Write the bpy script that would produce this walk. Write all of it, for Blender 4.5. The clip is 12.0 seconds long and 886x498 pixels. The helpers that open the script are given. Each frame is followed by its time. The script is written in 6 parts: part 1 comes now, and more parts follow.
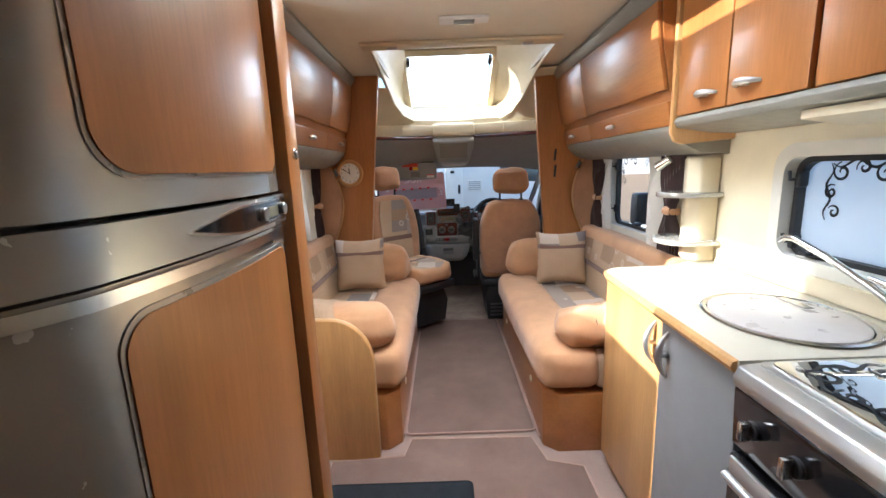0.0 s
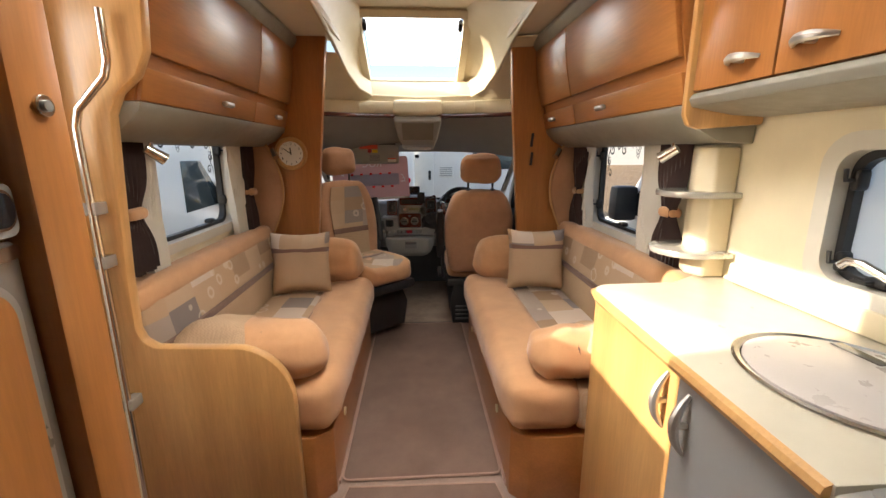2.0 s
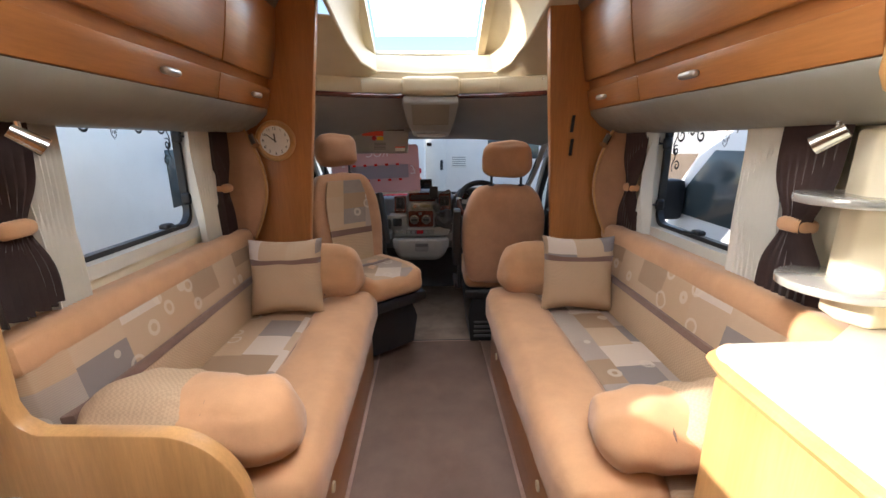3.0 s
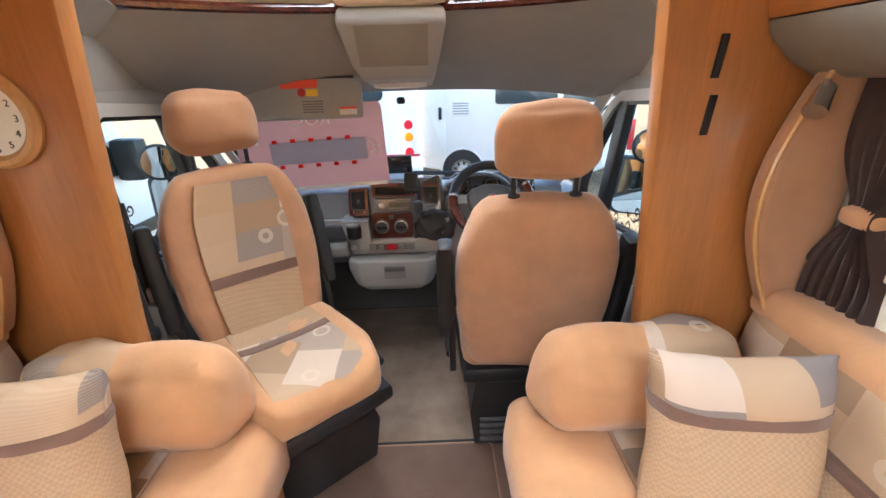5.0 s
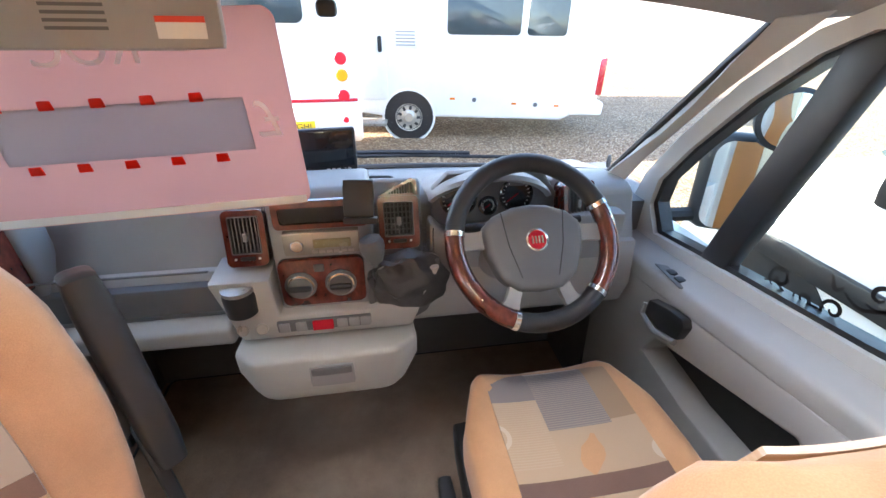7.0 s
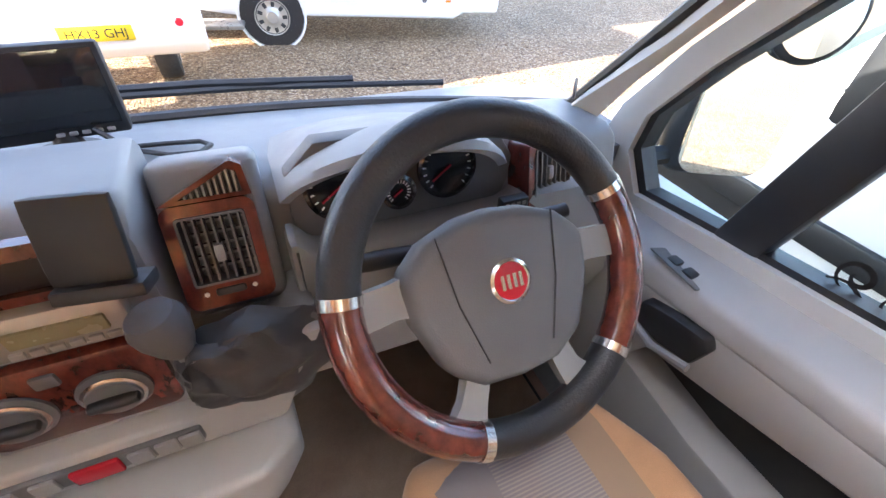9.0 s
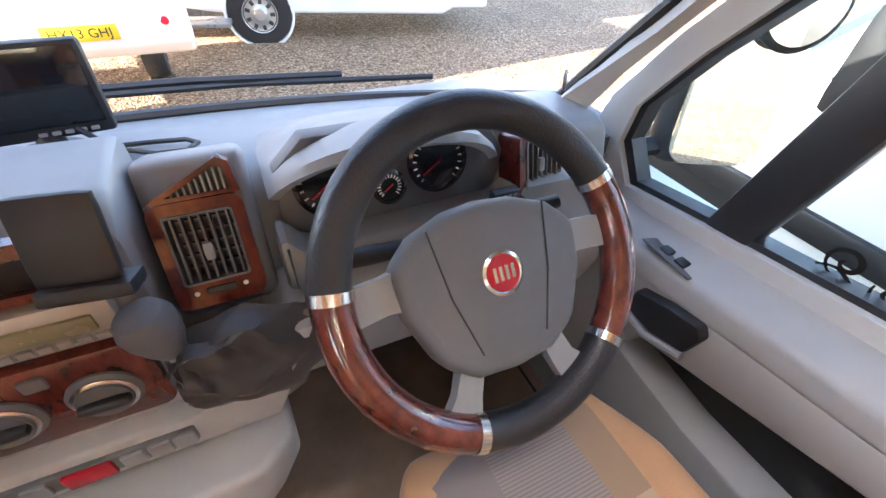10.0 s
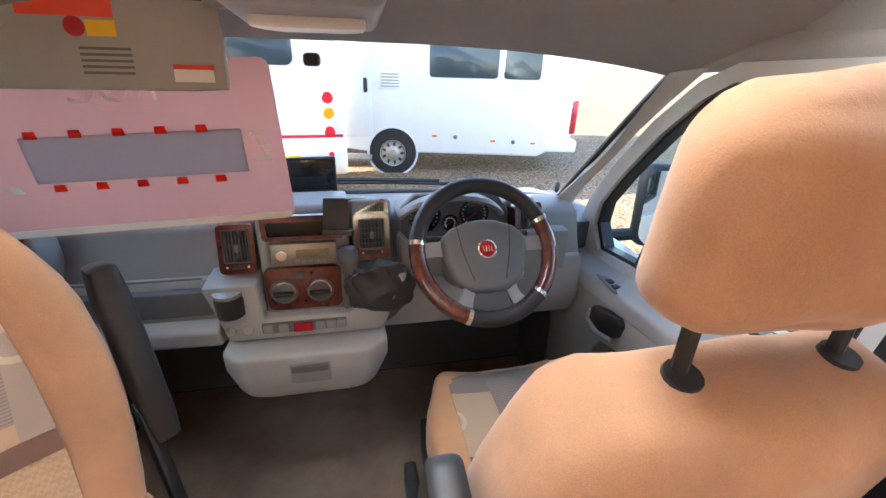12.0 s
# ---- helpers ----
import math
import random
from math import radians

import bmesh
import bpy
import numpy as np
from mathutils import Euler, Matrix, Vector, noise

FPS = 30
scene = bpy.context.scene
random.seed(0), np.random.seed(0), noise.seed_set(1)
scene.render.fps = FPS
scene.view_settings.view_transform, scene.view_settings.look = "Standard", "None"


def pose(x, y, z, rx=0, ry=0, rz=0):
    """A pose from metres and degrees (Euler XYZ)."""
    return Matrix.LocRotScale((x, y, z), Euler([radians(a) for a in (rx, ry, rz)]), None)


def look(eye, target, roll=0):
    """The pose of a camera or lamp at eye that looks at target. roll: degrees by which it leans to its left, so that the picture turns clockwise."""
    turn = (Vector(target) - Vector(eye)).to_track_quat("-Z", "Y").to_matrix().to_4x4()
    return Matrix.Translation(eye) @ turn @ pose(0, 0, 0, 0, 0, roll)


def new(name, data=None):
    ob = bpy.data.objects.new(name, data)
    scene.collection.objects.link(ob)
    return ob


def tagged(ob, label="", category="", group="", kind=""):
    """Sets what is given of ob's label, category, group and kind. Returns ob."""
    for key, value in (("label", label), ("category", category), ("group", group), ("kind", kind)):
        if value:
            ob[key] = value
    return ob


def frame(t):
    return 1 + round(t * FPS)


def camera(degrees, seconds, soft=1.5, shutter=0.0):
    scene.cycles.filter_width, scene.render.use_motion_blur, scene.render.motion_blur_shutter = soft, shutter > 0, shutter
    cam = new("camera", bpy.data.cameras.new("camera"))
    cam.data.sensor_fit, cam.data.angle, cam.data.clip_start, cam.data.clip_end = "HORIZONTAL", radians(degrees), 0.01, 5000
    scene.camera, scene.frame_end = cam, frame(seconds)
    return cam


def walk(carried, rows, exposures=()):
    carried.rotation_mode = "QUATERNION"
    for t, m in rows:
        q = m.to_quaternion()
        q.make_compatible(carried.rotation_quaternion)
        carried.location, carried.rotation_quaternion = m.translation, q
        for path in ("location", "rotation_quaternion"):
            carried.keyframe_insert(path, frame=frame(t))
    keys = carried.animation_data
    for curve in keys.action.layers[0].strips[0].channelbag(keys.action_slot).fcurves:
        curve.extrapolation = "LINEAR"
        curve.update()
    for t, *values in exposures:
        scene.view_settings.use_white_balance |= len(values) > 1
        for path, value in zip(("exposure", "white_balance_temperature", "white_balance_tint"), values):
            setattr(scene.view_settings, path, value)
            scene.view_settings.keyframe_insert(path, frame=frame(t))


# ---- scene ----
cam = camera(93.5, 12.0)
PATH = [
    (0, (0.292, -0.161, 1.396), (0.279, 1.802, 1.014), -2.2),
    (0.5, (0.347, -0.159, 1.415), (0.666, 1.785, 1.072), -1.2),
    (1, (0.365, -0.113, 1.423), (0.761, 1.817, 1.079), -0.9),
    (1.5, (0.37, 0.069, 1.396), (0.612, 2.015, 1.004), -0.6),
    (2, (0.39, 0.284, 1.385), (0.507, 2.229, 0.933), -0.2),
    (2.5, (0.368, 0.538, 1.375), (0.439, 2.477, 0.891), -0.0),
    (4.5, (0.494, 1.802, 1.395), (0.564, 3.694, 0.751), -0.7),
    (5, (0.532, 2.178, 1.433), (0.562, 4.031, 0.682), -1.7),
    (5.5, (0.532, 2.514, 1.399), (0.58, 4.344, 0.592), -0.4),
    (6, (0.52, 2.777, 1.387), (0.581, 4.577, 0.517), -0.3),
    (6.5, (0.498, 3.057, 1.363), (0.63, 4.807, 0.404), -0.1),
    (7, (0.457, 3.286, 1.356), (0.76, 4.988, 0.351), 1.0),
    (9, (0.584, 3.781, 1.24), (1.267, 5.123, -0.076), 4.7),
    (9.5, (0.594, 3.787, 1.236), (1.283, 5.1, -0.105), 4.6),
    (10, (0.587, 3.779, 1.236), (1.29, 5.1, -0.091), 4.2),
    (10.5, (0.579, 3.767, 1.253), (1.295, 5.113, -0.042), 4.4),
    (11, (0.541, 3.685, 1.268), (1.24, 5.123, 0.066), 3.7),
    (11.5, (0.502, 3.4, 1.322), (1.077, 5.023, 0.305), 2.0),
    (12, (0.481, 3.107, 1.377), (0.862, 4.873, 0.52), 1.9),
]
walk(cam, [(t, look(eye, target, roll)) for t, eye, target, roll in PATH],
     [(0, 1.6, 5700, 8), (0.5, 1.5, 6300, 10), (1.5, 1.3, 7100, 12), (2, 1.2, 7200, 12), (2.5, 1.2, 6200, 12), (4.5, 2.25, 6700, 11), (5.5, 2.8, 5700, 9), (7, 3.1, 6300, 12), (9, 3.2, 6500, 17), (11, 3.15, 6500, 17), (12, 2.75, 6300, 12)])

# ---- world, sun and large lights ----
SUN_EL, SUN_AZ = 22.0, 262.0
world = bpy.data.worlds.new("sky")
scene.world = world
world.use_nodes = True
wn = world.node_tree
wbg = wn.nodes["Background"]
sky = wn.nodes.new("ShaderNodeTexSky")
sky.sky_type = "NISHITA"
sky.sun_disc = False
sky.sun_elevation = radians(SUN_EL)
sky.sun_rotation = radians(SUN_AZ)
wn.links.new(sky.outputs[0], wbg.inputs[0])
wbg.inputs[1].default_value = 0.15
sun = new("sun", bpy.data.lights.new("sun", "SUN"))
sun.data.energy, sun.data.angle, sun.data.color = 5.0, radians(0.6), (1.0, 0.93, 0.82)
_az, _el = radians(SUN_AZ), radians(SUN_EL)
SUN_DIR = Vector((math.sin(_az) * math.cos(_el), math.cos(_az) * math.cos(_el), math.sin(_el)))
sun.matrix_world = look(SUN_DIR * 30, (0, 0, 0))


def sky_lamp(name, eye, target, w, h, watts, color=(0.93, 0.97, 1.0)):
    """Daylight that stands in a window's or roof light's opening."""
    d = bpy.data.lights.new(name, "AREA")
    d.shape, d.size, d.size_y, d.energy, d.color = "RECTANGLE", w, h, watts, color
    ob = new(name, d)
    ob.matrix_world = look(eye, target)
    return ob


sky_lamp("daylight_front_roof_window", (0.375, 3.80, 2.28), (0.375, 3.35, 1.4), 0.72, 0.74, 3)
sky_lamp("daylight_rear_roof_window", (0.495, 1.34, 2.40), (0.495, 1.34, 0), 0.75, 0.68, 11)
sky_lamp("daylight_entrance", (-0.95, 1.22, 1.6), (0.6, 1.22, 0.9), 0.6, 0.6, 4)


# ---- materials ----
class Nodes:
    """A short way to write node trees."""

    def __init__(self, name):
        self.m = bpy.data.materials.new(name)
        self.m.use_nodes = True
        self.t = self.m.node_tree
        self.b = self.t.nodes["Principled BSDF"]
        self.co = self.add("ShaderNodeTexCoord").outputs["Object"]

    def add(self, kind, **props):
        n = self.t.nodes.new(kind)
        for k, v in props.items():
            setattr(n, k, v)
        return n

    def wire(self, a, b):
        self.t.links.new(a, b)
        return b

    def scaled(self, s):
        n = self.add("ShaderNodeMapping")
        n.inputs["Scale"].default_value = s
        self.wire(self.co, n.inputs[0])
        return n.outputs[0]

    def noise(self, scale, detail=4.0, rough=0.6, stretch=(1, 1, 1)):
        n = self.add("ShaderNodeTexNoise")
        n.inputs["Scale"].default_value, n.inputs["Detail"].default_value, n.inputs["Roughness"].default_value = scale, detail, rough
        self.wire(self.scaled(stretch), n.inputs["Vector"])
        return n.outputs[0]

    def ramp(self, fac, stops, constant=False):
        n = self.add("ShaderNodeValToRGB")
        if constant:
            n.color_ramp.interpolation = "CONSTANT"
        e = n.color_ramp.elements
        while len(e) < len(stops):
            e.new(0.5)
        for el, (p, c) in zip(e, stops):
            el.position, el.color = p, (*c, 1)
        self.wire(fac, n.inputs[0])
        return n.outputs[0]

    def mix(self, fac, a, b, mode="MIX"):
        n = self.add("ShaderNodeMix", data_type="RGBA", blend_type=mode)
        for sock, v in ((n.inputs[0], fac), (n.inputs[6], a), (n.inputs[7], b)):
            if isinstance(v, (int, float)):
                sock.default_value = v
            elif isinstance(v, tuple):
                sock.default_value = (*v, 1)
            else:
                self.wire(v, sock)
        return n.outputs[2]

    def math(self, op, a, b=0.0):
        n = self.add("ShaderNodeMath", operation=op)
        for sock, v in zip(n.inputs, (a, b)):
            if isinstance(v, (int, float)):
                sock.default_value = v
            else:
                self.wire(v, sock)
        return n.outputs[0]

    def bump(self, height, strength=0.2, dist=0.002):
        n = self.add("ShaderNodeBump")
        n.inputs["Strength"].default_value, n.inputs["Distance"].default_value = strength, dist
        self.wire(height, n.inputs["Height"])
        self.wire(n.outputs[0], self.b.inputs["Normal"])

    def color(self, c):
        if isinstance(c, tuple):
            self.b.inputs["Base Color"].default_value = (*c, 1)
        else:
            self.wire(c, self.b.inputs["Base Color"])

    def surf(self, rough, metal=0.0, coat=0.0, spec=0.5):
        b = self.b.inputs
        if isinstance(rough, (int, float)):
            b["Roughness"].default_value = rough
        else:
            self.wire(rough, b["Roughness"])
        b["Metallic"].default_value, b["Coat Weight"].default_value, b["Specular IOR Level"].default_value = metal, coat, spec
        b["Coat Roughness"].default_value = 0.12
        return self.m


def dim(c, k):
    return tuple(min(1.0, v * k) for v in c)


def wood(name, c, stretch=(9, 9, 0.7), rough=0.34, contrast=0.22, coat=0.25):
    n = Nodes(name)
    fine = n.noise(14, 6, 0.65, stretch)
    broad = n.noise(2.2, 3, 0.5, tuple(v * 0.5 for v in stretch))
    a = n.ramp(fine, [(0.3, dim(c, 1 - contrast)), (0.7, dim(c, 1 + contrast * 0.6))])
    b = n.ramp(broad, [(0.35, (0.82, 0.80, 0.78)), (0.65, (1, 1, 1))])
    n.color(n.mix(1.0, a, b, "MULTIPLY"))
    n.bump(fine, 0.05, 0.001)
    return n.surf(rough, coat=coat)


def plastic(name, c, rough=0.45, grain=0.12, vary=0.06, scale=420, metal=0.0, coat=0.0):
    n = Nodes(name)
    broad = n.noise(6, 4, 0.6)
    n.color(n.ramp(broad, [(0.3, dim(c, 1 - vary)), (0.7, dim(c, 1 + vary))]))
    r = n.ramp(n.noise(18, 4, 0.6), [(0.3, (rough * 0.85,) * 3), (0.7, (min(1, rough * 1.15),) * 3)])
    if grain:
        n.bump(n.noise(scale, 2, 0.5), grain, 0.0006)
    return n.surf(r, metal, coat)


def fabric(name, c, vary=0.12, weave=900, rough=0.9):
    n = Nodes(name)
    broad = n.noise(7, 4, 0.6)
    fine = n.noise(weave, 2, 0.6)
    a = n.ramp(broad, [(0.3, dim(c, 1 - vary)), (0.7, dim(c, 1 + vary))])
    b = n.ramp(fine, [(0.3, (0.86, 0.86, 0.86)), (0.7, (1, 1, 1))])
    n.color(n.mix(1.0, a, b, "MULTIPLY"))
    h = n.math("ADD", n.math("MULTIPLY", fine, 0.15), n.noise(16, 4, 0.6))
    n.bump(h, 0.35, 0.006)
    m = n.surf(rough, spec=0.2)
    n.b.inputs["Sheen Weight"].default_value = 0.25
    return m


def patchwork(name, a=0.16, b=0.12, plane="xy", seed=0.0):
    """Printed upholstery of uneven rectangles in cream, sand, taupe and grey, with rings."""
    n = Nodes(name)
    sep = n.add("ShaderNodeSeparateXYZ")
    n.wire(n.co, sep.inputs[0])
    u, v = (sep.outputs["XYZ".index(ch.upper())] for ch in plane)
    col = n.math("FLOOR", n.math("DIVIDE", n.math("ADD", u, 10 + seed), a))
    wn1 = n.add("ShaderNodeTexWhiteNoise", noise_dimensions="1D")
    n.wire(col, wn1.inputs["W"])
    row = n.math("FLOOR", n.math("ADD", n.math("DIVIDE", n.math("ADD", v, 10), b), wn1.outputs[0]))
    comb = n.add("ShaderNodeCombineXYZ")
    n.wire(col, comb.inputs[0])
    n.wire(row, comb.inputs[1])
    wn2 = n.add("ShaderNodeTexWhiteNoise", noise_dimensions="2D")
    n.wire(comb.outputs[0], wn2.inputs["Vector"])
    base = n.ramp(wn2.outputs[0], [(0.0, (0.47, 0.33, 0.215)), (0.25, (0.36, 0.285, 0.235)), (0.45, (0.56, 0.45, 0.36)),
                                   (0.62, (0.34, 0.225, 0.14)), (0.75, (0.46, 0.31, 0.19)), (0.88, (0.24, 0.20, 0.18))], True)
    # narrow stitched ribs on some of the patches
    rib = n.math("GREATER_THAN", n.math("FRACT", n.math("MULTIPLY", v, 170.0)), 0.55)
    some = n.math("GREATER_THAN", n.math("FRACT", n.math("MULTIPLY", wn2.outputs[0], 7.3)), 0.62)
    base = n.mix(n.math("MULTIPLY", n.math("MULTIPLY", rib, some), 0.25), base, (0.56, 0.44, 0.32))
    vo = n.add("ShaderNodeTexVoronoi", distance="EUCLIDEAN")
    vo.inputs["Scale"].default_value = 7.5
    n.wire(n.scaled((1, 1, 1)), vo.inputs["Vector"])
    d = vo.outputs["Distance"]
    ring = n.math("MULTIPLY", n.math("GREATER_THAN", d, 0.17), n.math("LESS_THAN", d, 0.25))
    base = n.mix(n.math("MULTIPLY", ring, 0.55), base, (0.62, 0.51, 0.40))
    n.color(base)
    n.bump(n.math("ADD", n.math("MULTIPLY", n.noise(900, 2), 0.2), n.noise(18, 3)), 0.3, 0.005)
    return n.surf(0.92, spec=0.2)


def ribbed(name, c, c2, pitch=140.0):
    n = Nodes(name)
    ch = n.add("ShaderNodeTexChecker")
    ch.inputs["Scale"].default_value = pitch
    n.wire(n.scaled((1, 1, 1)), ch.inputs["Vector"])
    ch.inputs[1].default_value, ch.inputs[2].default_value = (*c, 1), (*c2, 1)
    n.color(n.mix(0.5, n.mix(1.0, ch.outputs[0], n.ramp(n.noise(6), [(0.3, (0.85, 0.85, 0.85)), (0.7, (1, 1, 1))]), "MULTIPLY"), c))
    n.bump(ch.outputs[1], 0.4, 0.002)
    return n.surf(0.92, spec=0.2)


def carpet(name, c, c2):
    n = Nodes(name)
    fine = n.noise(520, 3, 0.7)
    a = n.ramp(n.noise(3.5, 5, 0.65), [(0.3, c), (0.7, c2)])
    n.color(n.mix(1.0, a, n.ramp(fine, [(0.3, (0.6, 0.6, 0.6)), (0.7, (1, 1, 1))]), "MULTIPLY"))
    n.bump(fine, 0.8, 0.004)
    return n.surf(0.97, spec=0.1)


def glass(name, tint=(1, 1, 1), rough=0.0):
    n = Nodes(name)
    n.color(tint)
    n.surf(rough)
    n.b.inputs["Transmission Weight"].default_value = 1.0
    n.b.inputs["IOR"].default_value = 1.03
    return n.m


def frosted(name, c=(0.86, 0.9, 0.93)):
    """Milky privacy film on acrylic."""
    n = Nodes(name)
    out = n.t.nodes["Material Output"]
    tr = n.add("ShaderNodeBsdfTranslucent")
    tr.inputs[0].default_value = (*c, 1)
    mx = n.add("ShaderNodeMixShader")
    mx.inputs[0].default_value = 0.25
    n.color(c)
    n.surf(0.25)
    n.wire(tr.outputs[0], mx.inputs[1])
    n.wire(n.b.outputs[0], mx.inputs[2])
    n.wire(mx.outputs[0], out.inputs[0])
    return n.m


def glow(name, c, s):
    n = Nodes(name)
    n.color(c)
    n.b.inputs["Emission Color"].default_value = (*c, 1)
    n.b.inputs["Emission Strength"].default_value = s
    return n.surf(0.4)


M = {}
M["wood"] = wood("honey_cherry_veneer", (0.42, 0.165, 0.045), contrast=0.13)
M["wood_y"] = wood("honey_cherry_veneer_long", (0.42, 0.165, 0.045), stretch=(9, 0.7, 9), contrast=0.13)
M["wood_light"] = wood("pale_cherry_veneer", (0.60, 0.33, 0.125), contrast=0.12)
M["wood_edge"] = wood("cherry_edge_band", (0.33, 0.13, 0.035), contrast=0.15)
M["trim_grey"] = plastic("grey_green_cornice", (0.24, 0.225, 0.19), 0.4, 0.05)
M["silver"] = plastic("silver_lacquer", (0.46, 0.44, 0.40), 0.24, 0.0, 0.03, metal=0.45, coat=0.6)
M["silver_d"] = plastic("dark_silver_lacquer", (0.30, 0.285, 0.26), 0.3, 0.0, 0.05, metal=0.3, coat=0.4)
M["chrome"] = plastic("brushed_chrome", (0.72, 0.71, 0.69), 0.2, 0.0, 0.03, metal=1.0)
M["lid_pale"] = plastic("pale_pinkish_lid", (0.50, 0.45, 0.41), 0.3, 0.0, 0.04)
M["steel"] = plastic("brushed_steel", (0.60, 0.585, 0.56), 0.4, 0.0, 0.04, metal=0.9)
M["cream"] = plastic("cream_moulding", (0.66, 0.57, 0.40), 0.42, 0.05, 0.04)
M["cream_wall"] = plastic("cream_wall_board", (0.70, 0.62, 0.45), 0.5, 0.1, 0.05, 160)
M["ceil"] = plastic("off_white_ceiling_board", (0.72, 0.66, 0.54), 0.6, 0.1, 0.03, 160)
M["beige"] = fabric("apricot_beige_velour", (0.57, 0.31, 0.155), 0.10, 700)
M["beige2"] = fabric("tan_suede_seat_cover", (0.46, 0.245, 0.135), 0.12, 600)
M["patch"] = patchwork("patchwork_print_flat", 0.15, 0.17, "xy")
M["patch_v"] = patchwork("patchwork_print_upright", 0.19, 0.13, "yz", 0.3)
M["patch_s"] = patchwork("patchwork_print_seat", 0.13, 0.10, "xz", 0.07)
M["rib"] = ribbed("waffle_weave", (0.50, 0.35, 0.22), (0.36, 0.24, 0.15))
M["band"] = fabric("taupe_brown_band", (0.20, 0.115, 0.085), 0.08)
M["curtain"] = fabric("dark_plum_brown_curtain", (0.055, 0.030, 0.026), 0.2)
M["voile"] = fabric("ivory_voile_curtain", (0.74, 0.70, 0.62), 0.05)
M["carpet"] = carpet("taupe_pile_carpet", (0.235, 0.15, 0.115), (0.31, 0.205, 0.16))
M["carpet_cab"] = carpet("worn_brown_cab_carpet", (0.27, 0.195, 0.15), (0.50, 0.38, 0.29))
M["lino"] = carpet("rosy_beige_floor_carpet", (0.40, 0.28, 0.225), (0.48, 0.34, 0.275))
M["binding"] = fabric("pink_beige_binding", (0.42, 0.26, 0.20), 0.05)
M["doormat"] = carpet("charcoal_door_mat", (0.025, 0.028, 0.032), (0.045, 0.048, 0.052))
M["worktop"] = plastic("sand_speckled_worktop", (0.54, 0.49, 0.385), 0.32, 0.04, 0.05, 300)
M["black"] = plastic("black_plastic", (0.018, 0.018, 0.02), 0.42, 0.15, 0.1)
M["gloss_black"] = plastic("black_gloss_glass", (0.012, 0.012, 0.014), 0.08, 0.0, 0.05, coat=0.5)
M["dash"] = plastic("grey_dash_plastic", (0.235, 0.24, 0.245), 0.5, 0.35, 0.05, 600)
M["dash_l"] = plastic("light_grey_dash_plastic", (0.34, 0.335, 0.325), 0.5, 0.3, 0.04, 600)
M["dash_d"] = plastic("charcoal_dash_plastic", (0.115, 0.117, 0.122), 0.55, 0.4, 0.06, 600)
M["liner"] = fabric("grey_headliner_felt", (0.34, 0.33, 0.315), 0.04, 500)
M["pillar"] = plastic("pale_grey_pillar_trim", (0.50, 0.49, 0.465), 0.5, 0.2, 0.04, 500)
M["burr"] = wood("burgundy_burr_lacquer", (0.125, 0.026, 0.018), (5, 5, 2.5), 0.16, 0.5, 0.9)
M["leather"] = plastic("black_perforated_leather", (0.022, 0.022, 0.024), 0.42, 0.9, 0.1, 260)
M["red"] = plastic("red_enamel", (0.42, 0.012, 0.025), 0.25, 0.0, 0.05, coat=0.5)
M["white"] = plastic("white_gelcoat", (0.82, 0.82, 0.81), 0.22, 0.0, 0.02, coat=0.4)
M["white_matt"] = plastic("white_plastic", (0.78, 0.77, 0.74), 0.45, 0.05, 0.03)
M["scroll"] = plastic("black_vinyl_scroll", (0.012, 0.012, 0.013), 0.4, 0.0)
M["glass"] = glass("clear_glass")
M["tint"] = glass("green_tinted_glass", (0.86, 0.95, 0.92))
M["mirror"] = plastic("mirror_glass", (0.85, 0.86, 0.87), 0.02, 0.0, 0.0, metal=1.0)
M["frost"] = frosted("frosted_window_film")
M["grey_film"] = frosted("grey_film", (0.46, 0.39, 0.38))
M["pink"] = frosted("pink_price_board", (0.68, 0.46, 0.425))
M["red_film"] = frosted("red_film", (0.85, 0.05, 0.025))
M["white_film"] = frosted("white_film", (0.95, 0.95, 0.93))
M["gaiter"] = plastic("soft_black_leather", (0.05, 0.05, 0.053), 0.5, 0.3, 0.12, 300)
M["frame_pale"] = plastic("pale_window_frame", (0.60, 0.57, 0.50), 0.4, 0.04, 0.04)
M["grey_panel"] = plastic("grey_cupboard_laminate", (0.27, 0.265, 0.26), 0.45, 0.05, 0.04)
M["belt"] = fabric("black_seat_belt_webbing", (0.015, 0.015, 0.017), 0.1)
M["rubber"] = plastic("tyre_rubber", (0.025, 0.025, 0.026), 0.75, 0.3)
M["amber"] = plastic("amber_lens", (0.8, 0.22, 0.01), 0.2, 0.0)
M["yellow"] = plastic("yellow_number_plate", (0.80, 0.52, 0.02), 0.4, 0.0)
M["orange"] = plastic("orange_red_sticker", (0.75, 0.07, 0.03), 0.45, 0.0)
M["screen"] = plastic("dark_screen", (0.01, 0.011, 0.013), 0.06, 0.0)
M["lcd"] = plastic("olive_lcd", (0.22, 0.20, 0.12), 0.25, 0.0)
M["dark_glass"] = plastic("dark_vehicle_glass", (0.05, 0.065, 0.07), 0.05, 0.0)


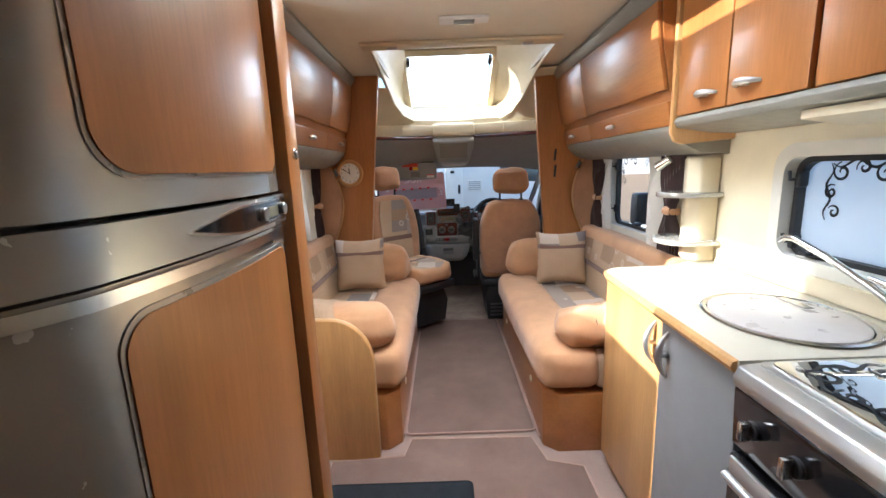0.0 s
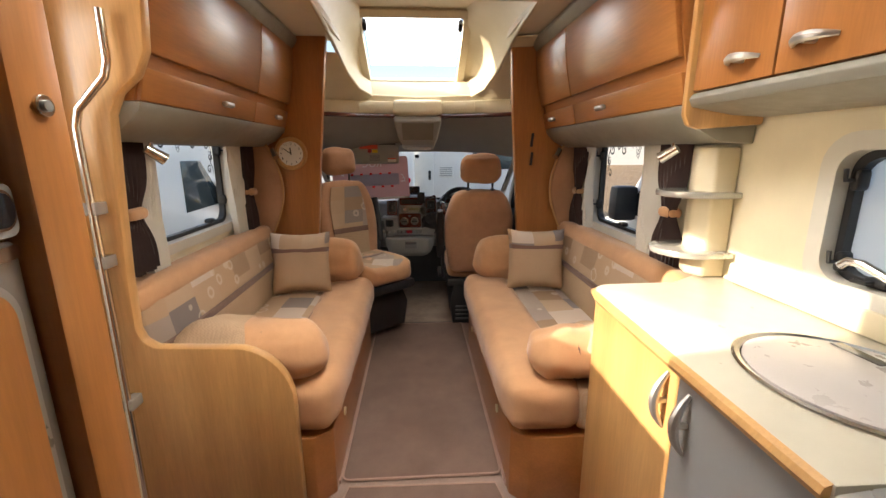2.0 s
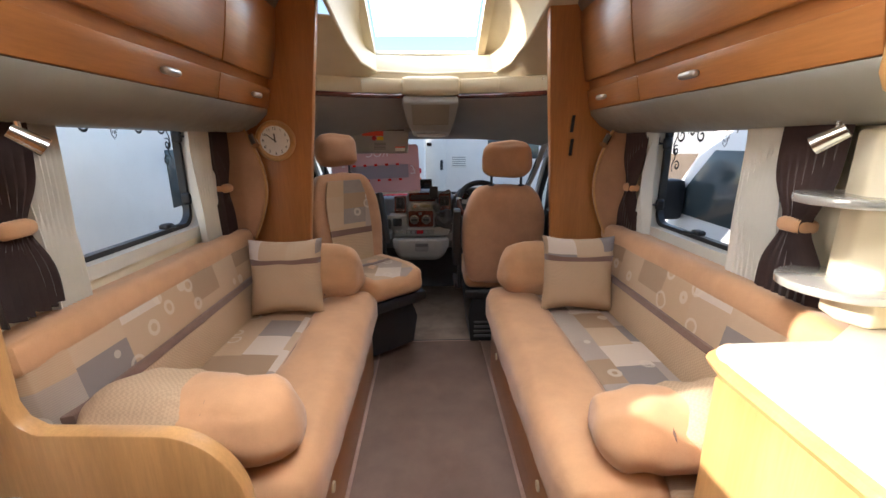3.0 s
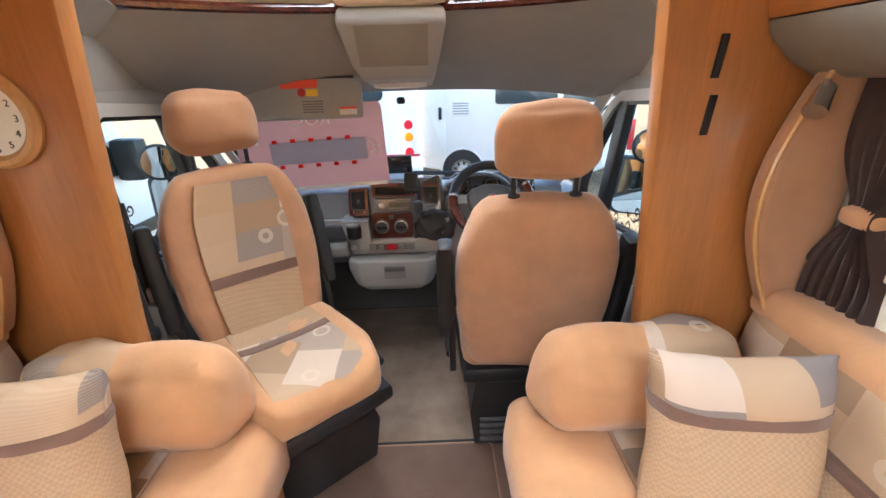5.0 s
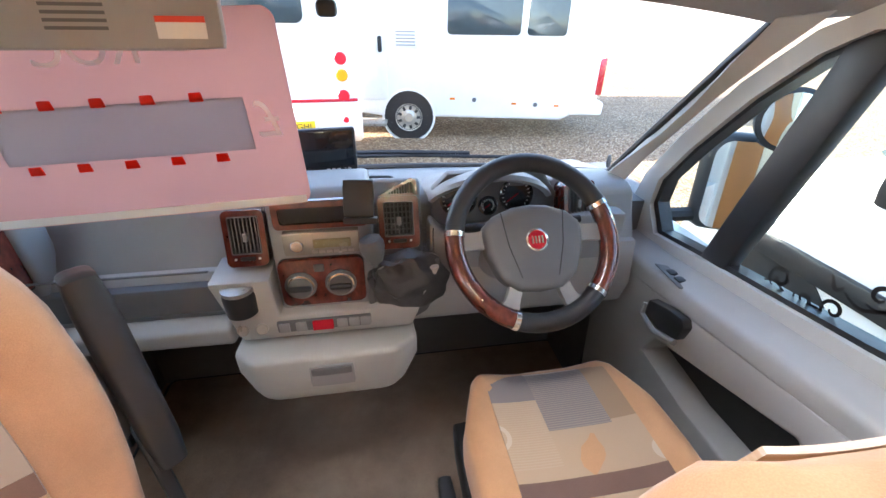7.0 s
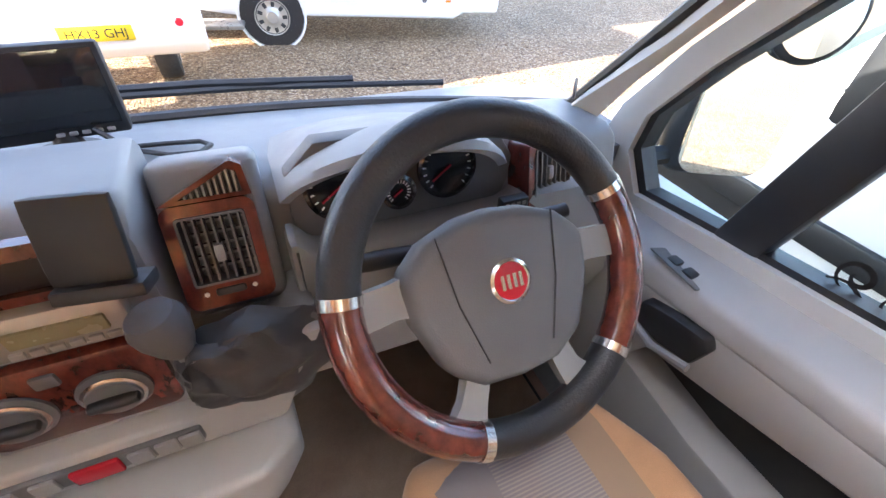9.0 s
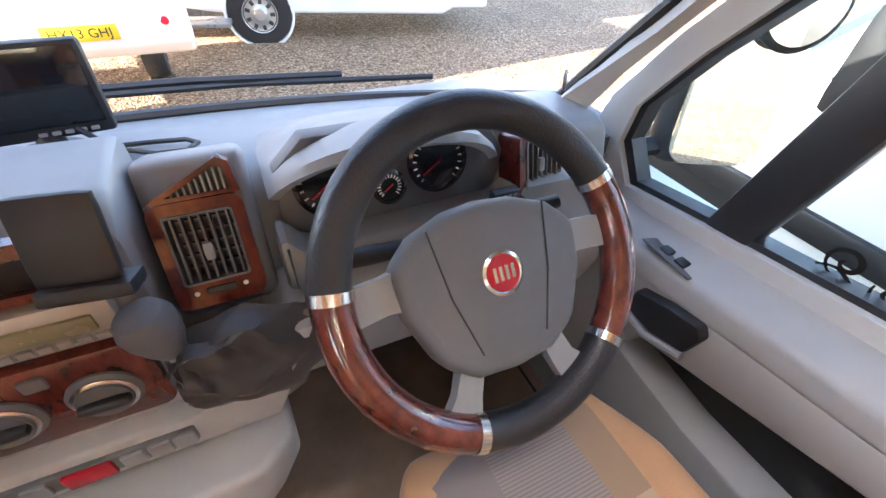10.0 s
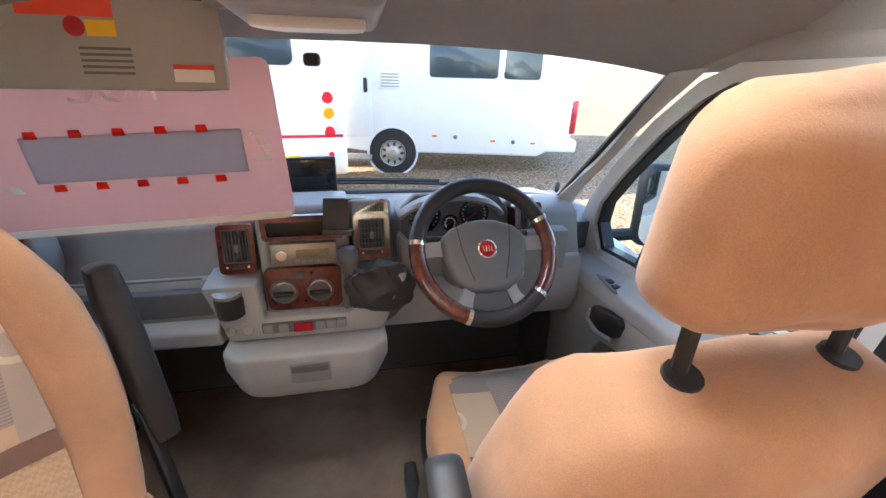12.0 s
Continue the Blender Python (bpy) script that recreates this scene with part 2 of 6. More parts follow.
# ---- mesh tools ----
def part(name, bm, material, parent=None, label="", smooth=True):
    """Links a bmesh as one mesh object, under a thing or a part."""
    me = bpy.data.meshes.new(name)
    bmesh.ops.recalc_face_normals(bm, faces=bm.faces)
    bm.to_mesh(me)
    bm.free()
    me.materials.append(M[material] if isinstance(material, str) else material)
    if smooth:
        me.polygons.foreach_set("use_smooth", [True] * len(me.polygons))
        me.set_sharp_from_angle(angle=radians(38))
    ob = new(name, me)
    if parent is not None:
        ob.parent = parent
        ob.matrix_parent_inverse = parent.matrix_basis.inverted() if parent.parent is None else Matrix()
    if label:
        ob["label"] = label
    return ob


def thing(name, at, label, category, group="", kind=""):
    ob = new(name)
    ob.empty_display_size = 0.05
    ob.matrix_basis = Matrix.Translation(at)
    return tagged(ob, label, category, group, kind)


def solid(name, bm, material, label, category="", kind="", group=""):
    return tagged(part(name, bm, material), label, category, group, kind)


def box(x0, x1, y0, y1, z0, z1, bev=0.0, seg=2):
    bm = bmesh.new()
    bmesh.ops.create_cube(bm, size=1)
    for v in bm.verts:
        v.co = Vector(((x0 + x1) / 2 + v.co.x * (x1 - x0), (y0 + y1) / 2 + v.co.y * (y1 - y0), (z0 + z1) / 2 + v.co.z * (z1 - z0)))
    if bev:
        bmesh.ops.bevel(bm, geom=bm.edges[:], offset=bev, segments=seg, affect="EDGES", profile=0.5)
    return bm


def turned(bm, m):
    bm.transform(m)
    return bm


def joined(*bms):
    out = bmesh.new()
    for b in bms:
        me = bpy.data.meshes.new("tmp")
        b.to_mesh(me)
        b.free()
        out.from_mesh(me)
        bpy.data.meshes.remove(me)
    return out


def prism(poly, axis, a0, a1, bev=0.0, seg=2):
    """A polygon in the two other axes (in xyz order), drawn out along axis from a0 to a1."""
    bm = bmesh.new()

    def at(u, v, w):
        return {"x": (w, u, v), "y": (u, w, v), "z": (u, v, w)}[axis]

    lo = [bm.verts.new(at(u, v, a0)) for u, v in poly]
    hi = [bm.verts.new(at(u, v, a1)) for u, v in poly]
    bm.faces.new(lo)
    bm.faces.new(hi[::-1])
    k = len(poly)
    for i in range(k):
        bm.faces.new((lo[i], lo[(i + 1) % k], hi[(i + 1) % k], hi[i]))
    bmesh.ops.recalc_face_normals(bm, faces=bm.faces)
    if bev:
        es = [e for e in bm.edges if e.calc_face_angle(0) > radians(30)]
        bmesh.ops.bevel(bm, geom=es, offset=bev, segments=seg, affect="EDGES", profile=0.5)
    return bm


def round_rect(u0, u1, v0, v1, r, seg=6):
    pts = []
    for cu, cv, a in ((u1 - r, v1 - r, 0), (u0 + r, v1 - r, 90), (u0 + r, v0 + r, 180), (u1 - r, v0 + r, 270)):
        for i in range(seg + 1):
            t = radians(a + 90 * i / seg)
            pts.append((cu + r * math.cos(t), cv + r * math.sin(t)))
    return pts


def ring_prism(outer, inner, axis, a0, a1):
    """A frame: the space between two outlines of equal count."""
    bm = bmesh.new()

    def at(u, v, w):
        return {"x": (w, u, v), "y": (u, w, v), "z": (u, v, w)}[axis]

    loops = [[bm.verts.new(at(u, v, w)) for u, v in o] for o, w in ((outer, a0), (inner, a0), (inner, a1), (outer, a1))]
    k = len(outer)
    for j in range(4):
        A, B = loops[j], loops[(j + 1) % 4]
        for i in range(k):
            bm.faces.new((A[i], A[(i + 1) % k], B[(i + 1) % k], B[i]))
    return bm


def tube(pts, r, seg=8, closed=False):
    """A round bar along points; r may be a list."""
    bm = bmesh.new()
    pts = [Vector(p) for p in pts]
    k = len(pts)
    rows = []
    up = None
    for i, p in enumerate(pts):
        a = pts[(i - 1) % k] if closed or i else p
        b = pts[(i + 1) % k] if closed or i < k - 1 else p
        d = (b - a).normalized()
        if up is None:
            up = d.orthogonal().normalized()
        up = (up - d * up.dot(d)).normalized()
        w = d.cross(up)
        rr = r[i] if isinstance(r, (list, tuple)) else r
        rows.append([bm.verts.new(p + (up * math.cos(t) + w * math.sin(t)) * rr) for t in (2 * math.pi * j / seg for j in range(seg))])
    for i in range(k if closed else k - 1):
        A, B = rows[i], rows[(i + 1) % k]
        for j in range(seg):
            bm.faces.new((A[j], A[(j + 1) % seg], B[(j + 1) % seg], B[j]))
    if not closed:
        bm.faces.new(rows[0][::-1])
        bm.faces.new(rows[-1])
    return bm


def lathe(profile, seg=24, m=None):
    """A turned solid round z from (radius, height) pairs."""
    bm = bmesh.new()
    rows = []
    for r, z in profile:
        rows.append([bm.verts.new((max(r, 1e-4) * math.cos(2 * math.pi * j / seg), max(r, 1e-4) * math.sin(2 * math.pi * j / seg), z)) for j in range(seg)])
    for A, B in zip(rows, rows[1:]):
        for j in range(seg):
            bm.faces.new((A[j], A[(j + 1) % seg], B[(j + 1) % seg], B[j]))
    bm.faces.new(rows[0][::-1])
    bm.faces.new(rows[-1])
    return turned(bm, m) if m is not None else bm


def disc(axis_m, r, h, seg=24, bev=0.15):
    b = min(r, h) * bev
    return lathe([(r, 0), (r, h - b), (r - b, h)], seg, axis_m)


def cushion(x0, x1, y0, y1, z0, z1, r=0.05, puff=0.0, n=9, wrinkle=0.004, m=None, seed=0.0):
    """A stuffed block: rounded, domed and slightly creased."""
    bm = bmesh.new()
    bmesh.ops.create_cube(bm, size=2)
    bmesh.ops.subdivide_edges(bm, edges=bm.edges[:], cuts=n, use_grid_fill=True)
    c = Vector(((x0 + x1) / 2, (y0 + y1) / 2, (z0 + z1) / 2))
    h = Vector(((x1 - x0) / 2, (y1 - y0) / 2, (z1 - z0) / 2))
    r = min(r, h.x * 0.98, h.y * 0.98, h.z * 0.98)
    for v in bm.verts:
        q = v.co.copy()
        p = Vector((q.x * h.x, q.y * h.y, q.z * h.z))
        inner = Vector([max(-(h[i] - r), min(h[i] - r, p[i])) for i in range(3)])
        d = p - inner
        if d.length > 1e-6:
            big = max(abs(d.x), abs(d.y), abs(d.z))
            p = inner + d.normalized() * (r * big / r if big < r else r)
        if puff:
            w = [(1 - q[i] * q[i]) for i in range(3)]
            for i in range(3):
                j, k = (i + 1) % 3, (i + 2) % 3
                if abs(q[i]) > 0.999:
                    p[i] += math.copysign(puff * w[j] * w[k], q[i]) * min(1.0, h[j] * h[k] / max(h[i] * h[i], 1e-6))
        p = p + c
        if wrinkle:
            p += Vector(noise.noise_vector((p + Vector((seed, 0, 0))) * 11)) * wrinkle
        v.co = p
    return turned(bm, m) if m is not None else bm


def loft(rows, close_ends=True, closed=True):
    """Skins a list of equally long loops of points."""
    bm = bmesh.new()
    vs = [[bm.verts.new(p) for p in row] for row in rows]
    k = len(vs[0])
    for A, B in zip(vs, vs[1:]):
        for j in range(k if closed else k - 1):
            bm.faces.new((A[j], A[(j + 1) % k], B[(j + 1) % k], B[j]))
    if close_ends and closed:
        bm.faces.new(vs[0][::-1])
        bm.faces.new(vs[-1])
    return bm


def sheet(rows, thick):
    """A curved plate through rows of points, given thickness."""
    bm = loft(rows, False, False)
    bmesh.ops.recalc_face_normals(bm, faces=bm.faces)
    bmesh.ops.solidify(bm, geom=bm.faces[:], thickness=thick)
    return bm


def soft(bm, off=0.012, seg=3):
    """Rounds the sharp edges of a shape."""
    bmesh.ops.recalc_face_normals(bm, faces=bm.faces)
    es = [e for e in bm.edges if e.calc_face_angle(0) > radians(25)]
    bmesh.ops.bevel(bm, geom=es, offset=off, segments=seg, affect="EDGES", profile=0.5)
    return bm


def mirrored(bm, cx=0.39):
    bm.transform(Matrix.Translation((2 * cx, 0, 0)) @ Matrix.Diagonal((-1, 1, 1, 1)))
    bmesh.ops.reverse_faces(bm, faces=bm.faces[:])
    return bm


def text_bm(s, size, m, depth=0.001):
    cu = bpy.data.curves.new("txt", "FONT")
    cu.body, cu.size, cu.extrude, cu.align_x, cu.align_y = s, size, depth, "CENTER", "CENTER"
    ob = bpy.data.objects.new("txt", cu)
    me = ob.to_mesh()
    bm = bmesh.new()
    bm.from_mesh(me)
    ob.to_mesh_clear()
    bpy.data.objects.remove(ob)
    bpy.data.curves.remove(cu)
    return turned(bm, m)


def basis(o, u, v):
    """The pose whose x runs along u and y along v."""
    u, v = Vector(u).normalized(), Vector(v).normalized()
    w = u.cross(v)
    return Matrix.Translation(o) @ Matrix((u, v, w)).transposed().to_4x4()


# ---- setting: floors, walls, ceiling ----
LW, RW = -0.72, 1.52
solid("floor", box(LW - 0.06, RW + 0.06, -1.2, 4.75, -0.06, 0.0), "lino", "rosy beige carpeted motorhome floor", "floor", "structure")


def wall_with(name, x, out, y0, y1, z0, z1, holes, label, mat="cream_wall"):
    """A side wall with window and door openings, built of the strips between them."""
    a, b = sorted((x, x + out))
    bms = []
    ys = y0
    for h0, h1, w0, w1 in sorted(holes):
        bms.append(box(a, b, ys, h0, z0, z1))
        if w0 > z0:
            bms.append(box(a, b, h0, h1, z0, w0))
        if w1 < z1:
            bms.append(box(a, b, h0, h1, w1, z1))
        ys = h1
    bms.append(box(a, b, ys, y1, z0, z1))
    return solid(name, joined(*bms), mat, label, "wall", "structure")


CEIL = 2.10
WIN_R, WIN_K, WIN_L, DOOR = (2.10, 2.92, 0.94, 1.48), (0.20, 1.36, 1.03, 1.40), (2.06, 2.84, 0.98, 1.52), (0.88, 1.56, 0.02, 1.97)
wall_with("wall_right", RW, 0.06, -1.2, 3.24, 0, CEIL, [WIN_R, WIN_K], "cream moulded side wall with two acrylic windows")
wall_with("wall_left", LW, -0.06, -1.2, 3.24, 0, CEIL, [WIN_L, DOOR], "cream side wall with window and entrance")
solid("wall_rear", box(LW - 0.06, RW + 0.06, -1.26, -1.2, 0, CEIL), "wood", "plain veneered rear partition", "wall", "structure")
# ceiling of the living part, with the roof light and the opening to the front pod left free
RL = (0.14, 0.85, 1.02, 1.66)
cb = [box(LW, RW, -1.2, RL[2], CEIL, CEIL + 0.04), box(LW, RL[0], RL[2], RL[3], CEIL, CEIL + 0.04), box(RL[1], RW, RL[2], RL[3], CEIL, CEIL + 0.04),
      box(LW, RW, RL[3], 2.44, CEIL, CEIL + 0.04), box(LW, -0.10, 2.44, 3.3, CEIL, CEIL + 0.04), box(0.98, RW, 2.44, 3.3, CEIL, CEIL + 0.04)]
solid("ceiling", joined(*cb), "ceil", "off-white ceiling board", "ceiling", "structure")

# roof pod over the cab: a moulded bowl round the sloping roof window
def pod_side(s):
    return [(-0.10, 2.44, 2.10), (-0.115, 2.75, 2.10), (-0.125, 3.05, 2.085), (-0.12, 3.30, 2.03), (-0.10, 3.52, 1.95), (-0.05, 3.72, 1.875), (0.04, 3.86, 1.835)]


def flip(p, cx=0.40):
    return (2 * cx - p[0], p[1], p[2])


side = pod_side(0)
rim = [(0.40, 2.44, 2.10), *side, (0.40, 3.90, 1.825), *[flip(p, 0.44) for p in side[::-1]]]
sides_in = [(0.04, 3.34, 2.315), (0.03, 3.50, 2.235), (0.01, 3.66, 2.155), (0.0, 3.82, 2.07), (-0.01, 3.95, 2.0), (-0.02, 4.05, 1.95), (-0.01, 4.09, 1.93)]
inner = [(0.40, 3.34, 2.315), *sides_in, (0.37, 4.09, 1.93), *[flip(p, 0.38) for p in sides_in[::-1]]]


def between(a, b, t, lift):
    return [tuple(Vector(p) * (1 - t) + Vector(q) * t + Vector((0, 0, lift))) for p, q in zip(a, b)]


rows = [rim, between(rim, inner, 0.12, 0.05), between(rim, inner, 0.35, 0.085), between(rim, inner, 0.7, 0.06), inner]
pod = solid("pod_ceiling", sheet([r + [r[0]] for r in rows], 0.012), "cream", "cream moulded roof pod over the cab", "ceiling", "structure")
lip = [tuple(Vector(p) + Vector((0, 0, -0.004))) for p in rim]
part("trim", tube(lip, 0.013, 8, True), "cream", pod)
part("flange", soft(box(-0.15, 0.99, 2.33, 2.445, 2.078, 2.098), 0.008, 2), "cream", pod, "cream frame along the edge of the roof pod")
for x in (0.03, 0.80):
    part("blind_clip", cushion(x - 0.03, x + 0.03, 2.37, 2.40, 2.066, 2.080, 0.006, n=3, wrinkle=0), "steel", pod)
OUT = [(0.40, 2.43, 2.10), (-0.14, 2.43, 2.10), (-0.32, 2.75, 2.105), (-0.50, 3.05, 2.10), (-0.52, 3.30, 2.06), (-0.50, 3.50, 1.80), (-0.38, 3.72, 1.765), (-0.12, 3.86, 1.76),
       (0.40, 3.90, 1.76)]
OUT = OUT + [flip(p) for p in OUT[-2:0:-1]]
part("pod_surround", sheet([rim[4:14], OUT[4:14]], 0.01), "cream", pod)
# roof window
rw = thing("roof_window", (0.37, 3.7, 1.93), "sloping acrylic roof window with cream frame, daylight above", "window", kind="structure")
U, V = Vector((1, 0, 0)), (Vector((0.37, 3.36, 2.31)) - Vector((0.37, 4.07, 1.94))).normalized()
RWM = basis((0.375, 3.715, 2.125), U, V)
part("window_frame", turned(ring_prism(round_rect(-0.41, 0.41, -0.43, 0.43, 0.05), round_rect(-0.355, 0.355, -0.375, 0.365, 0.03), "z", -0.03, 0.03), RWM), "cream", rw)
part("blind_rail", turned(box(-0.355, 0.355, -0.372, -0.335, -0.028, -0.005, 0.006), RWM), "white_matt", rw, "pale blind cassette rail")
pane = part("pane", turned(box(-0.37, 0.37, -0.39, 0.38, 0.02, 0.026), RWM), "glass", rw)
pane.visible_shadow = False
for sx in (-0.335, 0.335):
    part("catch", turned(cushion(sx - 0.016, sx + 0.016, 0.22, 0.30, -0.03, 0.015, 0.012, n=4, wrinkle=0), RWM), "black", rw)
# rear roof light
rl = thing("roof_window", (0.5, 1.34, CEIL), "square roof light with pale frame in the ceiling", "window", kind="structure")
part("window_frame", ring_prism(round_rect(RL[0] - 0.05, RL[1] + 0.05, RL[2] - 0.05, RL[3] + 0.05, 0.05), round_rect(RL[0], RL[1], RL[2], RL[3], 0.03), "z", CEIL - 0.018, CEIL + 0.215), "cream", rl)
pane = part("pane", box(RL[0] - 0.01, RL[1] + 0.01, RL[2] - 0.01, RL[3] + 0.01, CEIL + 0.22, CEIL + 0.226), "glass", rl)
pane.visible_shadow = False
lamp = thing("ceiling_lamp", (0.42, 2.0, CEIL), "slim pale oval ceiling lamp", "lamp")
part("body", cushion(0.30, 0.54, 1.97, 2.06, CEIL - 0.018, CEIL, 0.01, n=4, wrinkle=0), "white_matt", lamp)
part("diffuser", cushion(0.37, 0.47, 1.985, 2.045, CEIL - 0.024, CEIL - 0.016, 0.006, n=4, wrinkle=0), "silver", lamp)

# tall pillar boards between lounge and cab
PL = [(-0.72, 0.0), (-0.33, 0.0), (-0.32, 0.45), (-0.30, 0.83), (-0.265, 1.2), (-0.225, 1.6), (-0.19, 1.9), (-0.17, 2.10), (-0.72, 2.10)]
solid("pillar_left", prism(PL, "y", 3.17, 3.23, 0.012), "wood", "tall honey cherry veneer board with curved edge", "pillar", "structure")
PR = [(1.52, 0.0), (1.12, 0.0), (1.115, 0.45), (1.10, 0.75), (1.07, 1.2), (1.04, 1.6), (1.01, 2.10), (1.52, 2.10)]
solid("pillar_right", prism(PR, "y", 3.18, 3.24, 0.012), "wood", "tall honey cherry veneer board with two slots", "pillar", "structure")
for z in (1.34, 1.465):
    solid("wall_slot", prism([(1.163, z - 0.045), (1.180, z - 0.045), (1.188, z + 0.045), (1.171, z + 0.045)], "y", 3.174, 3.182, 0.002), "black", "narrow black slotted switch on the board", "switch")

# carpets
def mat_thing(name, poly, z, mat, label, edge):
    t = thing(name, (poly[0][0], poly[0][1], 0), label, "carpet")
    part("carpet_face", prism(poly, "z", 0.0005, z, 0.003), mat, t)
    part("binding", tube([(x, y, z * 0.8) for x, y in poly], 0.006, 6, True), edge, t)
    return t


mat_thing("carpet_runner", round_rect(0.045, 0.735, 1.83, 3.50, 0.03), 0.012, "carpet", "taupe brown aisle carpet with bound edge", "binding")
mat_thing("carpet_mat", [(-0.30, 0.2), (0.90, 0.2), (0.90, 1.55), (0.74, 1.60), (0.70, 1.78), (0.08, 1.79), (0.05, 1.66), (-0.30, 1.63)], 0.010, "carpet", "taupe brown entrance carpet with shaped edge", "binding")
mat_thing("door_mat", round_rect(-0.26, 0.37, 0.85, 1.47, 0.02), 0.018, "doormat", "charcoal ribbed door mat on carpet", "doormat")
mat_thing("cab_carpet", round_rect(-0.42, 1.22, 3.515, 4.66, 0.03), 0.010, "carpet_cab", "worn brown cab carpet with pale scuffs", "black")


# ---- lounge ----
def sofa(left):
    f = (lambda b: b) if left else mirrored
    tag = "with honey cherry plinth and beige patchwork cushions"
    s = thing("bench_sofa", ((-0.3 if left else 1.1), 2.4, 0), "long bench sofa " + tag, "sofa", "lounge bench sofas")
    y0, y1 = (1.72, 3.16) if left else (1.665, 3.17)
    part("plinth", f(prism([(-0.70, y0 + 0.0), (-0.03, y0), (0.035, y0 + 0.06), (0.035, y1 - 0.06), (-0.03, y1), (-0.70, y1)], "z", 0.0, 0.305, 0.006)), "wood_y", s)
    part("kickboard", f(box(-0.03, 0.042, y0 + 0.1, y1 - 0.1, 0.0, 0.02, 0.004)), "binding", s, "pale carpet trim strip")
    # seat: front roll, and a printed centre
    part("seat_front", f(cushion(-0.24, 0.068, y0 - 0.01, y1 + 0.05, 0.315, 0.535, 0.075, 0.008, 13, 0.006)), "beige", s, "plain apricot beige seat roll")
    part("seat", f(cushion(-0.62, -0.20, y0, y1, 0.32, 0.515, 0.04, 0.012, 13, 0.006)), "patch", s, "printed patchwork seat centre")
    part("seat_seam", f(box(-0.205, -0.199, y0 + 0.08, y1 - 0.1, 0.50, 0.5265, 0.002)), "band", s)
    # back: rounded plain top, printed upper, brown band, ribbed lower, leaning against the wall
    lean = Matrix.Translation((-0.60, 0, 0.5)) @ Matrix.Rotation(radians(-9), 4, "Y") @ Matrix.Translation((0.60, 0, -0.5))
    yb0, yb1 = y0 + 0.02, y1 - 0.01
    part("backrest", f(cushion(-0.70, -0.535, yb0, yb1, 0.44, 0.905, 0.065, 0.01, 13, 0.005, lean)), "patch_v", s, "printed patchwork backrest with rings")
    part("backrest_top", f(cushion(-0.715, -0.528, yb0 - 0.012, yb1 + 0.008, 0.81, 0.922, 0.05, 0.0, 10, 0.004, lean)), "beige", s)
    part("brown_band", f(turned(box(-0.56, -0.510, yb0 + 0.04, yb1 - 0.05, 0.655, 0.685, 0.006), lean)), "band", s, "taupe brown stripe across backrest")
    part("lower_panel", f(turned(box(-0.56, -0.512, yb0 + 0.04, yb1 - 0.05, 0.50, 0.655, 0.006), lean)), "rib", s, "waffle-woven lower backrest")
    for yy in (y0 + 0.33, y1 - 0.28) if not left else (y0 + 0.30,):
        d = disc(basis((0.034, yy, 0.22), (0, 1, 0), (0, 0, 1)), 0.019, 0.008, 20)
        part("finger_ring", f(d), "cream", s, "round cream finger pull")
    # bolsters at both ends
    for name, a, b, z1, seed in (("near", y0 + 0.0, y0 + 0.24, 0.735, 1), ("far", y1 - 0.17, y1 + 0.04, 0.80, 3)):
        bol = thing("bolster_cushion", ((-0.25 if left else 1.03), (a + b) / 2, 0.52), "plump apricot beige end bolster lying on the bench", "cushion", "bench end bolsters")
        z0 = 0.515
        xr = (0.015 if left else -0.045) if name == "near" else 0.0
        z1 -= 0.04 if name == "near" and not left else 0
        part("cover", f(cushion(-0.56, xr, a, b, z0, z1, 0.105, 0.015, 14, 0.018, None, seed * 3.1)), "beige", bol)
        part("printed_panel", f(cushion(-0.545, -0.21, a - 0.007, b + 0.007, z0 + 0.03, z1 + 0.008, 0.105, 0.015, 14, 0.018, None, seed * 3.1)), "rib" if name == "near" else "patch", bol, "woven printed centre panel")
        part("piping", f(tube([(-0.205, (a + b) / 2 + (b - a) * 0.50 * math.cos(t), (z0 + z1) / 2 + (z1 - z0) * 0.52 * math.sin(t)) for t in (2 * math.pi * i / 24 for i in range(24))], 0.005, 6, True)), "band", bol)
    return s


sofa(True)
sofa(False)


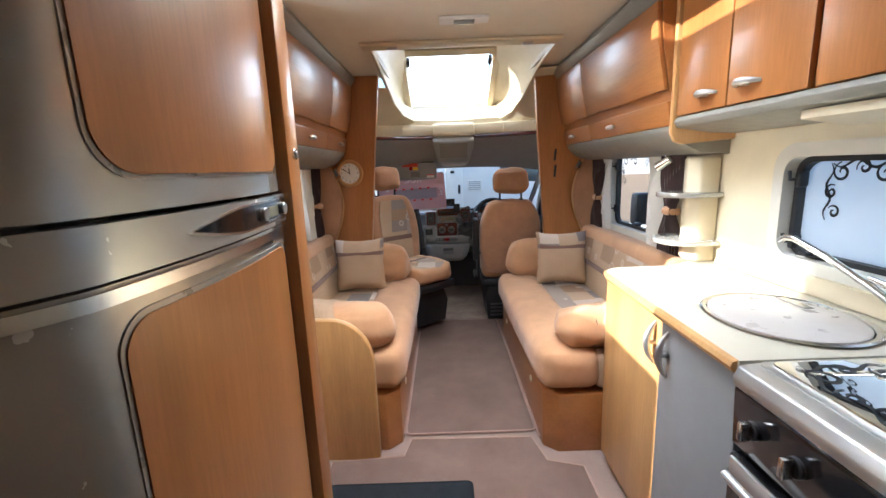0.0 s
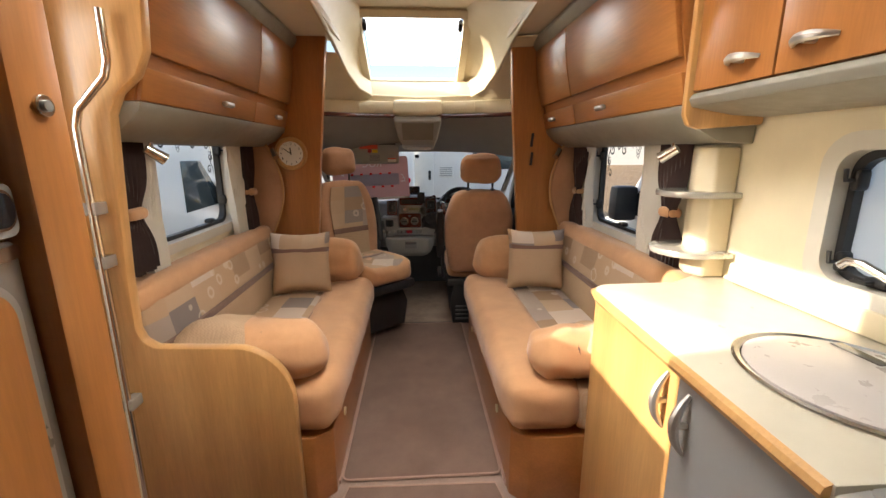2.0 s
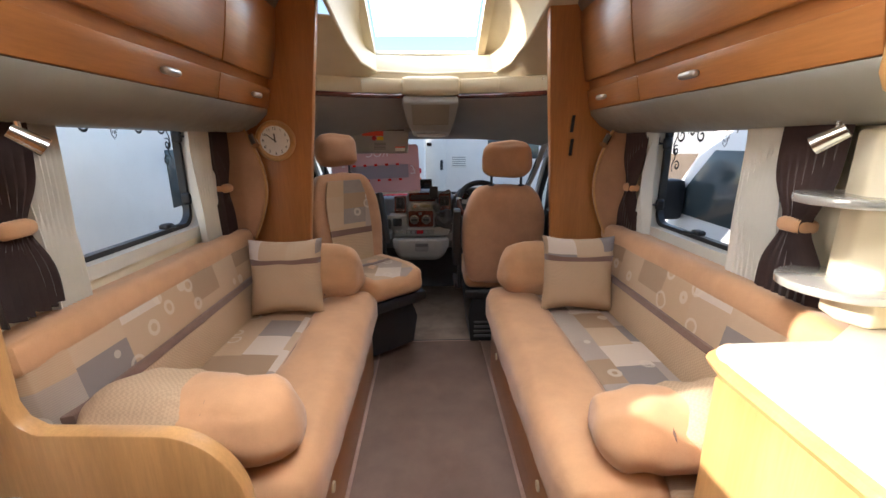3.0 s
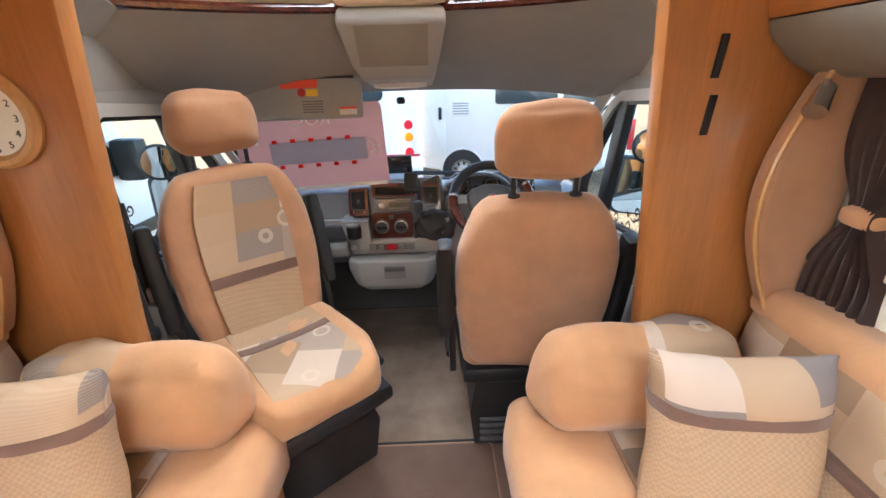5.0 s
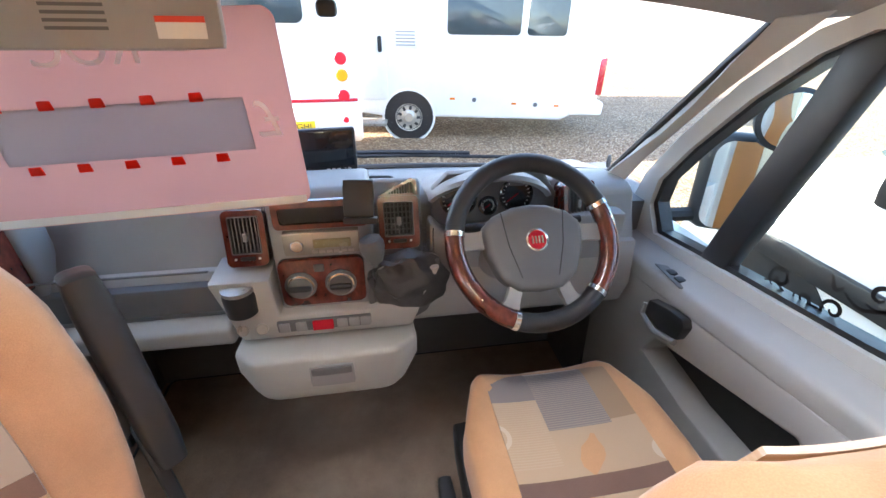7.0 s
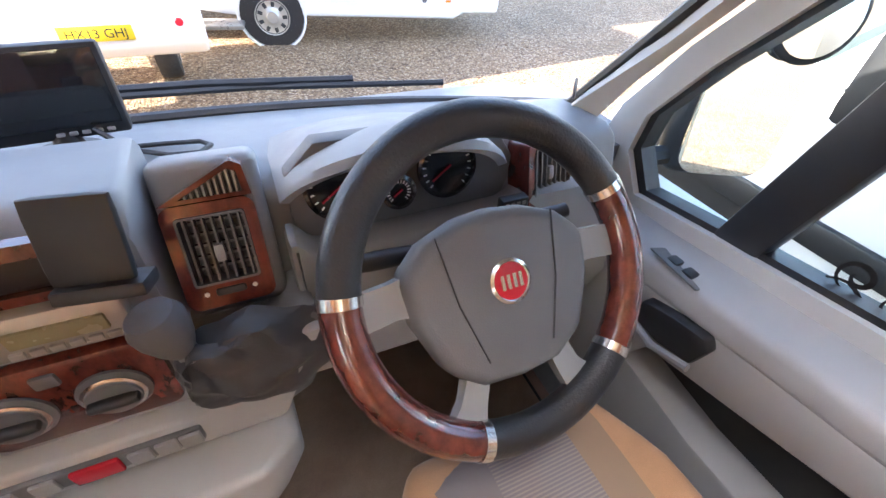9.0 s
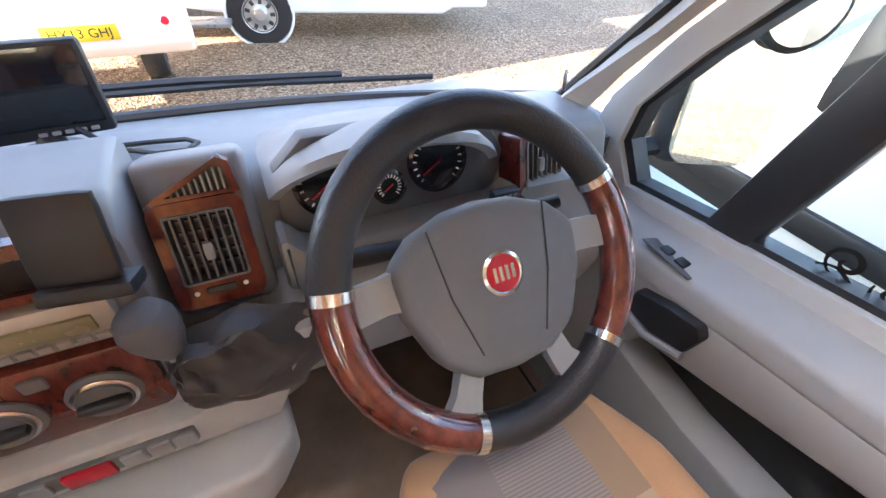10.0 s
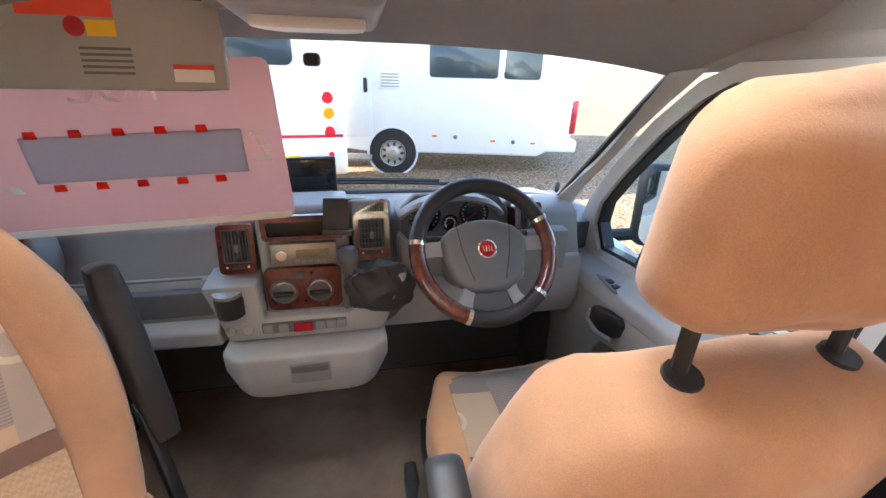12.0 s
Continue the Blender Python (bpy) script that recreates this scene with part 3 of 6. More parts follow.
def pillow(x, y, z, yaw, lean, seed, left):
    """A square scatter cushion: printed top, brown band, waffle lower part."""
    p = thing("scatter_cushion", (x, y, z), "square scatter cushion, printed top and waffle-woven lower part", "cushion", "scatter cushions")
    m = Matrix.Translation((x, y, z)) @ Matrix.Rotation(radians(yaw), 4, "Z") @ Matrix.Rotation(radians(lean), 4, "X")
    W, H = 0.18, 0.385

    def shell(z0, z1, extra):
        bm = bmesh.new()
        k, nz = 26, 10
        rows = []
        for i in range(nz + 1):
            zz = z0 + (z1 - z0) * i / nz
            v = 2 * zz / H - 1
            row = []
            for j in range(2 * k):
                s = j if j <= k else 2 * k - j
                u = -1 + 2 * s / k
                th = 0.075 * max(0.0, (1 - u ** 4)) ** 0.6 * max(0.0, (1 - v ** 4)) ** 0.6 + 0.006 + extra
                pinch = 1 - 0.07 * (1 - v * v) if abs(u) > 0.9 else 1 - 0.05 * (1 - v * v) * abs(u)
                zp = zz - 0.02 * (1 - u * u) * (v if abs(v) > 0.4 else 0)
                q = Vector((u * (W + extra) * pinch, (-1 if j <= k else 1) * th, zp))
                q += Vector(noise.noise_vector(q * 13 + Vector((seed, 0, 0)))) * 0.006
                row.append(q)
            rows.append(row)
        return turned(loft(rows), m)

    part("lower_cover", shell(0, 0.262, 0), "rib", p, "beige waffle weave")
    part("upper_cover", shell(0.282, H, 0), "patch_s", p, "grey and sand printed patches")
    part("band", shell(0.258, 0.288, 0.0015), "band", p, "taupe brown stripe")
    return p


pillow(-0.335, 2.80, 0.53, 6, -13, 1.3, True)
pillow(1.13, 2.79, 0.53, -8, -12, 4.4, False)

# sofa end panel and entrance surround on the entrance side
EP = [(-0.72, 0.0), (-0.065, 0.0), (-0.065, 0.47)] + [(-0.265 + 0.20 * math.cos(t), 0.50 + 0.225 * math.sin(t)) for t in (radians(a) for a in range(0, 91, 10))]
EP += [(-0.52, 0.735), (-0.555, 0.76), (-0.57, 0.80), (-0.565, 1.0), (-0.545, 1.30), (-0.53, 1.50), (-0.50, 1.56), (-0.44, 1.61), (-0.405, 1.68), (-0.385, 1.90), (-0.38, 2.10), (-0.72, 2.10)]
solid("end_panel", prism(EP, "y", 1.655, 1.70, 0.008), "wood_light", "pale cherry veneer end panel with sweeping cut-out", "panel", "structure")
grab = thing("grab_handle", (-0.61, 1.62, 0.1), "long cranked silver grab rail beside the entrance", "handle")
part("rail", tube([(-0.49, 1.625, 1.78), (-0.49, 1.62, 1.64), (-0.50, 1.615, 1.60), (-0.585, 1.61, 1.51), (-0.60, 1.61, 1.46), (-0.60, 1.61, 1.2), (-0.61, 1.61, 0.15)], 0.012, 10), "chrome", grab)
for z in (1.22, 1.05, 0.55):
    part("bracket", box(-0.625, -0.585, 1.60, 1.657, z - 0.02, z + 0.02, 0.005), "silver", grab)
vent = thing("round_vent", (-0.455, 1.65, 1.90), "round cream air outlet in the wood panel", "vent")
part("ring", disc(basis((-0.455, 1.653, 1.90), (1, 0, 0), (0, 0, 1)), 0.045, 0.014, 28), "cream", vent)
part("opening", disc(basis((-0.455, 1.641, 1.90), (1, 0, 0), (0, 0, 1)), 0.025, 0.004, 20), "wood_edge", vent)


# ---- overhead lockers ----
def curve_front(u):
    """The bowed front of an overhead locker: distance from the wall against height share."""
    return 0.26 + 0.085 * math.sin(u * 1.45)


def locker(left, y0, y1, zb, zt, cuts, label, handle_at):
    f = (lambda b: b) if left else (lambda b: mirrored(b, 0.40))
    lk = thing("overhead_locker", ((-0.6 if left else 1.4), (y0 + y1) / 2, zb), label, "cabinet", "lounge overhead lockers")
    n = 10
    prof = [(-0.72 + curve_front(i / n), zb + (zt - zb) * i / n) for i in range(n + 1)]
    part("body", f(prism([(-0.718, zb), *[(x - 0.022, z) for x, z in prof], (-0.718, zt)], "y", y0, y1)), "wood_y", lk)
    edges = [y0, *cuts, y1]
    for a, b in zip(edges, edges[1:]):
        up = [p for p in prof if p[1] > zb + 0.105]
        d = part("door", f(prism(up + [(x - 0.02, z) for x, z in up[::-1]], "y", a + 0.004, b - 0.004, 0.004)), "wood_y", lk)
        lo = [p for p in prof if p[1] < zb + 0.115]
        lo = [prof[0], (prof[0][0] + 0.012, zb + 0.05), (prof[0][0] + 0.022, zb + 0.098)]
        part("lower_rail", f(prism(lo + [(x - 0.02, z) for x, z in lo[::-1]], "y", a + 0.002, b - 0.002, 0.003)), "wood_y", lk)
        hy = a + (b - a) * handle_at
        part("handle", f(cushion(prof[0][0] + 0.012, prof[0][0] + 0.04, hy - 0.045, hy + 0.045, zb + 0.035, zb + 0.06, 0.012, n=5, wrinkle=0)), "steel", d, "slim brushed metal pull")
    pel = [(-0.718, zb - 0.125), (-0.60, zb - 0.12), (-0.53, zb - 0.085), (-0.472, zb - 0.03), (-0.462, zb - 0.002), (-0.718, zb - 0.002)]
    part("pelmet", f(prism(pel, "y", y0, y1, 0.004)), "trim_grey", lk, "grey-green curved pelmet under locker")
    part("cornice", f(prism([(-0.72, zt), (-0.375, zt), (-0.345, zt + 0.05), (-0.35, zt + 0.075), (-0.72, zt + 0.075)], "y", y0, y1, 0.006)), "trim_grey", lk)
    return lk


locker(True, 1.70, 3.165, 1.545, 2.02, [2.62], "honey cherry overhead locker with bowed flap doors", 0.62)
locker(False, 1.66, 3.175, 1.535, 2.02, [2.62], "honey cherry overhead locker with bowed flap doors", 0.62)

# wall clock
ck = thing("wall_clock", (-0.438, 3.168, 1.38), "round wall clock, white dial in orange wooden rim", "clock")
CM = basis((-0.438, 3.169, 1.38), (1, 0, 0), (0, 0, 1))
part("rim", lathe([(0.062, 0), (0.105, 0), (0.108, 0.012), (0.10, 0.024), (0.088, 0.026), (0.078, 0.016), (0.062, 0.012)], 40, CM), "wood_light", ck)
dial = part("dial", disc(CM @ Matrix.Translation((0, 0, 0.013)), 0.082, 0.003, 40), "white_matt", ck)
for hnum in range(1, 13):
    a = radians(90 - 30 * hnum)
    part("numeral", text_bm(str(hnum), 0.021, CM @ Matrix.Translation((0.064 * math.cos(a), 0.064 * math.sin(a), 0.0175)), 0.0004), "black", dial, smooth=False)
for ang, ln, w in ((90 - 30 * 11.85, 0.038, 0.0035), (90 - 6 * 51, 0.055, 0.0025)):
    part("hand", turned(box(-0.008, ln, -w, w, 0.018, 0.0192), CM @ Matrix.Rotation(radians(ang), 4, "Z")), "black", dial)


# ---- windows ----
def spiral(c, r, a0, turns, sign=1, n=26):
    return [(c[0] + r * (1 - 0.82 * i / n) * math.cos(radians(a0) + sign * turns * 2 * math.pi * i / n), c[1] + r * (1 - 0.82 * i / n) * math.sin(radians(a0) + sign * turns * 2 * math.pi * i / n)) for i in range(n + 1)]


def ribbon(pts, w, place):
    """A flat vinyl line of swelling width."""
    bm = bmesh.new()
    k = len(pts)
    prev = None
    for i, p in enumerate(pts):
        a, b = Vector(pts[max(i - 1, 0)]), Vector(pts[min(i + 1, k - 1)])
        d = b - a
        nrm = Vector((-d.y, d.x)).normalized() if d.length > 1e-9 else Vector((1, 0))
        ww = w * (0.45 + 0.75 * math.sin(math.pi * i / (k - 1)))
        pair = [bm.verts.new(place(p[0] + nrm.x * ww * s, p[1] + nrm.y * ww * s)) for s in (-1, 1)]
        if prev:
            bm.faces.new((prev[0], prev[1], pair[1], pair[0]))
        prev = pair
    return bm


def flourish(u, v, s, place, mu=1, mv=1, tail=True):
    """One corner scroll of curling tendrils."""
    def loc(p):
        return place(u + mu * s * p[0], v + mv * s * p[1])
    lines = [spiral((0.22, -0.16), 0.13, 100, 1.3), spiral((0.50, -0.10), 0.10, 200, -1.25, 1), spiral((0.76, -0.17), 0.12, 60, 1.3), spiral((0.10, -0.42), 0.10, 60, 1.3),
             [(0.08 + 0.9 * i / 16, -0.05 - 0.05 * math.sin(i * 0.8)) for i in range(17)], [(0.06 + 0.04 * math.sin(i * 0.9), -0.05 - 0.75 * i / 14) for i in range(15)],
             spiral((0.17, -0.68), 0.09, 150, -1.2), [(1.0 + 0.12 * i / 8, -0.10 + 0.06 * math.sin(i * 0.5)) for i in range(9)]]
    if not tail:
        lines = [pl for k, pl in enumerate(lines) if k not in (3, 5, 6)]
    return joined(*[ribbon(pl, 0.016, lambda a, b: loc((a, b))) for pl in lines])


def crest(u, v, s, place):
    """A small heraldic emblem drawn as plain shapes."""
    crown = [[(-0.13, 0.34), (-0.16, 0.50), (-0.07, 0.42), (0.0, 0.54), (0.07, 0.42), (0.16, 0.50), (0.13, 0.34)], [(-0.13, 0.335), (0.0, 0.315), (0.13, 0.335)], [(-0.12, 0.37), (0.0, 0.35), (0.12, 0.37)]]
    mane = [[(0.20 * math.cos(a) * k, 0.04 + 0.26 * math.sin(a) * k) for k in (0.75, 1.0, 1.25)] for a in (radians(d) for d in range(-150, 80, 23))]
    face = [spiral((0.04, 0.04), 0.16, 80, 0.8), [(-0.12, 0.22), (-0.17, 0.12), (-0.27, 0.08), (-0.22, 0.02), (-0.13, 0.02)], [(-0.13, 0.02), (-0.20, -0.06), (-0.12, -0.12), (-0.04, -0.10)], [(-0.10, 0.14), (-0.04, 0.17), (0.02, 0.13)],
            [(-0.10, -0.14), (-0.12, -0.28), (0.0, -0.44), (0.05, -0.30)], [(0.04, -0.16), (0.12, -0.30), (0.03, -0.40)]]
    lines = crown + mane + face
    return joined(*[ribbon(pl, 0.019, lambda a, b: place(u + s * a, v + s * b)) for pl in lines])


def side_window(name, x, out, hole, label, frosty, corners, latches, rcorner=0.06):
    y0, y1, z0, z1 = hole
    w = thing(name, (x, (y0 + y1) / 2, z0), label, "window", kind="structure")
    inn = -out
    a, b = sorted((x + inn * 0.014, x + out * 0.03))
    part("window_frame", ring_prism(round_rect(y0 - 0.035, y1 + 0.035, z0 - 0.035, z1 + 0.035, rcorner + 0.03), round_rect(y0 + 0.012, y1 - 0.012, z0 + 0.012, z1 - 0.012, rcorner), "x", a, b), "frame_pale", w, "pale grey inner frame")
    a, b = sorted((x + out * 0.031, x + out * 0.062))
    part("gasket", ring_prism(round_rect(y0 - 0.012, y1 + 0.012, z0 - 0.012, z1 + 0.012, rcorner), round_rect(y0 + 0.03, y1 - 0.03, z0 + 0.03, z1 - 0.03, rcorner), "x", a, b), "black", w, "black rubber edge of the pane")
    a, b = sorted((x + out * 0.058, x + out * 0.064))
    pane = part("pane", box(a, b, y0 - 0.005, y1 + 0.005, z0 - 0.005, z1 + 0.005), frosty, w)
    pane.visible_shadow = False
    for yy, zz, vert in latches:
        part("latch", joined(cushion(min(x + out * 0.01, x + out * 0.05), max(x + out * 0.01, x + out * 0.05), yy - (0.012 if vert else 0.028), yy + (0.012 if vert else 0.028), zz - (0.028 if vert else 0.012), zz + (0.028 if vert else 0.012), 0.01, n=4, wrinkle=0),
                             tube([(x + out * 0.03, yy, zz), (x + inn * 0.012, yy, zz), (x + inn * 0.016, yy + (0 if vert else 0.03), zz + (0.03 if vert else 0))], 0.006, 8)), "black", w, "black window catch")
    px = x + out * 0.055
    place = lambda u, v: (px, u, v)
    pieces = []
    for u, v, s, mu, mv, *tail in corners:
        pieces.append(flourish(u, v, s, place, mu, mv, not tail))
    pieces.append(crest((y0 + y1) / 2 if hole is not WIN_K else 0.925, z1 - 0.085, 0.11 if hole is not WIN_K else 0.135, place))
    part("scroll_sticker", joined(*pieces), "scroll", w, "black vinyl scrollwork on the pane", smooth=False)
    return w


side_window("window_1", RW, 1, WIN_R, "side window with black scroll stickers and catches", "glass", [(2.87, 1.44, 0.27, -1, 1), (2.15, 1.44, 0.27, 1, 1)], [(2.88, 1.36, True), (2.88, 1.06, True), (2.55, 0.985, False), (2.14, 1.2, True)])
side_window("window_2", LW, -1, WIN_L, "side window with black scroll stickers and catches", "glass", [(2.79, 1.48, 0.27, -1, 1), (2.11, 1.48, 0.27, 1, 1)], [(2.80, 1.40, True), (2.80, 1.12, True), (2.62, 1.025, False), (2.1, 1.25, True)])
side_window("window_3", RW, 1, WIN_K, "wide frosted kitchen window with scroll stickers", "frost", [(1.255, 1.375, 0.25, -1, 1), (0.855, 1.375, 0.21, -1, 1, "plain"), (0.30, 1.375, 0.25, 1, 1), (0.30, 1.05, 0.22, 1, -1)], [(1.32, 1.31, True), (1.32, 1.09, True), (1.22, 1.06, False), (0.75, 1.06, False)])


# ---- curtains ----
def drape(name, x, yc, z0, z1, wt, wm, wb, tie, mat, label, lean=0.0):
    """A gathered curtain, narrowed where it is tied back."""
    t = thing(name, (x, yc, z0), label, "curtain", name + "s")
    rows = []
    nz, ny = 26, 44
    for i in range(nz + 1):
        v = i / nz
        z = z1 + (z0 - z1) * v
        k = math.exp(-((v - tie) / 0.16) ** 2) if tie else 0
        w = (wt + (wb - wt) * v) * (1 - k) + wm * k
        row = []
        for j in range(ny + 1):
            u = j / ny - 0.5
            fold = 0.016 * math.sin(u * 46 + 0.7 * math.sin(v * 5)) * (1 - 0.5 * k) + 0.006 * math.sin(u * 91 + v * 3)
            row.append((x + fold, yc + u * w + lean * v, z + 0.006 * math.sin(u * 30) * (v > 0.98)))
        rows.append(row)
    part("cloth", sheet(rows, 0.003), mat, t)
    if tie:
        zt = z1 + (z0 - z1) * tie
        yt = yc + lean * tie
        part("tie_band", cushion(x - 0.032, x + 0.032, yt - wm * 0.58, yt + wm * 0.58, zt - 0.022, zt + 0.022, 0.02, n=5, wrinkle=0.002), "beige", t, "apricot beige tie-back band")
    return t


drape("curtain", 1.455, 2.99, 0.86, 1.43, 0.21, 0.075, 0.19, 0.52, "curtain", "dark plum brown curtain tied back beside the window", 0.03)
drape("curtain", 1.455, 1.98, 0.86, 1.43, 0.20, 0.085, 0.20, 0.52, "curtain", "dark plum brown curtain tied back beside the window")
drape("net_curtain", 1.485, 2.18, 0.88, 1.43, 0.16, 0.16, 0.16, 0, "voile", "ivory voile net curtain drawn aside")
drape("net_curtain", 1.485, 2.90, 0.88, 1.43, 0.07, 0.07, 0.07, 0, "voile", "ivory voile net curtain drawn aside")
drape("curtain", -0.655, 2.98, 0.88, 1.44, 0.13, 0.07, 0.12, 0.52, "curtain", "dark plum brown curtain tied back beside the window")
drape("curtain", -0.64, 1.85, 0.95, 1.44, 0.20, 0.085, 0.17, 0.55, "curtain", "dark plum brown curtain tied back beside the window")
drape("net_curtain", -0.685, 2.86, 0.90, 1.50, 0.17, 0.15, 0.17, 0, "voile", "ivory voile net curtain drawn aside")
drape("net_curtain", -0.685, 2.02, 0.90, 1.50, 0.12, 0.12, 0.12, 0, "voile", "ivory voile net curtain drawn aside")


def spot(x, y, z, dx, dy):
    s = thing("reading_lamp", (x, y, z), "small chrome reading spot lamp under the locker", "lamp", "reading lamps")
    part("stem", tube([(x, y, z + 0.03), (x, y, z)], 0.006), "chrome", s)
    d = Vector((dx, dy, -0.5)).normalized()
    part("shade", tube([Vector((x, y, z)) - d * 0.02, Vector((x, y, z)) + d * 0.045], [0.016, 0.022], 14), "chrome", s)


spot(1.32, 3.05, 1.385, -0.4, -0.3)
spot(1.30, 1.76, 1.385, -0.5, 0.6)
spot(-0.52, 3.06, 1.39, 0.3, -0.3)
spot(-0.50, 1.78, 1.39, 0.5, 0.5)

# padded half-round board ends beside the pillars
for left in (True, False):
    hp = [(-0.70, 0.80)] + [(-0.62 + 0.085 * math.sin(math.pi * i / 12) - 0.02, 0.86 + 0.58 * i / 12) for i in range(13)] + [(-0.70, 1.45)]
    hp = [(x + 0.06 if i not in (0, len(hp) - 1) else x, z) for i, (x, z) in enumerate(hp)]
    b = prism(hp, "y", 3.10, 3.155, 0.02, 3)
    cpad = thing("corner_pad", ((-0.66 if left else 1.46), 3.13, 0.8), "curved tan padded corner board beside the curtain", "panel", "padded corner boards")
    part("padding", b if left else mirrored(b, 0.40), "beige2", cpad)
    e = tube([(x + 0.004, 3.10, z) for x, z in hp[1:-1]], 0.006, 6)
    part("piping", e if left else mirrored(e, 0.40), "wood_light", cpad)

# ---- entrance ----
ed = thing("door_1", (-0.75, 1.27, 0.0), "white stable door, lower leaf closed, upper leaf open", "door", kind="structure")
part("lower_leaf", box(-0.775, -0.735, 0.89, 1.545, 0.03, 1.37, 0.008), "white_matt", ed)
part("door_frame", joined(box(-0.735, -0.70, 1.555, 1.60, 0.0, 1.90, 0.006), box(-0.735, -0.70, 0.865, 0.885, 0.0, 2.0, 0.006), box(-0.735, -0.70, 0.865, 1.60, 1.975, 2.01, 0.006)), "white_matt", ed)
part("seal", tube([(-0.70, 1.552, 0.05), (-0.70, 1.552, 1.95)], 0.009, 8), "black", ed)

# ---- fridge ----
fr = thing("fridge", (-0.35, 0.5, 0.0), "tall fridge freezer, glossy silver doors with cherry veneer insets", "fridge")
part("body", box(-0.715, -0.16, 0.15, 0.788, 0.0, 2.08, 0.004), "silver_d", fr)


def bow(y, z=0.0):
    """The rounded front of the fridge doors."""
    t = (y - 0.47) / 0.32
    return -0.080 + 0.030 * (1 - t * t) - 0.05 * max(0.0, -t - 0.72) ** 1.2 * 3


def bowed(y0, y1, z0, z1, off, thick, r=0.03, point=0.0):
    """A curved door skin with rounded corners between heights; point draws its near end out to a tip."""
    n, rows = 40, []
    for i in range(n + 1):
        y = y0 + (y1 - y0) * (0.5 - 0.5 * math.cos(math.pi * i / n))
        e = min(y - y0, y1 - y)
        cut = r - math.sqrt(max(0.0, r * r - (r - e) ** 2)) if e < r else 0.0
        if point and y - y0 < point:
            cut = max(cut, (z1 - z0) * 0.48 * (1 - (y - y0) / point) ** 1.5)
        x = bow(y) + off
        rows.append([(x, y, z0 + cut), (x, y, z1 - cut), (x - thick, y, z1 - cut), (x - thick, y, z0 + cut)])
    return loft(rows)


FY0, FY1 = 0.152, 0.788
up = part("upper_door", bowed(FY0, FY1, 1.360, 2.05, 0.0, 0.07, 0.012), "silver", fr)
part("veneer_panel", bowed(0.268, 0.770, 1.402, 2.0, 0.004, 0.01, 0.055), "wood", up, "honey cherry veneer inset")
part("inset_edge", bowed(0.262, 0.777, 1.396, 2.008, 0.002, 0.01, 0.058), "silver_d", up)
cs = part("control_strip", bowed(FY0, FY1, 1.294, 1.353, 0.010, 0.08, 0.012), "silver", fr)
part("display_ring", bowed(0.375, 0.786, 1.3015, 1.3475, 0.011, 0.01, 0.018, 0.16), "chrome", cs, "chrome surround of the display")
part("display", bowed(0.39, 0.784, 1.305, 1.344, 0.0125, 0.01, 0.018, 0.15), "gloss_black", cs, "black pointed display window")
part("lcd", bowed(0.640, 0.700, 1.314, 1.335, 0.0145, 0.01, 0.002), "lcd", cs)
for yy in (0.605, 0.735):
    part("knob", disc(basis((bow(yy) + 0.008, yy, 1.3245), (0, 1, 0), (0, 0, 1)), 0.013, 0.014, 18), "silver", cs)
for i in range(5):
    part("printed_mark", bowed(0.632 + 0.016 * i, 0.642 + 0.016 * i, 1.3065, 1.3095, 0.0145, 0.01, 0.001), "silver", cs)
lo = part("lower_door", bowed(FY0, FY1, 0.12, 1.288, 0.0, 0.07, 0.012), "silver", fr)
part("veneer_panel", bowed(0.262, 0.762, 0.16, 1.243, 0.004, 0.01, 0.045), "wood", lo, "honey cherry veneer inset")
part("inset_edge", bowed(0.256, 0.772, 0.15, 1.251, 0.002, 0.01, 0.05), "silver_d", lo)
part("grab_lip", bowed(FY0 + 0.004, FY1 - 0.004, 1.268, 1.284, 0.008, 0.02, 0.006), "chrome", lo, "bright rounded pull along the top of the door")
part("plinth", box(-0.70, -0.12, 0.16, 0.785, 0.0, 0.11, 0.004), "black", fr)
solid("fridge_side_board", box(-0.715, -0.052, 0.794, 0.866, 0.0, 2.095, 0.006), "wood", "upright cherry veneer board beside the fridge", "panel", "structure")
solid("wardrobe_board", box(-0.715, -0.19, -1.15, 0.14, 0.0, 2.09, 0.006), "wood", "plain veneered wardrobe beside the fridge", "wardrobe")
bt = thing("push_button", (-0.05, 0.83, 1.44), "round chrome push lock in the board", "knob")
part("ring", disc(basis((-0.0525, 0.83, 1.44), (0, 1, 0), (0, 0, 1)), 0.013, 0.006, 20), "chrome", bt)
part("button", disc(basis((-0.047, 0.83, 1.44), (0, 1, 0), (0, 0, 1)), 0.007, 0.004, 16), "silver_d", bt)

# ---- kitchen ----
XF = 0.985
wt = thing("worktop", (1.25, 1.2, 0.92), "sand speckled worktop with cherry front edge", "worktop")
TOP = [(1.518, 0.74), (0.965, 0.74), (0.972, 1.12), (0.985, 1.55)] + [(1.065 - 0.08 * math.cos(t), 1.575 + 0.08 * math.sin(t)) for t in (radians(a) for a in range(10, 91, 16))] + [(1.30, 1.66), (1.518, 1.80)]
part("slab", prism(TOP, "z", 0.895, 0.930, 0.004), "worktop", wt)
part("edge_band", tube([(0.966, 0.745, 0.912), (0.972, 1.12, 0.912), (0.984, 1.55, 0.912), (1.0, 1.62, 0.912), (1.06, 1.655, 0.912)], 0.017, 8), "wood_light", wt)
part("upstand", box(1.495, 1.517, 0.2, 1.66, 0.931, 1.0, 0.01), "cream", wt)
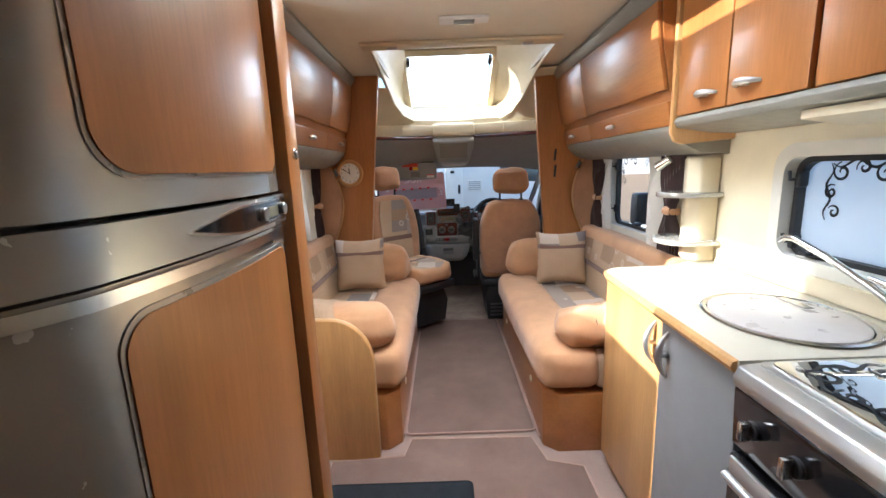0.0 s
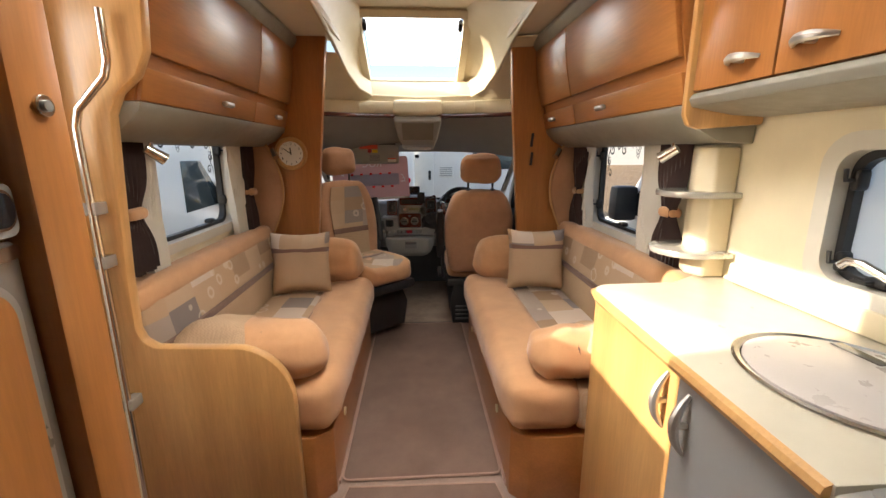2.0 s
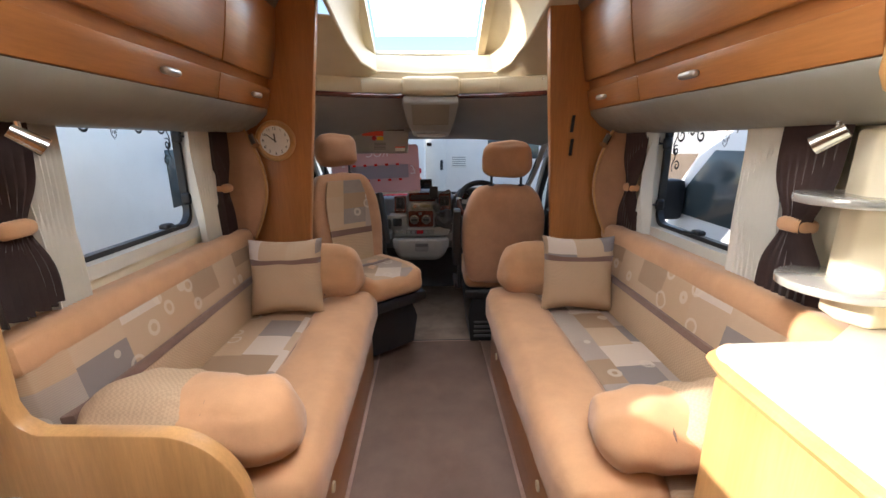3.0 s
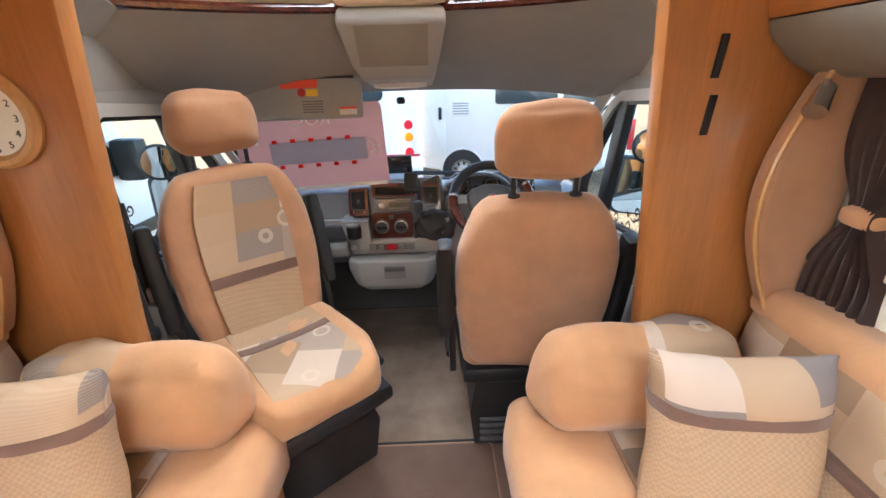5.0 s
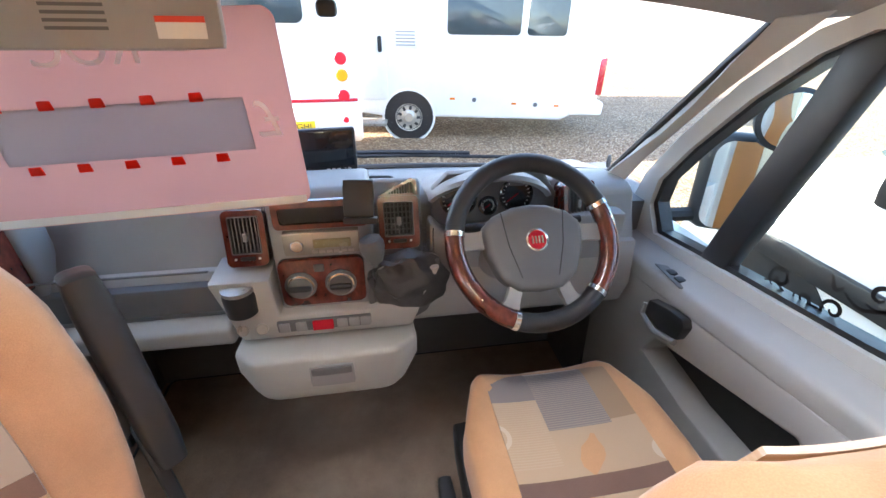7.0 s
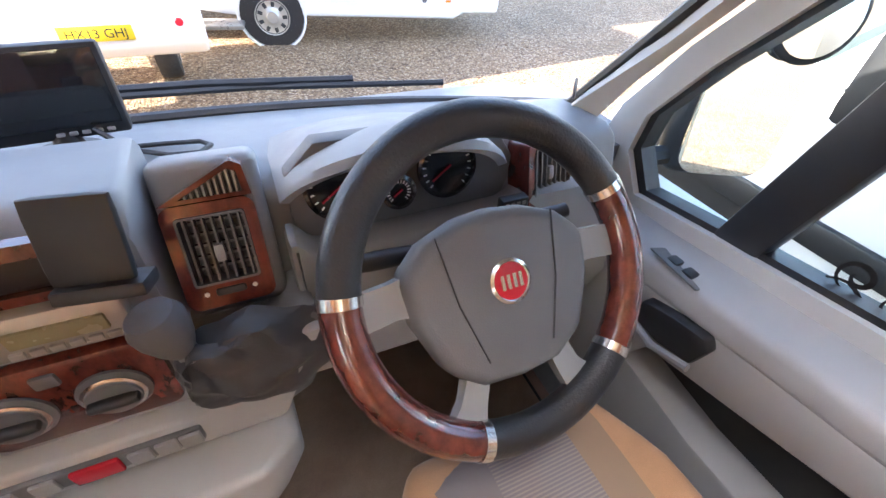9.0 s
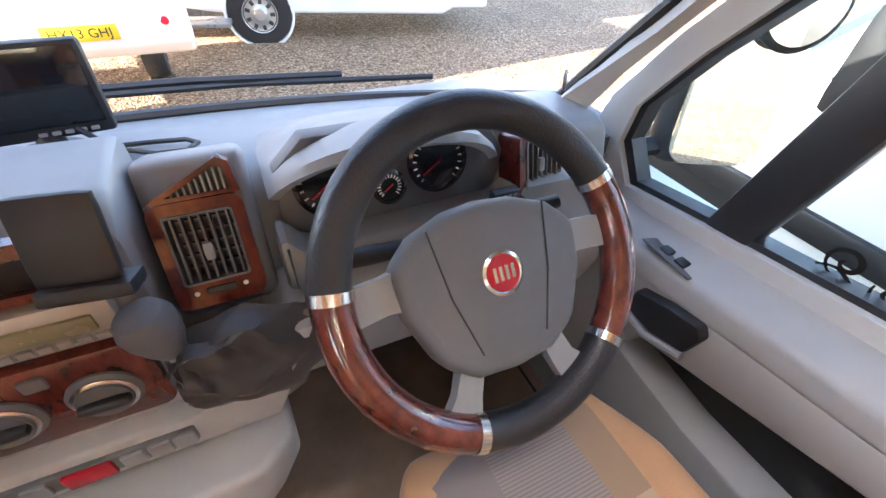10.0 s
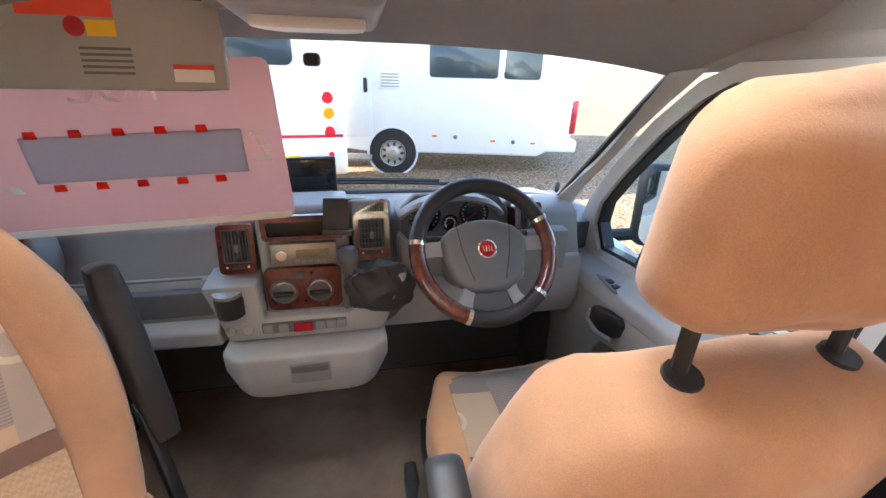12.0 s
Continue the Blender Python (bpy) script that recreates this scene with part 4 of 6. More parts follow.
cup = thing("kitchen_cabinet", (1.2, 1.35, 0.0), "kitchen base cabinet with pale cherry door, sunlit", "cabinet", "kitchen base cabinets")
part("body", prism([(1.50, 1.118), (1.02, 1.118), (1.02, 1.60), (1.05, 1.635), (1.50, 1.64)], "z", 0.0, 0.893), "wood_light", cup)
d = part("door", box(0.990, 1.018, 1.125, 1.60, 0.06, 0.885, 0.006), "wood_light", cup)


def bow_handle(parent, x, y, z, length, axis="z"):
    pts = []
    for i in range(13):
        s = i / 12 - 0.5
        out = 0.03 * (1 - 4 * s * s)
        pts.append((x - out, y, z + s * length) if axis == "z" else (x - out, y + s * length, z + 0.006 * (1 - 4 * s * s)))
    bar = tube(pts, [0.004 + 0.008 * math.sin(math.pi * (i + 0.6) / 13.2) for i in range(13)], 8)
    peg = tube([(x - 0.028, y, z), (x + 0.003, y, z)], 0.008, 8)
    part("handle", joined(bar, peg), "steel", parent, "brushed metal bow handle")


bow_handle(d, 0.990, 1.165, 0.79, 0.15)
cup2 = thing("kitchen_cabinet", (1.2, 0.93, 0.0), "kitchen base cabinet with grey laminate door", "cabinet", "kitchen base cabinets")
part("body", box(1.01, 1.50, 0.745, 1.112, 0.0, 0.893), "wood_light", cup2)
d = part("door", box(0.978, 1.008, 0.75, 1.110, 0.06, 0.885, 0.006), "grey_panel", cup2, "grey laminate door")
bow_handle(d, 0.978, 1.065, 0.79, 0.15)
# round sink with its lid
sk = thing("sink", (1.265, 0.99, 0.93), "round steel sink with pale fitted lid", "sink")
SM = Matrix.Translation((1.265, 0.995, 0.9305)) @ Matrix.Diagonal((1.0, 1.12, 1, 1))
part("rim", turned(lathe([(0.192, 0), (0.198, 0.006), (0.192, 0.009), (0.182, 0.006), (0.18, 0.0)], 56), SM), "chrome", sk)
part("lid", turned(lathe([(0.178, 0), (0.178, 0.007), (0.172, 0.010), (0.0, 0.010)], 56), SM), "lid_pale", sk)
part("finger_hole", turned(cushion(-0.015, 0.015, -0.05, 0.05, 0.009, 0.0115, 0.001, n=4, wrinkle=0), SM @ Matrix.Translation((0.11, 0.08, 0))), "gloss_black", sk)
tp = thing("tap", (1.47, 0.85, 0.93), "chrome mixer tap with long slanting spout", "tap")
part("base", tube([(1.472, 0.85, 0.93), (1.472, 0.85, 1.015)], [0.026, 0.021], 18), "chrome", tp)
part("spout", tube([(1.468, 0.86, 0.985), (1.45, 0.93, 1.03), (1.42, 1.05, 1.095), (1.395, 1.14, 1.135), (1.388, 1.165, 1.135), (1.383, 1.178, 1.12)], [0.012, 0.011, 0.010, 0.010, 0.010, 0.010], 12), "chrome", tp)
part("lever", tube([(1.472, 0.85, 1.01), (1.46, 0.90, 1.045), (1.45, 0.945, 1.055)], [0.018, 0.012, 0.007], 12), "chrome", tp)
# cooker
ck2 = thing("cooker", (1.22, 0.4, 0.0), "built-in cooker, black front with chrome-edged knobs", "cooker")
part("body", box(1.0, 1.49, 0.10, 0.735, 0.03, 0.90), "black", ck2)
part("fascia", prism([(0.985, 0.715), (0.962, 0.725), (0.955, 0.865), (0.975, 0.90), (1.0, 0.90), (1.0, 0.715)], "y", 0.10, 0.735, 0.004), "gloss_black", ck2)
part("steel_rail", prism([(0.952, 0.872), (0.948, 0.895), (0.960, 0.922), (1.015, 0.928), (1.015, 0.90), (0.975, 0.898)], "y", 0.10, 0.737, 0.006), "steel", ck2, "rounded brushed steel front rail")
for i in range(5):
    y = 0.665 - 0.115 * i
    k = part("knob", disc(basis((0.962, y, 0.80), (0, -1, 0), (0, 0, 1)), 0.021, 0.016, 20), "black", ck2)
    part("grip", box(0.922, 0.948, y - 0.007, y + 0.007, 0.778, 0.822, 0.004), "chrome", k, "bright metal grip")
od = part("oven_door", box(0.955, 0.99, 0.105, 0.73, 0.30, 0.705, 0.008), "gloss_black", ck2)
part("door_rail", joined(box(0.950, 0.957, 0.115, 0.72, 0.655, 0.70, 0.002), tube([(0.928, 0.13, 0.665), (0.928, 0.70, 0.665)], 0.011, 10)), "steel", od, "steel oven door rail")
part("lower_drawer", box(0.957, 0.99, 0.105, 0.73, 0.04, 0.29, 0.006), "grey_panel", ck2)
part("hob_frame", ring_prism(round_rect(1.0, 1.505, 0.11, 0.735, 0.02), round_rect(1.02, 1.44, 0.125, 0.715, 0.02), "z", 0.905, 0.928), "steel", ck2)
part("vent_strip", box(1.44, 1.505, 0.12, 0.72, 0.926, 0.936, 0.003), "black", ck2)
for i in range(18):
    part("vent_slat", box(1.455, 1.492, 0.15 + 0.03 * i, 0.163 + 0.03 * i, 0.935, 0.939), "gloss_black", ck2)
lid = part("glass_lid", prism(round_rect(1.018, 1.442, 0.12, 0.722, 0.02), "z", 0.926, 0.934, 0.002), M["mirror"], ck2, "mirrored glass hob lid")
hp = lambda u, v: (v, u, 0.9352)
part("scroll_sticker", joined(flourish(0.70, 1.035, 0.26, hp, -1, -1), flourish(0.14, 1.035, 0.26, hp, 1, -1), crest(0.43, 1.12, 0.14, hp), flourish(0.14, 1.42, 0.24, hp, 1, 1)), "scroll", lid, "black vinyl scrollwork", smooth=False)
# curved corner shelves
for z, r in ((1.235, 0.13), (1.02, 0.135)):
    s = solid("corner_shelf", prism([(1.51, 1.86), (1.51, 1.66), (1.42, 1.655)] + [(1.42 + 0.0 - r * math.sin(t), 1.785 - r * math.cos(t)) for t in (radians(a) for a in range(10, 171, 16))] + [(1.42, 1.915), (1.51, 1.90)], "z", z - 0.011, z + 0.011, 0.004), "silver", "small curved grey corner shelf on the wall", "shelf", group="corner shelves")
solid("corner_column", prism([(1.515, 1.70), (1.43, 1.70), (1.40, 1.76), (1.43, 1.84), (1.515, 1.84)], "z", 0.931, 1.40, 0.01), "cream", "cream moulded column behind the shelves", "column", "structure")

# kitchen wall lockers
def wall_door(parent, y0, y1, z0, z1, hy=None, up=False):
    d = part("door", box(1.255, 1.275, y0 + 0.003, y1 - 0.003, z0, z1, 0.005), "wood", parent)
    if hy is not None:
        if up:
            bow_handle(d, 1.255, hy, z0 + 0.20, 0.15)
        else:
            bow_handle(d, 1.255, hy, z0 + 0.055, 0.11, "y")
    return d


wl = thing("kitchen_wall_cabinet", (1.4, 1.3, 1.56), "cherry wall cabinet above the kitchen with metal handles", "cabinet", "kitchen wall cabinets")
part("body", box(1.278, 1.516, 0.985, 1.625, 1.565, 2.03), "wood", wl)
wall_door(wl, 1.315, 1.62, 1.565, 2.01, 1.42)
wall_door(wl, 0.99, 1.315, 1.565, 2.01, 1.215)
part("end_board", prism([(1.245, 1.50), (1.245, 2.03), (1.516, 2.03), (1.516, 1.47), (1.30, 1.455), (1.262, 1.465)], "y", 1.628, 1.652, 0.008), "wood_light", wl)
wl2 = thing("kitchen_wall_cabinet", (1.4, 0.8, 1.56), "plain cherry wall cabinet with upright metal handle", "cabinet", "kitchen wall cabinets")
part("body", box(1.278, 1.516, 0.585, 0.98, 1.565, 2.03), "wood", wl2)
wall_door(wl2, 0.588, 0.975, 1.565, 2.01, 0.64, True)
mw = thing("microwave", (1.4, 0.35, 1.6), "built-in microwave with steel frame and dark door", "microwave")
part("frame", ring_prism(round_rect(0.10, 0.578, 1.575, 2.0, 0.01), round_rect(0.125, 0.553, 1.65, 1.975, 0.01), "x", 1.25, 1.29), "silver_d", mw)
part("door", box(1.262, 1.50, 0.128, 0.55, 1.652, 1.973), "gloss_black", mw)
for i in range(4):
    part("vent_slat", box(1.246, 1.252, 0.14, 0.54, 1.588 + 0.014 * i, 1.595 + 0.014 * i), "silver_d", mw)
solid("kitchen_pelmet", joined(prism([(1.262, 1.562), (1.25, 1.545), (1.262, 1.522), (1.40, 1.498), (1.516, 1.492), (1.516, 1.562)], "y", 0.10, 1.625, 0.003)), "trim_grey", "grey-green curved pelmet below the wall cabinets", "pelmet")
hl = thing("strip_lamp", (1.36, 0.7, 1.50), "slim pale under-cabinet strip lamp with three switches", "lamp")
part("body", prism([(1.285, 1.515), (1.285, 1.490), (1.43, 1.468), (1.44, 1.49)], "y", 0.30, 1.04, 0.004), "cream", hl)
for i in range(3):
    part("switch", box(1.281, 1.286, 0.42 + 0.05 * i, 0.455 + 0.05 * i, 1.493, 1.507, 0.002), "black", hl)
solid("kitchen_cornice", prism([(1.516, 2.03), (1.24, 2.03), (1.21, 2.07), (1.215, 2.098), (1.516, 2.098)], "y", 0.10, 1.655, 0.006), "trim_grey", "grey-green ceiling cornice", "cornice", "structure")

# ---- cab shell ----
# cream ledge with small flaps over the cab, its burgundy line, and the grey headliner
def across(n, fn):
    return [fn(-1 + 2 * i / n) for i in range(n + 1)]


def ledge_y(s):
    return 3.88 - 0.34 * abs(s) ** 2.4


cl = thing("cab_locker", (0.4, 3.85, 1.68), "cream padded ledge with flaps over the cab", "shelf")
part("ledge", sheet([across(28, lambda s: (0.4 + 0.92 * s, ledge_y(s) + 0.03, 1.80)), across(28, lambda s: (0.4 + 0.92 * s, ledge_y(s) - 0.01, 1.785)), across(28, lambda s: (0.4 + 0.92 * s, ledge_y(s) - 0.02, 1.74)), across(28, lambda s: (0.4 + 0.92 * s, ledge_y(s), 1.685))], 0.012), "cream", cl)
part("burgundy_line", tube(across(28, lambda s: (0.4 + 0.92 * s, ledge_y(s) - 0.014, 1.676)), 0.017, 8), "burr", cl, "burgundy trim line")
for s0, s1 in ((-0.50, -0.24), (0.24, 0.50)):
    part("flap", sheet([[(0.4 + 0.92 * (s0 + (s1 - s0) * i / 6), ledge_y(s0 + (s1 - s0) * i / 6) - o, z) for i in range(7)] for o, z in ((0.032, 1.775), (0.038, 1.74), (0.026, 1.70))], 0.008), "cream", cl)
for x in (-0.32, 1.12):
    part("hook", tube([(x, ledge_y((x - .4) / .92) - 0.02, 1.76), (x, ledge_y((x - .4) / .92) - 0.045, 1.755), (x, ledge_y((x - .4) / .92) - 0.045, 1.77)], 0.004, 6), "chrome", cl)


def hl_row(y_mid, y_drop, z_mid, z_drop, half=0.93):
    return across(24, lambda s: (0.4 + half * s, y_mid - y_drop * abs(s) ** 2.2, z_mid - z_drop * abs(s) ** 3))


solid("headliner", sheet([hl_row(3.95, 0.33, 1.81, 0.02, 0.93), hl_row(3.89, 0.33, 1.672, 0.02, 0.93), hl_row(3.95, 0.28, 1.62, 0.06), hl_row(4.02, 0.22, 1.56, 0.10), hl_row(4.14, 0.18, 1.49, 0.10, 0.91), hl_row(4.27, 0.16, 1.405, 0.06, 0.90)], 0.015), "liner", "grey felt cab headliner", "ceiling", "structure")
for left in (True, False):
    b = sheet([[(-0.36, 3.24, 1.68), (-0.36, 3.5, 1.68), (-0.40, 3.62, 1.67)], [(-0.50, 3.24, 1.60), (-0.50, 3.5, 1.60), (-0.515, 3.66, 1.59)], [(-0.53, 3.24, 1.38), (-0.53, 3.55, 1.38), (-0.53, 3.95, 1.37)]], 0.015)
    solid("headliner_side", b if left else mirrored(b, 0.40), "liner", "grey felt lining over the cab door", "ceiling", "structure")
solid("cab_roof", sheet([hl_row(4.0, 0.30, 1.83, 0.03, 1.0), hl_row(4.08, 0.2, 1.68, 0.08, 1.0), hl_row(4.22, 0.17, 1.54, 0.09, 0.97), hl_row(4.34, 0.15, 1.43, 0.06, 0.95)], 0.015), "white", "white outer cab roof", "roof", "structure")

# overhead console
oc = thing("overhead_console", (0.4, 3.9, 1.5), "grey moulded overhead console with cream top", "console")
part("cap", cushion(0.205, 0.60, 3.80, 3.95, 1.675, 1.80, 0.03, n=6, wrinkle=0), "cream", oc, "cream padded cap")
part("body", soft(loft([[(0.215, 3.82, 1.675), (0.585, 3.82, 1.675), (0.585, 4.05, 1.675), (0.215, 4.05, 1.675)], [(0.205, 3.81, 1.63), (0.595, 3.81, 1.63), (0.595, 4.1, 1.63), (0.205, 4.1, 1.63)],
                   [(0.235, 3.88, 1.50), (0.565, 3.88, 1.50), (0.565, 4.15, 1.50), (0.235, 4.15, 1.50)], [(0.27, 3.92, 1.44), (0.54, 3.92, 1.44), (0.54, 4.2, 1.41), (0.27, 4.2, 1.41)]]), 0.014), "dash_l", oc)
part("lid", loft([[(0.27, 3.805, 1.615), (0.53, 3.805, 1.615), (0.53, 3.83, 1.615), (0.27, 3.83, 1.615)], [(0.275, 3.868, 1.485), (0.525, 3.868, 1.485), (0.525, 3.89, 1.485), (0.275, 3.89, 1.485)]]), "trim_grey", oc)
part("lamp_unit", cushion(0.295, 0.515, 4.03, 4.23, 1.405, 1.435, 0.012, n=4, wrinkle=0), "white_matt", oc)
part("mirror_sensor", cushion(0.37, 0.41, 4.22, 4.26, 1.335, 1.365, 0.01, n=4, wrinkle=0), "black", oc)

# windscreen and its surround
def ws(s, v):
    """A point of the windscreen: s across, v up."""
    y0, z0 = 4.66 - 0.20 * abs(s) ** 2.2, 0.882 + 0.02 * abs(s) ** 2
    y1, z1 = 4.27 - 0.16 * abs(s) ** 2.2, 1.405 - 0.05 * abs(s) ** 3
    return (0.40 + (0.80 + 0.08 * v) * s, y0 + (y1 - y0) * v, z0 + (z1 - z0) * v)


wsc = thing("windscreen", (0.4, 4.66, 0.9), "curved windscreen with dark edge and daylight beyond", "window", kind="structure")
pane = part("pane", sheet([across(20, lambda s: ws(s, v / 6)) for v in range(7)], 0.004), "glass", wsc)
pane.visible_shadow = False
part("seal", tube([ws(-1 + 2 * i / 20, 0) for i in range(21)] + [ws(1, v / 6) for v in range(1, 7)] + [ws(1 - 2 * i / 20, 1) for i in range(1, 21)] + [ws(-1, 1 - v / 6) for v in range(1, 6)], 0.013, 8, True), "black", wsc, "black bonded rubber seal")
wp = thing("wiper", (0.6, 4.66, 0.92), "black wiper blade lying along the windscreen foot", "wiper")
part("arm", tube([(1.0, 4.67, 0.895), (0.6, 4.725, 0.90), (0.25, 4.73, 0.905)], 0.007, 6), "black", wp)
part("blade", tube([(0.80, 4.71, 0.905), (0.5, 4.735, 0.912), (0.15, 4.735, 0.915)], 0.009, 6), "black", wp)
for left in (True, False):
    ap = sheet([[ws(1.0, v / 5) for v in range(6)], [(1.225, 4.40, 0.90), (1.25, 4.36, 1.0), (1.27, 4.30, 1.1), (1.285, 4.22, 1.2), (1.30, 4.12, 1.29), (1.31, 4.02, 1.37)]], 0.03)
    if left:
        ap = mirrored(ap, 0.40)
    t = solid("windscreen_pillar", ap, "pillar", "pale grey windscreen pillar trim", "pillar", "structure")
    bs = [(1.205, 4.435, 0.93), (1.235, 4.37, 1.02), (1.262, 4.30, 1.12), (1.283, 4.21, 1.22), (1.30, 4.10, 1.31)]
    strip = tube(bs, 0.010, 6)
    part("black_strip", mirrored(strip, 0.40) if left else strip, "black", t)
solid("round_speaker", disc(basis((1.168, 4.415, 0.957), (-0.72, -0.69, 0), (0, 0.2, 1)), 0.019, 0.004, 20), "dash_d", "small round grey tweeter grille", "speaker")


# ---- cab doors ----
def cab_door(left):
    f = (lambda b: mirrored(b, 0.40)) if left else (lambda b: b)
    d = thing("door_2" if left else "door_3", ((-0.5 if left else 1.3), 3.9, 0.1), "cab door with grey trim, pocket and side window", "door", kind="structure")
    # outer skin, under the window
    part("skin", f(box(1.345, 1.385, 3.42, 4.50, 0.05, 0.78)), "white", d)
    # window surround: a frame round quarter light and main glass
    outer = [(4.44, 0.80), (4.40, 0.92), (4.30, 1.06), (4.16, 1.22), (4.03, 1.33), (3.93, 1.375), (3.50, 1.40), (3.42, 1.38), (3.42, 0.80), (3.70, 0.76), (4.10, 0.735), (4.36, 0.72)]
    inner = [(4.345, 0.84), (4.335, 0.92), (4.25, 1.04), (4.12, 1.19), (4.01, 1.29), (3.93, 1.335), (3.56, 1.355), (3.51, 1.33), (3.53, 0.86), (3.70, 0.835), (4.10, 0.79), (4.29, 0.765)]
    part("window_surround", f(ring_prism(outer, inner, "x", 1.29, 1.35)), "pillar", d, "pale grey moulded window surround")
    shrink = [(y + (3.93 - y) * 0.04, z + (1.06 - z) * 0.05) for y, z in inner]
    part("gasket", f(ring_prism(inner, shrink, "x", 1.305, 1.345)), "black", d)
    part("divider_bar", f(prism([(4.115, 0.785), (4.03, 0.79), (3.885, 1.34), (3.975, 1.325)], "x", 1.30, 1.345, 0.01)), "black", d, "black upright bar beside the quarter light")
    pane = part("pane", f(prism(inner, "x", 1.332, 1.336)), "tint", d)
    pane.visible_shadow = False
    # inner trim: top rail, armrest, pocket
    part("trim_panel", f(prism([(4.40, 0.10), (4.42, 0.73), (4.10, 0.74), (3.70, 0.78), (3.42, 0.81), (3.42, 0.10)], "x", 1.30, 1.345, 0.01)), "dash_l", d)
    part("top_rail", f(soft(loft([[(1.315, y, z + 0.03), (xi, y, z), (xi - 0.006, y, z - 0.055), (1.315, y, z - 0.09)] for y, z, xi in ((4.41, 0.715, 1.212), (4.2, 0.722, 1.205), (4.0, 0.745, 1.206), (3.75, 0.772, 1.21), (3.45, 0.80, 1.225))]), 0.014)), "dash_l", d, "light grey sloping armrest rail")
    hole = [(4.095, 0.485), (4.06, 0.555), (3.90, 0.597), (3.665, 0.660), (3.640, 0.640), (3.640, 0.565), (3.70, 0.462), (3.90, 0.458)]
    face = [(4.40, 0.46), (4.41, 0.70), (4.10, 0.70), (3.60, 0.74), (3.42, 0.76), (3.42, 0.50), (3.46, 0.10), (4.36, 0.10)]
    part("pocket_face", f(soft(ring_prism(face, hole, "x", 1.205, 1.300), 0.010, 2)), "dash_l", d, "light grey moulded door card round the pocket")
    # pocket back coloured black for the shade inside the grey card
    part("pocket", f(box(1.288, 1.299, 3.62, 4.11, 0.44, 0.67)), "black", d, "back of the door pocket, blackened for the shade inside")
    # solid black slab in place of the shaded grip hollow
    part("grip_well", f(prism([(4.105, 0.618), (4.10, 0.668), (4.03, 0.690), (3.975, 0.700), (3.960, 0.680), (3.972, 0.632), (4.04, 0.612)], "x", 1.180, 1.225, 0.006)), "black", d, "black slab for the shade in the pull grip hollow")
    part("grip_lip", f(tube([(1.181, 4.108, 0.650), (1.174, 4.10, 0.618), (1.172, 4.04, 0.608), (1.176, 3.968, 0.630)], 0.008, 8)), "dash", d)
    sw = part("switch_plate", f(turned(box(-0.028, 0.028, -0.055, 0.055, 0, 0.004, 0.002), Matrix.Translation((1.232, 4.095, 0.738)) @ Matrix.Rotation(radians(16), 4, "Y") @ Matrix.Rotation(radians(3), 4, "X"))), "dash_d", d)
    for yy in (4.075, 4.11):
        part("switch", f(cushion(1.220, 1.244, yy - 0.012, yy + 0.012, 0.738, 0.749, 0.004, n=3, wrinkle=0)), "black", sw)
    part("latch", f(box(1.285, 1.30, 3.50, 3.53, 1.03, 1.09, 0.004)), "black", d)
    pl = lambda u, v: (1.3305 if not left else -0.5305, u, v)
    part("scroll_sticker", joined(flourish(3.965, 0.812, 0.22, pl, -1, -1, False), flourish(3.56, 0.88, 0.24, pl, 1, -1)), "scroll", d, "black vinyl scrollwork along the pane foot", smooth=False)
    part("roof_rail", f(tube([(1.335, 3.26, 1.405), (1.33, 3.6, 1.405), (1.325, 3.85, 1.40), (1.312, 4.02, 1.385), (1.29, 4.12, 1.365)], [0.035, 0.035, 0.035, 0.035, 0.028], 10)), "liner", d, "grey felt-covered rail over the window")
    # door mirror
    mr = thing("door_mirror", ((-0.8 if left else 1.6), 4.32, 0.8), "tall black door mirror with extra round glass", "mirror", "door mirrors")
    # mirror glass faces back towards the driver
    MM = basis((1.60, 4.33, 0.88), (0.90, -0.44, 0), (0.02, 0.10, 1))
    part("housing", f(turned(joined(cushion(-0.13, 0.13, -0.16, 0.16, -0.11, -0.005, 0.05, n=6, wrinkle=0), tube([(-0.02, -0.1, -0.06), (-0.28, -0.14, -0.02)], 0.025, 8)), MM)), "black", mr)
    part("glass", f(turned(prism(round_rect(-0.11, 0.11, -0.14, 0.14, 0.05), "z", -0.004, 0.002), MM)), "mirror", mr)
    part("blind_spot_mirror", f(joined(lathe([(0.085, -0.03), (0.09, 0.0), (0.082, 0.006)], 28, MM @ Matrix.Translation((0.05, 0.21, 0.02))), tube([MM @ Vector((0.0, 0.12, -0.02)), MM @ Vector((0.05, 0.2, 0.0))], 0.018, 8))), "black", mr)
    part("round_glass", f(lathe([(0.076, 0.005), (0.076, 0.008), (0.0, 0.012)], 28, MM @ Matrix.Translation((0.05, 0.21, 0.02)))), "mirror", mr)
    # pillar behind the door with belt
    solid("door_pillar", f(box(1.27, 1.40, 3.235, 3.425, 0.0, 1.62, 0.01)), "pillar", "pale grey pillar behind the cab door", "pillar", "structure")
    bl = thing("seat_belt", ((-0.45 if left else 1.25), 3.4, 0.4), "black seat belt hanging from the pillar", "belt", "seat belts")
    part("webbing", f(sheet([[(1.262, 3.40, 1.26), (1.235, 3.36, 0.95), (1.20, 3.33, 0.62), (1.18, 3.34, 0.40)], [(1.262, 3.45, 1.26), (1.235, 3.405, 0.95), (1.20, 3.375, 0.62), (1.18, 3.385, 0.40)]], 0.003)), "belt", bl)
